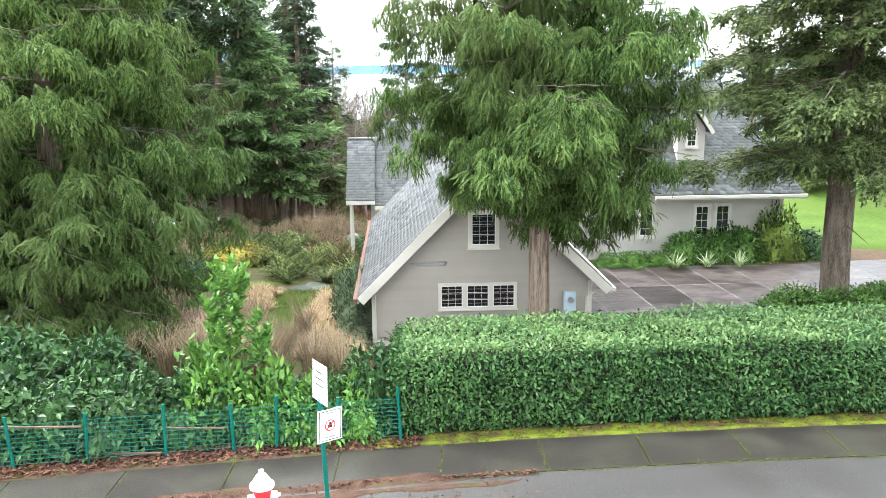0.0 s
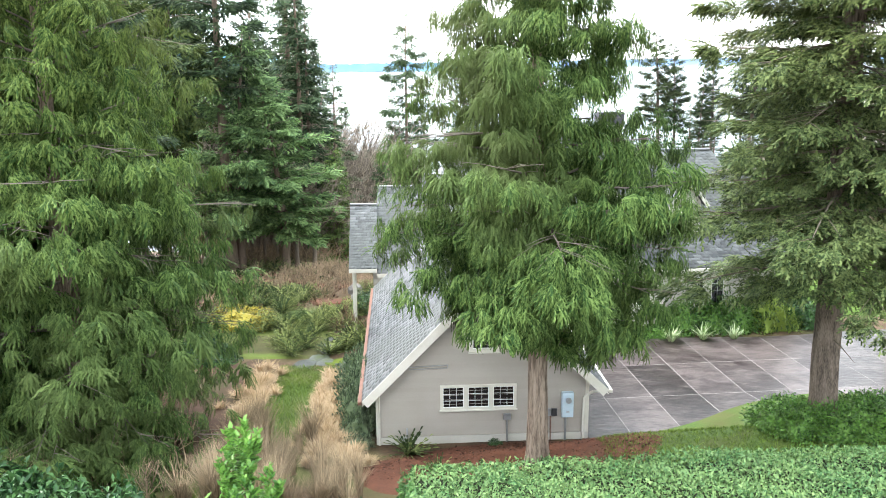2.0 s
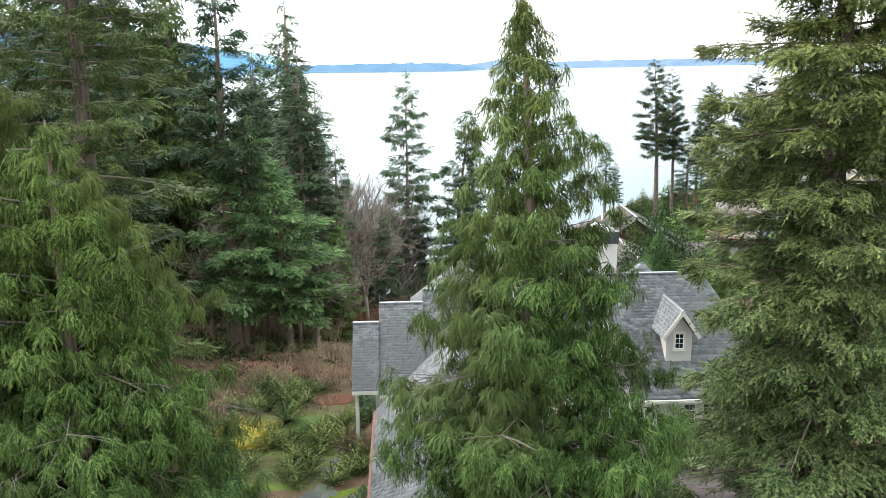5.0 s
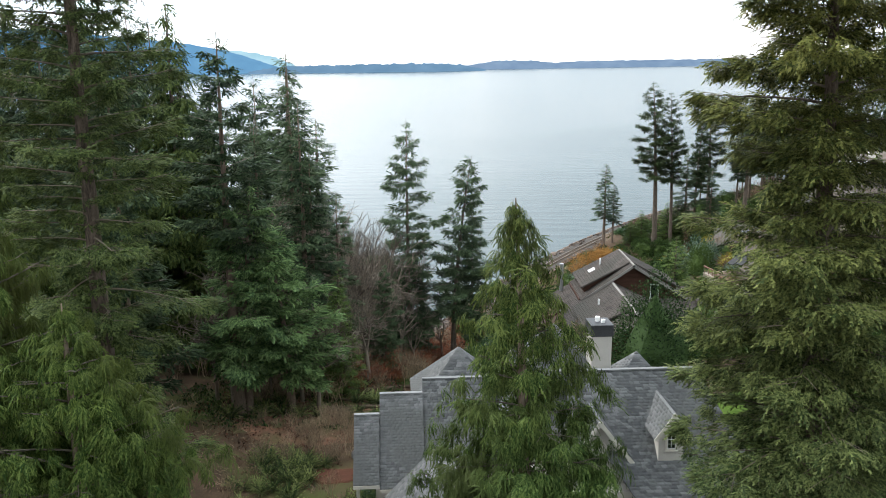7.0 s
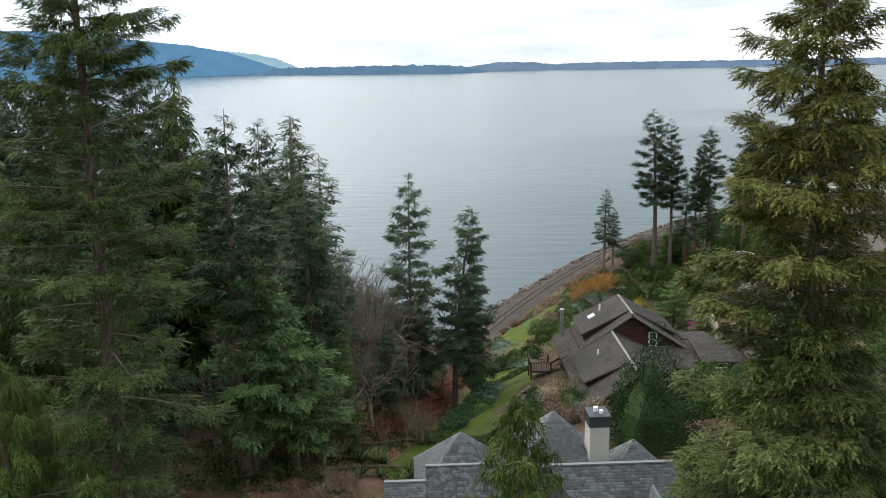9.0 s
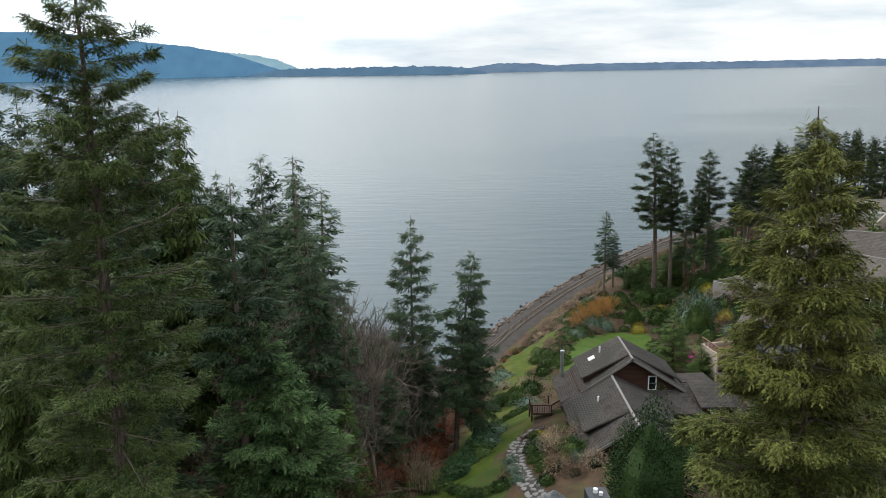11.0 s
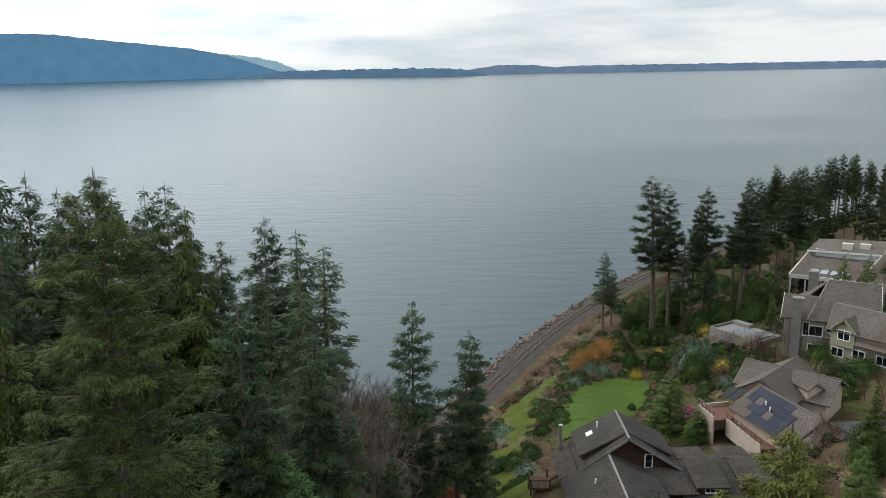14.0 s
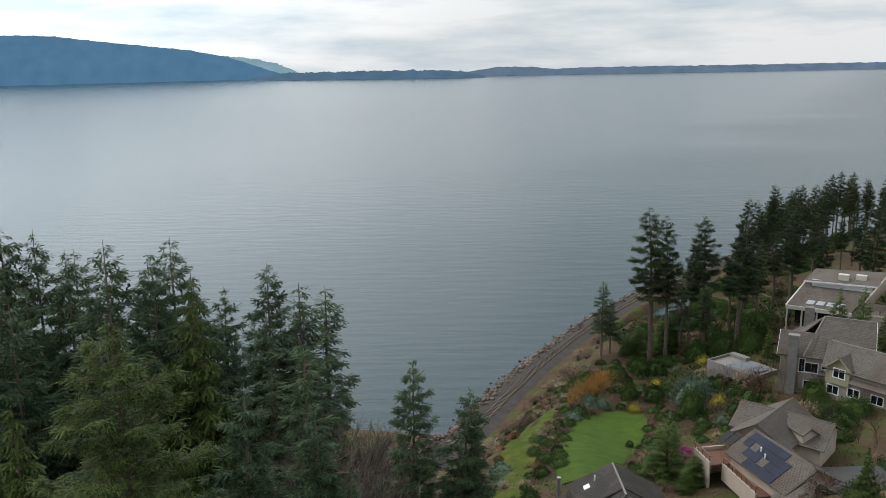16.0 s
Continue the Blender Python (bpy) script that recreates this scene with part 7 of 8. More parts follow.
    shrub((S_rust, S_tan, S_brown, S_rust)[k_ % 4], x_, y_, rng_s.uniform(1.1, 2.2), rng_s.uniform(1.0, 2.4), group="rusty hedge at the wood's edge")
for x_, y_, h_ in ((26.2, 153.0, 4.6), (27.6, 155.0, 5.2), (28.8, 156.5, 5.4), (30.2, 158.4, 5.4), (31.6, 160.0, 5.6), (33.0, 161.8, 5.6), (34.4, 163.6, 5.2), (29.8, 154.8, 4.4), (32.8, 158.8, 4.8), (24.8, 151.5, 3.6)):
    plant(B_willow, x_, y_, height=h_, sx=1.25, group="orange willows above the railway")
for k_ in range(26):
    x_, y_ = rail_point(rng_s.uniform(-6, 34), rng_s.uniform(10, 17))
    shrub(S_brown if k_ % 3 else S_tan, x_, y_, rng_s.uniform(1.2, 2.2), rng_s.uniform(1.0, 1.9), group="shrubs of the seaward bank")
for x_, y_, h_ in ((48.4, 135.7, 4.4), (52.5, 131, 3.5), (57, 130, 5), (61, 121, 6), (66, 116, 6), (55.5, 138.5, 6), (64, 112, 5), (72, 170.4, 10), (74, 166, 8), (72, 118, 7), (62.5, 114.5, 5.5), (90, 158, 6), (92, 164, 8), (70, 108, 7), (30, 78, 4), (28, 74, 5), (57.5, 141.5, 6.0), (59.2, 139.0, 5.0)):
    plant(B_maple, x_, y_, height=h_, group="bare ornamental trees")
for t_, x_, y_, r_, h_ in ((S_tan, 53.2, 153.5, 2.2, 3.2), (S_brown, 55.4, 149.5, 2.2, 3.4), (S_tan, 57.2, 146.6, 2.0, 3.6), (S_brown, 58.8, 144.6, 2.0, 3.8), (S_green, 55.8, 146.2, 1.6, 1.8), (S_tan, 54, 157, 2.0, 2.2), (S_big, 64, 128, 2.6, 2.6), (S_tan, 60, 127, 2.4, 3.0), (S_brown, 57, 125.5, 2.2, 2.6), (S_big, 68, 126, 3, 3)):
    shrub(t_, x_, y_, r_, h_, group="shrubs below the large house")
for x_, y_, h_ in ((61.6, 139.8, 9.5), (62.8, 139.2, 10), (64.0, 138.7, 9.0), (60.6, 141.2, 8.5), (66.5, 137.4, 7.5), (70, 134.5, 6.5)):
    plant(B_multi, x_, y_, height=h_, sx=0.6, group="bare trees against the large house", label="leafless brown tree against the house wall")
shrub(S_laurel, 24.5, 67, 5.0, 5.2, label="large dark green rhododendron beside the brown house")
shrub(S_laurel, 29.5, 64.5, 4.4, 5.5, label="large dark green rhododendron beside the brown house")
shrub(S_round, 16.4, 60.2, 3.7, 3.7)
for x_, y_, r_, h_, t_ in ((5.6, 86.5, 2.2, 1.2, S_grey), (4.8, 82.5, 2.0, 1.1, S_grey), (3.6, 79, 1.9, 1.3, S_green), (11.4, 78, 1.4, 1.4, S_tan), (13.5, 76, 1.6, 1.8, S_tan), (12, 73, 1.6, 1.5, S_green), (10.5, 70, 1.5, 1.2, S_brown), (14.5, 80, 1.0, 1.2, S_green)):
    shrub(t_, x_, y_, r_, h_)
for f_ in np.linspace(0, 1, 16):
    x_, y_ = 7.4 + 3.6 * f_ + 0.9 * math.sin(f_ * 3.0), 92 + 6.5 * f_ - 1.5 * math.sin(f_ * 3.0)
    shrub(S_green, x_, y_, 0.55, 0.5, group="low clipped edging")
for f_ in np.linspace(0, 1, 14):
    shrub(S_green, -3.5 + 8.5 * f_, 71.5 + 1.8 * math.sin(f_ * 6) - 3.0 * f_, 0.9, 0.7, group="low clipped edging")

# beds along the sloping lawn
rng_b = np.random.default_rng(77)
for k_ in range(46):
    y_ = rng_b.uniform(98, 150)
    side_ = 1 if k_ % 3 else -1
    x_ = float(np.interp(y_, [98, 108, 118, 130, 142, 152], [6.5, 8.5, 10.5, 13, 17, 21])) + side_ * rng_b.uniform(2.2, 4.6)
    t_ = (S_rust, S_green, S_brown, S_ball, S_tan, S_green)[k_ % 6]
    r_ = rng_b.uniform(0.6, 1.2)
    shrub(t_, x_, y_, r_, r_ * rng_b.uniform(0.7, 1.1), group="shrubs in the lawn beds")
for x_, y_, r_ in ((38.5, 121.0, 1.2), (37.6, 122.4, 0.9)):
    shrub(S_heather, x_, y_, r_, r_ * 0.9)
for x_, y_, tp_, sx_ in ((78.6, 155.6, 5.8, 1.1), (82.0, 153.0, 6.6, 1.0)):
    plant(T_young, x_, y_, top=tp_, sx=sx_, label="slim dark young conifer between the houses")

# shrubs by the drive and house
for t_, x_, y_, r_, h_, l_ in ((S_ring, 7.4, 35.2, 0.8, 0.55, "low bright green ground cover"), (S_ring, 8.5, 35.2, 0.9, 0.6, "low bright green ground cover"), (S_ring, 9.6, 35.3, 0.8, 0.55, "low bright green ground cover"),
                               (S_wall, 10.9, 35.9, 1.0, 1.35, "rounded bright green shrub"), (S_wall, 12.3, 36.2, 1.0, 1.4, "rounded bright green shrub"), (S_wall, 13.6, 36.3, 1.05, 1.5, "rounded green shrub"),
                               (S_tips, 15.1, 36.3, 1.05, 2.35, "tall green shrub with yellow-green tips"), (S_tips, 16.0, 36.2, 0.6, 0.7, "small yellow-green shrub"), (S_laurel, 16.9, 36.9, 1.1, 1.2, "rounded dark green shrub")):
    shrub(t_, x_, y_, r_, h_, label=l_ + " along the house wall", group="shrubs at the house wall")
for a_ in np.linspace(0, 2 * math.pi, 11)[:-1]:
    shrub(S_ring, 11.4 + 1.5 * math.cos(a_), 22.2 + 0.9 * math.sin(a_), 0.95, 0.85, label="low glossy green shrub round the fir", group="shrubs round the fir")
for x_, y_ in ((14.2, 22.4), (15.6, 22.8), (17, 23), (18.5, 23.3)):
    shrub(S_ring, x_, y_, 1.0, 0.8, group="shrubs round the fir")
for x_, y_, r_, h_ in ((-2.9, 26.0, 0.75, 1.5), (-3.0, 27.6, 0.8, 1.7), (-3.1, 29.2, 0.8, 1.5), (-3.3, 31.0, 0.7, 1.2), (-2.9, 25.0, 0.55, 0.9), (-2.75, 24.1, 0.45, 0.55)):
    shrub(S_rhodo, x_, y_, r_, h_, label="dense grey-green shrub along the garage wall", group="shrubs at the garage")
shrub(S_laurel, 1.6, 24.0, 0.25, 0.3, label="small clipped shrub at the wall")

FERN = tuft("sword_fern", 40, 80, 1.2, "fern", 0.85, 1.0, fringe(5, 0.075, 0.5, 0.07), label="arching green sword fern", category="fern")
FLAX = tuft("strap_leaf_plant", 41, 60, 0.8, "agapanthus", 0.9, 0.9, BLADE, label="pale striped strap-leaved plant", category="plant", wide=1.3)
STRAW = tuft("straw_grass_clump", 42, 220, 0.75, "straw", 0.8, 1.0, BLADE, label="dry straw-coloured ornamental grass", category="grass", wide=0.7)
BARE = tuft("dry_stem_clump", 43, 150, 1.7, "dry_stem", 1.5, 0.42, BLADE, label="clump of thin dry stems", category="grass", wide=0.16)
for t_ in (FERN, FLAX, STRAW, BARE):
    t_["h0"] = 1.0


def clump(t, x, y, k, label="", group="", sz=1.0):
    m = pose(x, y, gz(x, y) - 0.02, 0, 0, (x * 71 + y * 29) % 360) @ Matrix.Diagonal((k, k, k * sz, 1))
    if t.name not in used:
        used.add(t.name)
        ob = t
    else:
        ob = t.copy()
        scene.collection.objects.link(ob)
    ob.matrix_basis = m
    if group:
        ob["group"] = group
    return ob


rng_p = np.random.default_rng(9)
fern_at = [(-6.7, 34.4), (-7.1, 35.3), (-6.3, 35.6), (-7.6, 36.1), (-6.6, 36.7), (-7.3, 37.4), (-6.2, 37.9), (-4.5, 35.4), (-3.7, 35.6), (-4.2, 36.4), (-3.6, 37.4), (-5.1, 34.6),
           (-9.6, 34.8), (-10.4, 35.6), (-9.3, 36.4), (-8.9, 38.6), (-9.6, 39.3), (-8.3, 39.2), (-9.0, 40.3), (-8.6, 42.0)]
fern_at += [(-7.6 + 4.4 * f + rng_p.normal(0, 0.25), 38.6 + 5.6 * f + rng_p.normal(0, 0.35)) for f in np.linspace(0, 1, 16)]
fern_at += [(-5.0 + rng_p.normal(0, 0.7), 39.6 + rng_p.normal(0, 1.0)) for k in range(8)]
fern_at += [(rng_p.uniform(-12.5, -7.6), rng_p.uniform(43.5, 51)) for k in range(42)]
fern_at += [(rng_p.uniform(-13, -9.5), rng_p.uniform(35, 43)) for k in range(10)] + [(rng_p.uniform(-5.2, -3.4), rng_p.uniform(44, 52)) for k in range(10)]
for x_, y_ in fern_at:
    clump(FERN, x_, y_, rng_p.uniform(0.6, 0.95), group="sword ferns in the garden")
shrub(S_brown, -4.6, 38.0, 0.8, 1.2, label="reddish brown twiggy shrub among ferns", group="")
for x_, y_, r_, h_ in ((-9.8, 33.4, 0.9, 0.8), (-10.8, 34.2, 1.0, 0.9), (-4.3, 43.2, 0.8, 0.7), (-4.1, 44.6, 0.9, 0.8), (-4.2, 46.2, 0.9, 0.8)):
    shrub(S_laurel, x_, y_, r_, h_, label="low green shrub in the fern garden", group="low shrubs among the ferns")
for k_ in range(60):
    x_, y_ = rng_p.uniform(-18, -1), rng_p.uniform(58, 78)
    clump(FERN, x_, y_, rng_p.uniform(0.7, 1.3), group="sword ferns in the wood")
for x_, y_ in ((10.1, 34.4), (11.55, 34.6), (12.95, 34.65)):
    clump(FLAX, x_, y_, 1.05, group="strap-leaf plants along the drive")
for k_ in range(130):
    y_ = rng_p.uniform(21.8, 31.5)
    clump(STRAW, -4.05 + rng_p.normal(0, 0.34 + 0.05 * max(0, 26 - y_)) + 0.17 * max(0, 26.5 - y_), y_, rng_p.uniform(0.5, 0.85), group="straw-coloured grass edging")
for k_ in range(34):
    y_ = rng_p.uniform(26.0, 32.0)
    clump(STRAW, -7.2 + rng_p.normal(0, 0.3) - 0.05 * (y_ - 31), y_, rng_p.uniform(0.55, 0.9), group="straw-coloured grass edging")
for k_ in range(52):
    clump(BARE, rng_p.uniform(-6.4, -4.0), rng_p.uniform(17, 24.5), rng_p.uniform(0.6, 1.05), group="dry stems behind the hedge")
for k_ in range(26):
    clump(BARE, rng_p.uniform(-4.8, -2.2), rng_p.uniform(17.2, 21.5), rng_p.uniform(0.55, 0.85), group="dry stems behind the hedge")
for k_ in range(26):
    plant(B_shrub, rng_p.uniform(-14.5, -5), rng_p.uniform(49, 60), height=rng_p.uniform(1.2, 2.3), group="leafless garden shrubs")
for x_, y_, h_ in ((-9.0, 20, 2.8), (-8.0, 22, 3.0), (-7.4, 18.5, 2.2), (-10.2, 18.5, 2.6), (-8.8, 25, 2.6)):
    plant(B_shrub, x_, y_, height=h_, group="leafless shrubs behind the fence")
for x_, y_, h_ in ((-6.0, 51, 3.2), (-7.2, 50, 2.6), (-5.0, 52.5, 2.8), (-8.4, 52, 2.6), (-4.6, 49.5, 2.2), (-10, 49, 2.2), (-11.5, 46, 2.0), (-12.5, 43.5, 2.0), (-11.8, 48.5, 2.4), (-9.4, 54, 3.0)):
    plant(B_shrub, x_, y_, height=h_, group="leafless garden shrubs")
for x_, y_, h_ in ((-6.7, 43.6, 2.3),):
    plant(B_ornament, x_, y_, height=h_, group="bare ornamental trees")
clump(FERN, -1.1, 23.2, 0.75)
clump(FERN, -0.2, 21.5, 0.5)
clump(FERN, 1.5, 20.3, 0.6)
shrub(S_laurel, 2.9, 20.2, 0.45, 0.55, label="dark green shrub at the cedar's foot")


# ---- hedge, fence, street furniture ----
def leaf_mass(name, boxes, per_m2, size, material, seed, parent=None, outward=0.7):
    """Leaves over the faces of rounded blocks: (x0, x1, y0, y1, z0, z1)."""
    rng = np.random.default_rng(seed)
    P, D, U = [], [], []
    for f, n0, area in boxes:
        n = int(area * per_m2)
        p = f(rng, n)
        P.append(p)
        nn = np.broadcast_to(n0, (n, 3))
        D.append(nn * outward * 0.7 + rng.normal(0, 0.6, (n, 3)) + [0, 0, -0.12])
        U.append(nn + rng.normal(0, 0.4, (n, 3)) + [0, 0, 0.4])
    P, D, U = np.concatenate(P), np.concatenate(D), np.concatenate(U)
    v, t = scatter(LEAF, P, D, U, size * rng.uniform(0.6, 1.25, len(P)))
    return obj(name, tri_mesh(name, v, t), material, parent)


def hedge_front(x):
    return walk_back(x) + 0.42


H_TOP = 1.58
hedge = empty("hedge", label="clipped dense laurel hedge along the pavement", category="hedge")
hx0, hx1 = -0.75, 17.0


def bulge(x, z):
    return 0.07 * np.sin(x * 1.7) * np.sin(z * 3.1 + x) + 0.05 * np.sin(x * 4.3 + z * 5)


def f_front(rng, n):
    x, z = rng.uniform(hx0, hx1, n), rng.uniform(0.02, H_TOP - 0.02, n)
    y = hedge_front(x) + bulge(x, z) + rng.uniform(-0.05, 0.16, n) + 0.12 * smooth(1.2, 1.6, z) + 0.1 * (1 - smooth(0, 0.4, z))
    return np.c_[x, y, z]


def f_top(rng, n):
    x, w = rng.uniform(hx0, hx1, n), rng.uniform(0.05, 2.25, n)
    return np.c_[x, hedge_front(x) + w, H_TOP + 0.05 * np.sin(x * 1.3) + 0.05 * np.sin(w * 4 + x * 2.1) + rng.uniform(-0.12, 0.06, n)]


def f_left(rng, n):
    z, w = rng.uniform(0.02, H_TOP, n), rng.uniform(0.0, 2.3, n)
    return np.c_[hx0 + rng.uniform(-0.2, 0.1, n), hedge_front(hx0) + w, z]


def f_back(rng, n):
    x, z = rng.uniform(hx0, hx1, n), rng.uniform(0.0, H_TOP, n)
    return np.c_[x, hedge_front(x) + 2.3 + rng.uniform(-0.1, 0.1, n), z]


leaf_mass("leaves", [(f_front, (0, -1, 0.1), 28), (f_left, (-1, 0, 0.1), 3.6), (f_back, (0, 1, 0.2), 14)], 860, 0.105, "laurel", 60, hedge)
leaf_mass("top_leaves", [(f_top, (0, 0, 1.0), 40)], 760, 0.094, "laurel_top", 61, hedge)["label"] = "top leaves painted lighter for the sky's sheen"
# core painted almost black to give the shade between the leaves
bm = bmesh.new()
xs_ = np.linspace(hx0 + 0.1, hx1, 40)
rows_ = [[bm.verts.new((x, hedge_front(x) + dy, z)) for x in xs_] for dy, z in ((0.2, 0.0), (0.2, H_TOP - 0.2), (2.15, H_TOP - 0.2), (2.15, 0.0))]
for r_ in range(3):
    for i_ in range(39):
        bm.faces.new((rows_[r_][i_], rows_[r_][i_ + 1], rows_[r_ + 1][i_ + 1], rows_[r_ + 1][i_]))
part("core", bm, "twig_shade", hedge, "twiggy inside of the hedge with gap shade painted in")

# loose laurels behind the fence
for x_, y_, r_, h_, t_ in ((-8.6, 14.0, 1.2, 1.25, S_laurel), (-7.2, 14.2, 1.1, 1.15, S_laurel), (-6.0, 14.3, 1.0, 1.2, S_laurel), (-4.9, 14.6, 0.9, 1.1, S_laurel), (-3.9, 14.8, 0.8, 1.0, S_laurel), (-10.4, 13.8, 1.4, 1.3, S_laurel), (-2.9, 14.8, 0.75, 0.95, S_laurel), (-1.3, 15.0, 0.85, 1.5, S_laurel), (-2.0, 14.8, 0.7, 1.0, S_laurel), (-11.6, 15.2, 1.4, 1.6, S_laurel), (-10.0, 15.4, 1.3, 1.7, S_laurel), (-8.5, 15.5, 1.2, 1.6, S_laurel), (-7.1, 15.6, 1.1, 1.5, S_laurel), (-9.3, 16.8, 1.2, 1.5, S_laurel), (-10.9, 17.0, 1.4, 1.7, S_laurel)):
    shrub(t_, x_, y_, r_, h_, label="loose laurel shrub behind the fence", group="laurels behind the fence")
S_new = bush("laurel_shrub", 38, 1300, 0.2, "laurel_new", label="bright young laurel shrub", lumps=0.2, hang=0.3)
S_new["h0"] = 1.0
for x_, y_, r_, h_ in ((-4.35, 14.9, 0.85, 1.5), (-3.2, 14.6, 0.75, 1.15), (-2.4, 14.5, 0.7, 0.95), (-1.6, 14.5, 0.6, 0.95)):
    shrub(S_new, x_, y_, r_, h_, label="bright green young laurel behind the fence", group="laurels behind the fence")

laurel_tree = empty("laurel_tree", -4.0, 15.1, -0.1, 0, "upright young laurel with bright green leaves", "small tree")
part("trunk", rod(bmesh.new(), (0, 0, 0), (0.05, 0, 2.6), 0.04, 0.015), "bark_dark", laurel_tree)
rng = np.random.default_rng(62)
P_, D_ = [], []
for k_ in range(64):
    # upright leafy shoots, longest at the top
    h_ = 1 if k_ == 0 else 0.9 if k_ == 1 else rng.random() ** 1.2
    a_ = rng.uniform(0, 6.283)
    r_ = float(np.interp(h_, [0, 0.3, 0.5, 0.7, 0.88, 1], [0.85, 0.8, 0.55, 0.36, 0.2, 0.03])) * math.sqrt(rng.uniform(0.25, 1.0))
    o_ = np.array([r_ * math.cos(a_), r_ * math.sin(a_), 0.25 + 2.55 * h_])
    dr_ = np.array([0.45 * math.cos(a_), 0.45 * math.sin(a_), 1.0]) * rng.uniform(0.35, 0.6)
    f_ = rng.random((42, 1))
    sp_ = rng.uniform(0, 6.283, 42)
    P_.append(o_ + dr_ * f_ + rng.normal(0, 0.025, (42, 3)))
    D_.append(np.c_[np.cos(sp_), np.sin(sp_), 0.1 + 1.3 * f_[:, 0]])
P_, D_ = np.concatenate(P_), np.concatenate(D_)
v, t = scatter(LEAF, P_, D_, rng.normal(0, 0.3, P_.shape) + [0, 0, 1], 0.17 * rng.uniform(0.6, 1.2, len(P_)))
obj("leaves", tri_mesh("leaves", v, t), "laurel_new", laurel_tree)["kind"] = "stuff"

fence = empty("wire_fence", label="low green wire fence on steel posts", category="fence")
post_x = [-8.6, -7.4, -6.15, -4.9, -3.78, -2.95, -1.85, -0.8]
for k_, x_ in enumerate(post_x):
    y_ = float(walk_back(x_)) + 0.34
    part("post", rod(bmesh.new(), (x_ + 0.05 * math.sin(k_ * 2.1), y_, -0.1), (x_ - 0.03 * math.sin(k_ * 1.3), y_, 0.98 + 0.08 * math.sin(k_ * 3)), 0.03, sides=6), "green_post", fence)
bm = bmesh.new()
for z_ in np.arange(0.12, 0.92, 0.08):
    for k_ in range(len(post_x) - 1):
        a_, b_ = post_x[k_], post_x[k_ + 1]
        rod(bm, (a_, float(walk_back(a_)) + 0.33, z_), (b_, float(walk_back(b_)) + 0.33, z_ - 0.01), 0.005, sides=3)
for x_ in np.arange(post_x[0], post_x[-1], 0.12):
    rod(bm, (x_, float(walk_back(x_)) + 0.33, 0.1), (x_, float(walk_back(x_)) + 0.33, 0.86), 0.004, sides=3)
part("wire_mesh", bm, "green_post", fence)
for a_, b_, z_ in ((-8.6, -6.15, 0.78), (-6.1, -4.95, 0.12), (-4.95, -3.85, 0.5)):
    part("batten", boxm(a_, b_, float(walk_back((a_ + b_) / 2)) + 0.35, float(walk_back((a_ + b_) / 2)) + 0.38, z_, z_ + 0.03), "log", fence, "bleached wooden batten")

sign = empty("street_sign", -1.74, 11.3, 0, 0, "two white notice plates on a green steel post", "street sign")
part("post", rod(bmesh.new(), (0.03, 0, -0.1), (-0.06, 0, 2.55), 0.035, sides=10), "green_post", sign)


def plate(z0, z1, w, turn, dx):
    m = pose(dx, -0.05, 0, 0, 3, turn)
    p = part("plate", boxm(-w / 2, w / 2, -0.004, 0.004, z0, z1, 0.0, m), "white", sign)
    bmb = bmesh.new()
    for a, b, c, d in ((-w / 2 + 0.02, w / 2 - 0.02, z1 - 0.03, z1 - 0.02), (-w / 2 + 0.02, w / 2 - 0.02, z0 + 0.02, z0 + 0.03), (-w / 2 + 0.02, -w / 2 + 0.03, z0 + 0.02, z1 - 0.02), (w / 2 - 0.03, w / 2 - 0.02, z0 + 0.02, z1 - 0.02)):
        box(bmb, a, b, -0.009, -0.005, c, d, 0.0, m)
    part("border", bmb, "black", p)
    return p, m


p1, m1 = plate(2.0, 2.6, 0.42, -52, -0.08)
for k_, w_ in enumerate((0.2, 0.26, 0.22)):
    part("lettering_bar", boxm(-w_ / 2, w_ / 2, -0.01, -0.005, 2.45 - k_ * 0.1, 2.47 - k_ * 0.1, 0.0, m1), "dark_metal", p1)
p2, m2 = plate(1.33, 1.83, 0.42, 40, 0.03)
bm = bmesh.new()
ring_o = [(0.09 * math.cos(a), 0.09 * math.sin(a)) for a in np.linspace(0, 6.283, 25)[:-1]]
vo = [bm.verts.new(m2 @ Vector((x, -0.01, 1.58 + z))) for x, z in ring_o]
vi = [bm.verts.new(m2 @ Vector((x * 0.82, -0.01, 1.58 + z * 0.82))) for x, z in ring_o]
for i_ in range(24):
    bm.faces.new((vo[i_], vo[(i_ + 1) % 24], vi[(i_ + 1) % 24], vi[i_]))
box(bm, -0.008, 0.008, -0.013, -0.009, -0.082, 0.082, 0.0, m2 @ pose(0, 0, 1.58, 0, 45, 0))
part("ring_symbol", bm, "red", p2, "red prohibition ring")
part("symbol", box(box(bmesh.new(), -0.035, 0.035, -0.0098, -0.006, 1.545, 1.59, 0.0, m2), -0.014, 0.02, -0.0098, -0.006, 1.59, 1.63, 0.0, m2), "black", p2)
for z_, w_ in ((1.76, 0.14), (1.39, 0.18)):
    part("lettering_bar", boxm(-w_ / 2, w_ / 2, -0.01, -0.005, z_, z_ + 0.022, 0.0, m2), "metal", p2)

hyd = empty("fire_hydrant", -2.7, 11.3, 0, 20, "red fire hydrant with white bonnet and caps", "fire hydrant")
part("barrel", rod(rod(bmesh.new(), (0, 0, -0.1), (0, 0, 0.61), 0.13, 0.13, 20), (0, 0, 0.0), (0, 0, 0.05), 0.19, 0.19, 20), "red", hyd)
bm = bmesh.new()
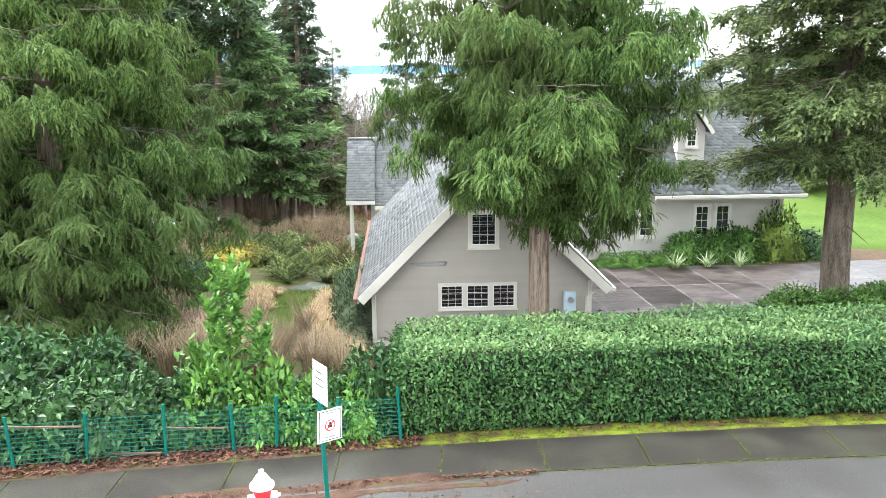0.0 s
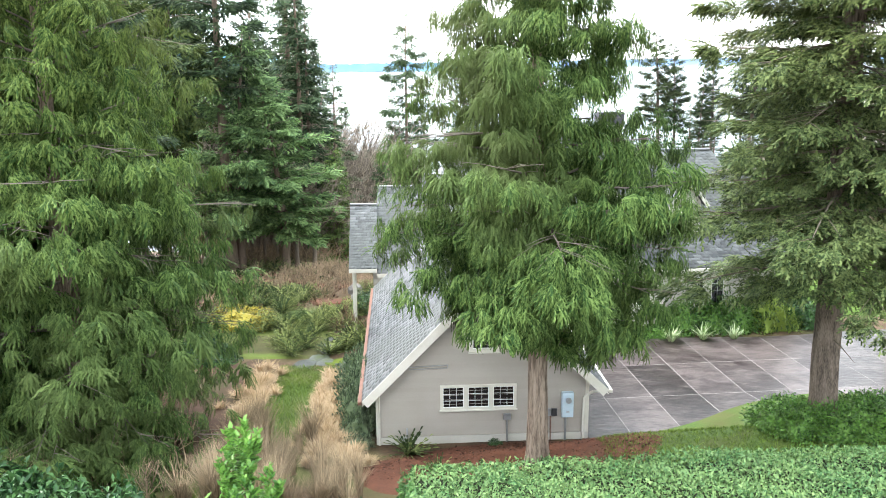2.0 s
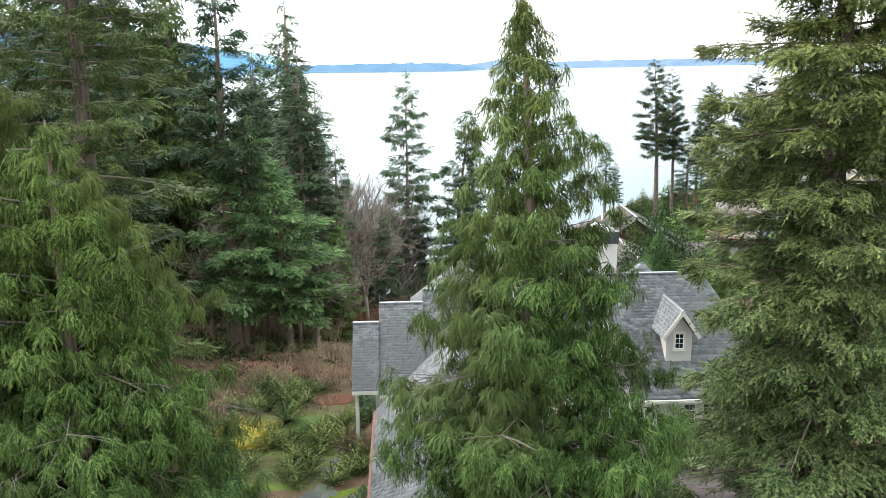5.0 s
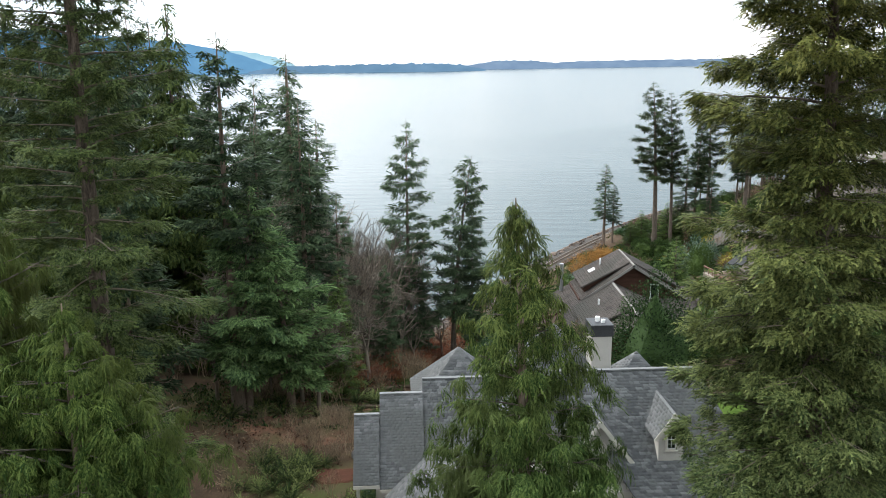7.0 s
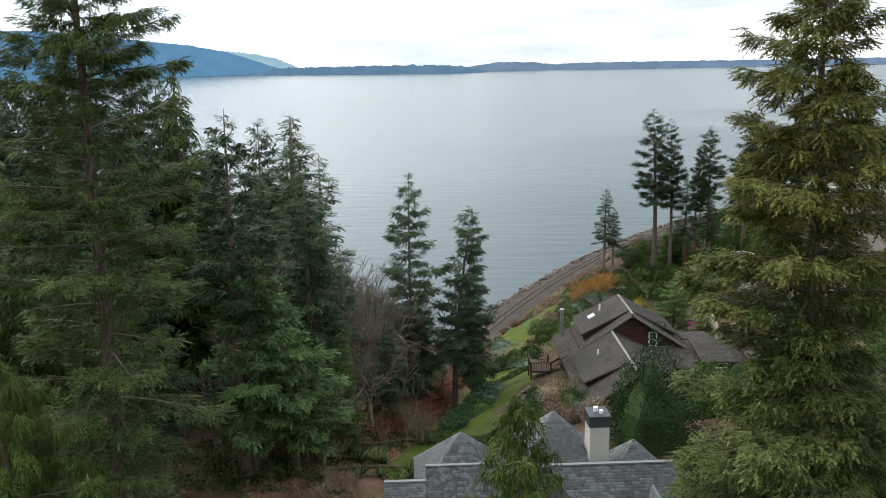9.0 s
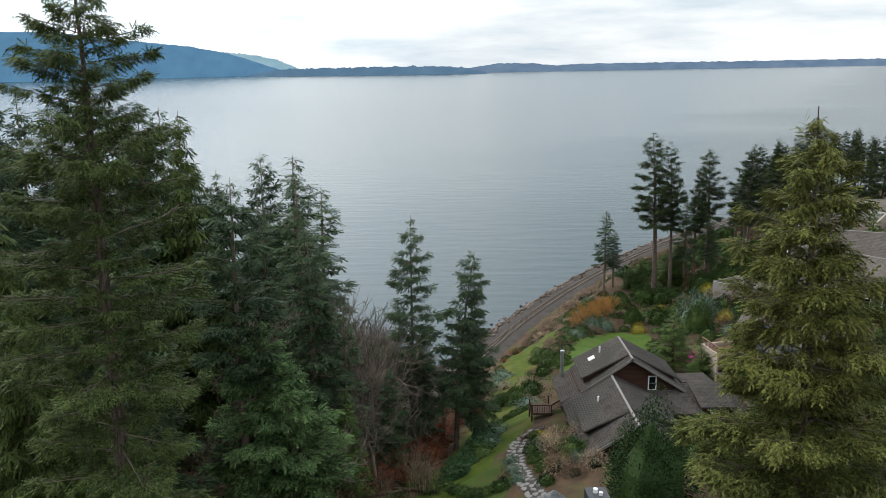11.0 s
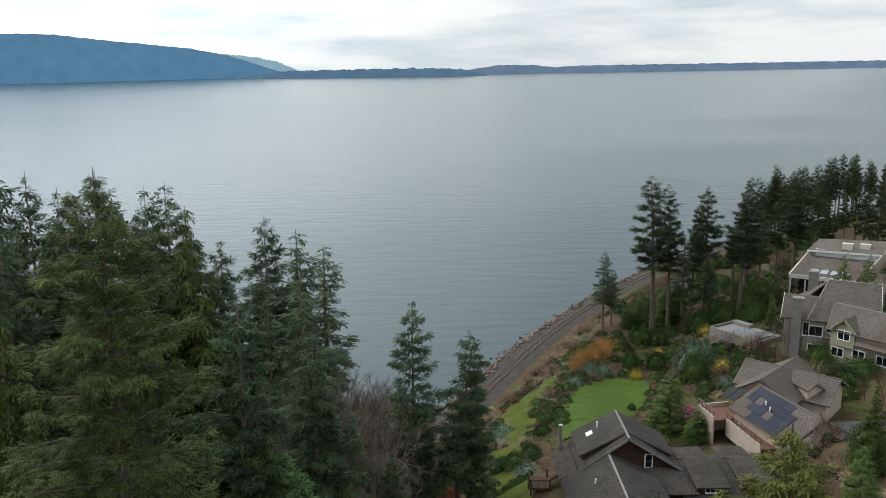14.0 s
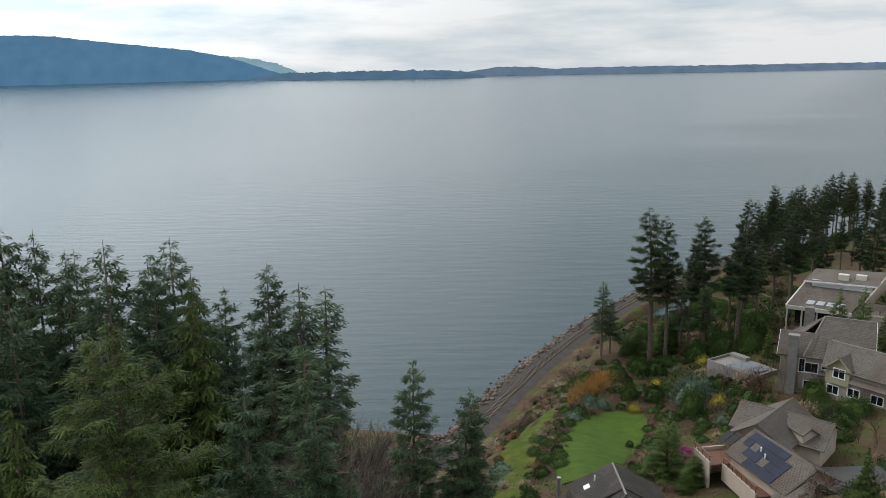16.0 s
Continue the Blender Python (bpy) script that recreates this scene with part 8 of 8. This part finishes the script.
for z0_, z1_, r0_, r1_ in ((0.6, 0.64, 0.185, 0.185), (0.64, 0.7, 0.15, 0.135), (0.7, 0.77, 0.135, 0.09), (0.77, 0.81, 0.09, 0.055), (0.81, 0.87, 0.04, 0.035)):
    rod(bm, (0, 0, z0_), (0, 0, z1_), r0_, r1_, 20)
part("bonnet", bm, "white", hyd, "white domed bonnet")
for a_ in (0, 180):
    m_ = pose(0, 0, 0, 0, 0, a_)
    part("cap", rod(rod(bmesh.new(), m_ @ Vector((0.1, 0, 0.42)), m_ @ Vector((0.22, 0, 0.42)), 0.075, 0.07, 14), m_ @ Vector((0.22, 0, 0.42)), m_ @ Vector((0.26, 0, 0.42)), 0.03, 0.03, 6), "white", hyd)
part("pumper_cap", rod(bmesh.new(), (0, -0.1, 0.36), (0, -0.24, 0.36), 0.1, 0.095, 16), "white", hyd)

# grass tufts and leaf litter on the street edge
GRASS = tuft("grass_tuft", 44, 60, 0.16, "grass_blade", 1.0, 0.8, BLADE, label="tuft of green grass at the kerb", category="grass", wide=1.2)
for x_, y_ in ((-1.5, 12.2), (-1.2, 12.35), (-0.6, 12.4), (-0.3, 12.2), (0.6, 12.45), (-1.9, 12.1), (0.2, 12.3), (-0.9, 12.15), (-1.35, 12.05), (0.9, 12.4), (-2.4, 12.0), (-3.2, 11.9)):
    clump(GRASS, x_, y_, 1.0, group="grass tufts at the kerb")


def litter(name, f, n, size, seed, label):
    rng = np.random.default_rng(seed)
    x, y = f(rng, n)
    p = np.c_[x, y, land(x, y) + 0.05 + rng.uniform(0, 0.03, n)]
    d = rng.normal(size=(n, 3)) * [1, 1, 0.15]
    u = rng.normal(0, 0.3, (n, 3)) + [0, 0, 1]
    v, t = scatter(LEAF, p, d, u, size * rng.uniform(0.6, 1.3, n))
    return tagged(obj(name, tri_mesh(name, v, t), "leaf_litter"), label, "leaf litter", kind="stuff")


def lit_a(rng, n):
    x = rng.uniform(-14, -0.4, n)
    return x, walk_back(x) + rng.uniform(-0.05, 0.5, n)


def lit_b(rng, n):
    x = rng.uniform(-4.5, 1.6, n)
    return x, walk_back(x) - 1.25 - np.abs(rng.normal(0, 0.3, n)) + 0.0 * x


def lit_c(rng, n):
    x = rng.uniform(-0.4, 16, n)
    return x, walk_back(x) + 0.15 + np.abs(rng.normal(0, 0.2, n))


litter("fallen_leaves", lit_a, 2600, 0.09, 70, "fallen russet leaves along the fence")
litter("fallen_leaves", lit_b, 4200, 0.075, 71, "fallen russet leaves on the kerb strip")
litter("fallen_leaves", lit_c, 500, 0.08, 72, "a few fallen leaves at the hedge foot")
ribbon("kerb_strip", [(x, walk_back(x) - 1.42 - 0.06 * math.sin(x * 2.3)) for x in np.arange(-6, 2.0, 0.4)], [0.42 + 0.1 * math.sin(k * 1.9) - 0.5 * max(0, k - 15) / 5 for k in range(20)], "wet_leaves", 0.1, "strip of brown leaf litter and soil at the kerb", "leaf litter", step=0.3)

rng_w = np.random.default_rng(44)
for k_ in range(22):
    plant(B_shrub, rng_w.uniform(-18, -8.5), rng_w.uniform(63, 69), height=rng_w.uniform(2.2, 4.2), sx=1.2, group="bare thicket at the wood's edge", label="leafless tan thicket among the fir trunks")
for k_ in range(9):
    plant(B_shrub, -7.8 + 1.7 * math.sin(k_ * 2.3), 55.5 + 1.9 * math.cos(k_ * 1.7), height=2.6 + 0.8 * math.sin(k_ * 3.1), sx=1.2, group="leafless garden shrubs", label="broad leafless tan shrub below the wood")

# fallen logs and stones in the wood
for x_, y_, L_, az_, r_ in ((-11, 61, 8, 12, 0.22), (-13, 66, 6, -20, 0.18), (-8, 68, 7, 30, 0.2), (-5.5, 71, 5, -10, 0.18)):
    rng = np.random.default_rng(int(L_ * 10))
    k_ = np.linspace(0, 1, 9)
    lx_, ly_ = x_ + L_ * k_ * math.cos(radians(az_)), y_ + L_ * k_ * math.sin(radians(az_))
    v, t = tube(np.c_[lx_, ly_, land(lx_, ly_) + r_ * 0.8], r_ * np.linspace(1, 0.6, 9), 10)
    tagged(obj("fallen_log", tri_mesh("fallen_log", v, t), "log", smooth=True), "dark fallen log on the forest floor", "log", "fallen logs")


def stone(name, x, y, r, h, seed, material="stone", label="grey boulder in the garden", z=None):
    bm = bmesh.new()
    bmesh.ops.create_icosphere(bm, subdivisions=4 if r > 1 else 2, radius=1.0)
    rng = np.random.default_rng(seed)
    ph = rng.uniform(0, 6.3, 3)
    for v in bm.verts:
        k = 1 + 0.18 * math.sin(3 * v.co.x + ph[0]) + 0.14 * math.sin(4 * v.co.y + ph[1]) + 0.1 * math.sin(5 * v.co.z + ph[2])
        v.co = Vector((v.co.x * r * k, v.co.y * r * 0.8 * k, v.co.z * h * k))
    ob = tagged(obj(name, bm, material), label, "stone")
    ob.matrix_basis = pose(x, y, (gz(x, y) if z is None else z) + h * 0.25, 0, 0, seed * 40)
    return ob


stone("boulder", -5.0, 47.8, 0.5, 0.45, 1)
stone("boulder", -5.6, 50.6, 0.6, 0.5, 2)
shrub(S_yellow, -10.2, 39.6, 1.7, 1.0, label="golden spreading conifer among the ferns", group="")
shrub(S_yellow, -9.3, 39.2, 0.8, 0.6, label="golden spreading conifer among the ferns", group="")
for k_, (x_, y_) in enumerate(((-5.6, 40.0), (-5.0, 40.9), (-5.9, 41.4), (-4.7, 39.6), (-6.2, 42.6))):
    st_ = stone("stepping_stone", x_, y_, 0.5, 0.1, 20 + k_, "stone", "flat grey stepping stone")
    st_["group"] = "stepping stones"

# shore: riprap and track
rng_r = np.random.default_rng(12)
ico = bmesh.new()
bmesh.ops.create_icosphere(ico, subdivisions=1, radius=1.0)
iv = np.array([v.co[:] for v in ico.verts])
it = np.array([[v.index for v in f.verts] for f in ico.faces])
ico.free()
rip = Soup()
for k_ in range(2600):
    u_, s_ = rng_r.uniform(-30, 230), rng_r.normal(-5.2, 1.4)
    x_, y_ = rail_point(u_, s_)
    r_ = rng_r.uniform(0.25, 0.8) * rng_r.uniform(0.6, 1.0)
    rip.add(iv * r_ * rng_r.uniform(0.7, 1.25, (len(iv), 1)) * [1, 1, 0.75] + [x_, y_, max(gz(x_, y_), -33.0) + 0.15], it)
tagged(obj("shore_boulders", rip.mesh("shore_boulders"), "riprap"), "tan and grey boulders armouring the shore", "boulders", kind="stuff")
track = empty("railway_track", label="single railway track along the shore", category="railway")
sleeper_mesh = bpy.data.meshes.new("sleeper")
boxm(-1.35, 1.35, -0.14, 0.14, -0.09, 0.09).to_mesh(sleeper_mesh)
sleeper_mesh.materials.append(M["tie"])
for u_ in np.arange(-30, 190, 0.75):
    x_, y_ = rail_point(u_, 0.2)
    slope = 0.0018 * max(0, u_)
    sl = new("sleeper", sleeper_mesh)
    sl.parent = track
    sl.matrix_basis = pose(x_, y_, -30.24, 0, 0, math.degrees(math.atan2(RUN[1] + LANDWARD[1] * slope, RUN[0] + LANDWARD[0] * slope)) - 90)
for off_ in (-0.55, 0.95):
    pts_ = np.array([(*rail_point(u_, off_), -30.05) for u_ in np.arange(-30, 240, 3)])
    v, t = tube(pts_, np.full(len(pts_), 0.09), 4)
    obj("rail", tri_mesh("rail", v, t), "steel", track)

# curving stone path in the neighbour garden
path_x = lambda y: float(np.interp(y, [62, 68, 73, 77, 80, 82, 83.4], [8.2, 7.3, 6.9, 7.1, 7.8, 8.9, 11.2]))
ribbon("gravel_path", [(path_x(y), y) for y in (62, 65, 68, 71, 73, 75, 77, 79, 80, 81, 82, 83.4)], 1.9, "ballast", 0.06, "grey gravel path between shrub beds", "path", step=0.4)
rng = np.random.default_rng(31)
for k_ in range(66):
    y_ = 63 + 20.2 * (k_ // 3) / 22
    x_ = path_x(y_) + (k_ % 3 - 1) * 0.62 + rng.normal(0, 0.06)
    st_ = stone("path_stone", x_, y_ + rng.normal(0, 0.12) + (0.35 if k_ % 3 == 1 else 0), rng.uniform(0.3, 0.42), 0.09, 100 + k_, "stone", "grey flagstone of the curving garden path")
    st_["group"] = "path stones"

ribbon("drive_verge", [(x, float(np.interp(x, [4.75, 7.4, 9.2, 10.8, 12.3, 13.5, 15, 17, 20, 30], [24.5, 25.3, 26.2, 27.4, 28.1, 28.4, 28.4, 27.8, 26.5, 22.0])) - 1.15) for x in np.arange(5.6, 20, 0.8)], 2.2, "grass", 0.075, "green grass along the driveway edge", "lawn")
# ---- pieces: driveway panels, pavement slabs, siding boards ----
drive = empty("driveway", label="wet brown-grey concrete driveway with pale joints", category="driveway", kind="structure")
bm = bmesh.new()
edge_y = lambda x: float(np.interp(x, [4.75, 7.4, 9.2, 10.8, 12.3, 13.5, 15, 17, 20, 30], [24.5, 25.3, 26.2, 27.4, 28.1, 28.4, 28.4, 27.8, 26.5, 22.0]))
dm = pose(5.9, 28.0, 0, 0, 0, 5.5)
for i_ in range(-2, 15):
    for j_ in range(-4, 4):
        q_ = [dm @ Vector((i_ * 1.78 + a, j_ * 3.2 + b, 0)) for a, b in ((0.018, 0.018), (1.762, 0.018), (1.762, 3.182), (0.018, 3.182))]
        w_ = [dm @ Vector((i_ * 1.78 + a, j_ * 3.2 + b, 0)) for a, b in ((0, 0), (1.78, 0), (1.78, 3.2), (0, 3.2))]
        c_ = sum(q_, Vector()) / 4
        if c_.x < 4.3 or c_.x > 30 or c_.y > 35.2 + 0.22 * max(0, c_.x - 15) or c_.y < edge_y(c_.x) - 1.5:
            continue
        q_ = [Vector((max(v.x, 4.75), min(max(v.y, edge_y(max(v.x, 5.0)) - 0.2), 34.9 + 0.22 * max(0, v.x - 15)), -1.68)) for v in q_]
        if (q_[2] - q_[0]).length < 0.5 or abs(q_[2].y - q_[1].y) < 0.08 or abs(q_[1].x - q_[0].x) < 0.08 or abs(q_[3].y - q_[0].y) < 0.08:
            continue
        try:
            part("panel", slab(q_, 0.12), "drive", drive)
            w_ = [(max(v.x, 4.75), min(max(v.y, edge_y(max(v.x, 5.0)) - 0.2), 34.9 + 0.22 * max(0, v.x - 15)), -1.684) for v in w_]
            bm.faces.new([bm.verts.new(v) for v in w_])
        except ValueError:
            pass
part("joint_bed", bm, "joint", drive, "pale joint lines")

for x_ in slab_x:
    x1_ = x_ + 1.785
    c_ = [(x_, float(walk_back(x_)) - 1.25, 0.03), (x1_, float(walk_back(x1_)) - 1.25, 0.03), (x1_, float(walk_back(x1_)), 0.03), (x_, float(walk_back(x_)), 0.03)]
    part("slab", slab(c_, 0.16), "sidewalk", pavement)
for x0_, x1_, z_ in lap_rows:
    bm = bmesh.new()
    v_ = [bm.verts.new(p) for p in ((x0_, -0.034, z_), (x1_, -0.034, z_), (x1_, -0.006, z_ + 0.158), (x0_, -0.006, z_ + 0.158), (x0_, 0.0, z_), (x1_, 0.0, z_))]
    bm.faces.new((v_[0], v_[1], v_[2], v_[3]))
    bm.faces.new((v_[4], v_[5], v_[1], v_[0]))
    part("siding_board", bm, "siding", body)


# ---- undergrowth ----
def undergrowth(name, f, n, size, material, seed, template, label, tall=0.5):
    """Low plants strewn over the ground, past counting."""
    rng = np.random.default_rng(seed)
    x, y = f(rng, n)
    p = np.c_[x, y, land(x, y) + rng.uniform(0.0, tall, n) * rng.random(n)]
    d = rng.normal(size=(n, 3)) + [0, 0, 0.7]
    u = rng.normal(0, 0.4, (n, 3)) + [0, 0, 1]
    v, t = scatter(template, p, d, u, size * rng.uniform(0.5, 1.4, n))
    return tagged(obj(name, tri_mesh(name, v, t), material), label, "undergrowth", kind="stuff")


def patchy(x0, x1, y0, y1, seed, keep=0.45):
    def f(rng, n):
        x, y = rng.uniform(x0, x1, n * 4), rng.uniform(y0, y1, n * 4)
        m = np.sin(x * 0.55 + seed) * np.sin(y * 0.47 + seed * 2) + 0.6 * np.sin(x * 1.3 + y * 0.9 + seed)
        m += rng.normal(0, 0.35, n * 4)
        m[on_lawn(x, y)] = -9
        k = np.argsort(-m)[: int(n / keep) if int(n / keep) < n * 4 else n * 4]
        k = rng.permutation(k)[:n]
        return x[k], y[k]
    return f


undergrowth("salal", patchy(-22, -3.5, 56, 88, 1), 9000, 0.28, "shrub", 80, LEAF, "dark green salal and low shrubs on the forest floor")
undergrowth("dead_bracken", patchy(-22, -1, 44, 86, 2), 6000, 0.55, "shrub_tan", 81, BLADE, "dry bracken and twigs on the forest floor")
undergrowth("leaf_litter", patchy(-20, 1, 52, 86, 3), 5000, 0.22, "leaf_litter", 82, LEAF, "russet dead leaves under the trees", 0.05)
undergrowth("garden_groundcover", patchy(-14, -4.5, 44, 58, 4), 1200, 0.2, "shrub_brown", 83, LEAF, "low brown groundcover among the ferns", 0.3)
undergrowth("garden_groundcover", patchy(12, 62, 92, 170, 5), 16000, 0.26, "shrub", 84, LEAF, "low evergreen groundcover in the neighbour gardens", 0.5)
undergrowth("winter_perennials", patchy(12, 62, 92, 172, 6), 12000, 0.24, "shrub_brown", 85, LEAF, "brown winter perennials in the neighbour gardens", 0.4)
undergrowth("garden_groundcover", patchy(16, 75, 55, 100, 7), 12000, 0.3, "shrub", 86, LEAF, "evergreen groundcover round the houses", 0.8)

undergrowth("shore_undergrowth", patchy(42, 120, 150, 214, 8, 0.7), 15000, 0.75, "shrub", 87, LEAF, "dark evergreen undergrowth below the shore conifers", 1.0)
undergrowth("dead_bracken", patchy(40, 110, 150, 205, 9), 5000, 0.7, "shrub_brown", 88, BLADE, "brown bracken below the shore conifers", 0.6)


def strip_grass(x0, x1, y0, y1, ok):
    def f(rng, n):
        x, y = rng.uniform(x0, x1, n * 3), rng.uniform(y0, y1, n * 3)
        k = np.nonzero(ok(x, y))[0][:n]
        return x[k], y[k]
    return f


def blades(name, f, n, size, seed, label, material="grass_blade"):
    rng = np.random.default_rng(seed)
    x, y = f(rng, n)
    n = len(x)
    p = np.c_[x, y, land(x, y) + 0.05]
    d = rng.normal(0, 0.5, (n, 3)) + [0, 0, 1.0]
    v, t = scatter((BLADE[0] * [2.2, 1, 1], BLADE[1]), p, d, rng.normal(size=(n, 3)), size * rng.uniform(0.5, 1.3, n))
    return tagged(obj(name, tri_mesh(name, v, t), material), label, "grass", kind="stuff")


blades("lawn_blades", strip_grass(-7.5, -4.0, 17.5, 32.6, lambda x, y: np.abs(x - np.interp(y, [17.5, 21, 25, 28, 31, 32.6], [-5.9, -5.6, -5.5, -5.3, -5.5, -5.6])) < np.interp(y, [17.5, 21, 25, 28, 31, 32.6], [1.45, 1.25, 1.15, 1.05, 1.15, 1.25])), 24000, 0.11, 90, "bright green grass blades of the garden lawn")
blades("verge_blades", strip_grass(4.5, 18, 17, 29, lambda x, y: (((x - 10.5) * 0.951 + (y - 20.9) * 0.309) / 8.4) ** 2 + ((-(x - 10.5) * 0.309 + (y - 20.9) * 0.951) / 4.3) ** 2 + 9 * (y > np.interp(x, [4.75, 7.4, 9.2, 10.8, 12.3, 13.5, 15, 17, 20, 30], [24.5, 25.3, 26.2, 27.4, 28.1, 28.4, 28.4, 27.8, 26.5, 22.0]) - 0.1) < 1), 34000, 0.11, 91, "green grass blades of the verge")
litter("mulch_chips", lambda rng, n: (2.0 + 4.3 * np.sqrt(rng.random(n)) * np.cos(b_ := rng.uniform(0, 6.283, n)), 21.8 + 2.3 * np.sqrt(rng.random(n)) * np.sin(b_)), 4000, 0.1, 92, "chips of red-brown bark mulch")

# flagstones beyond the lawn
for k_, (x_, y_, r_) in enumerate(((-5.9, 33.0, 0.62), (-5.0, 33.2, 0.55), (-4.4, 32.7, 0.5), (-3.7, 33.0, 0.5), (-5.5, 33.9, 0.5), (-5.3, 34.9, 0.48), (-5.5, 36.0, 0.46), (-5.3, 37.1, 0.46), (-5.2, 38.2, 0.42))):
    st_ = stone("flagstone", x_, y_, r_, 0.06, 200 + k_, "flagstone", "flat grey flagstone set in the garden path")
    st_["group"] = "garden flagstones"
# moss along the pavement's joints and its road edge
rng = np.random.default_rng(95)
n_ = 2600
e_ = rng.random(n_)
k_ = rng.choice(slab_x[8:], n_) + rng.normal(0, 0.016, n_)
x_ = np.where(np.isin(np.arange(n_) % 5, (0, 1, 2)), rng.uniform(0.5, 20, n_), k_ - 0.0075)
y_ = np.where(np.isin(np.arange(n_) % 5, (0, 1, 2)), walk_back(x_) - 1.27 + rng.normal(0, 0.03, n_), walk_back(x_) - 1.25 * e_)
v, t = scatter(LEAF, np.c_[x_, y_, np.full(n_, 0.028)], rng.normal(size=(n_, 3)) * [1, 1, 0.3], rng.normal(0, 0.3, (n_, 3)) + [0, 0, 1], 0.045 * rng.uniform(0.5, 1.3, n_))
tagged(obj("joint_moss", tri_mesh("joint_moss", v, t), "moss"), "thin moss in the joints of the pavement", "moss", kind="stuff")
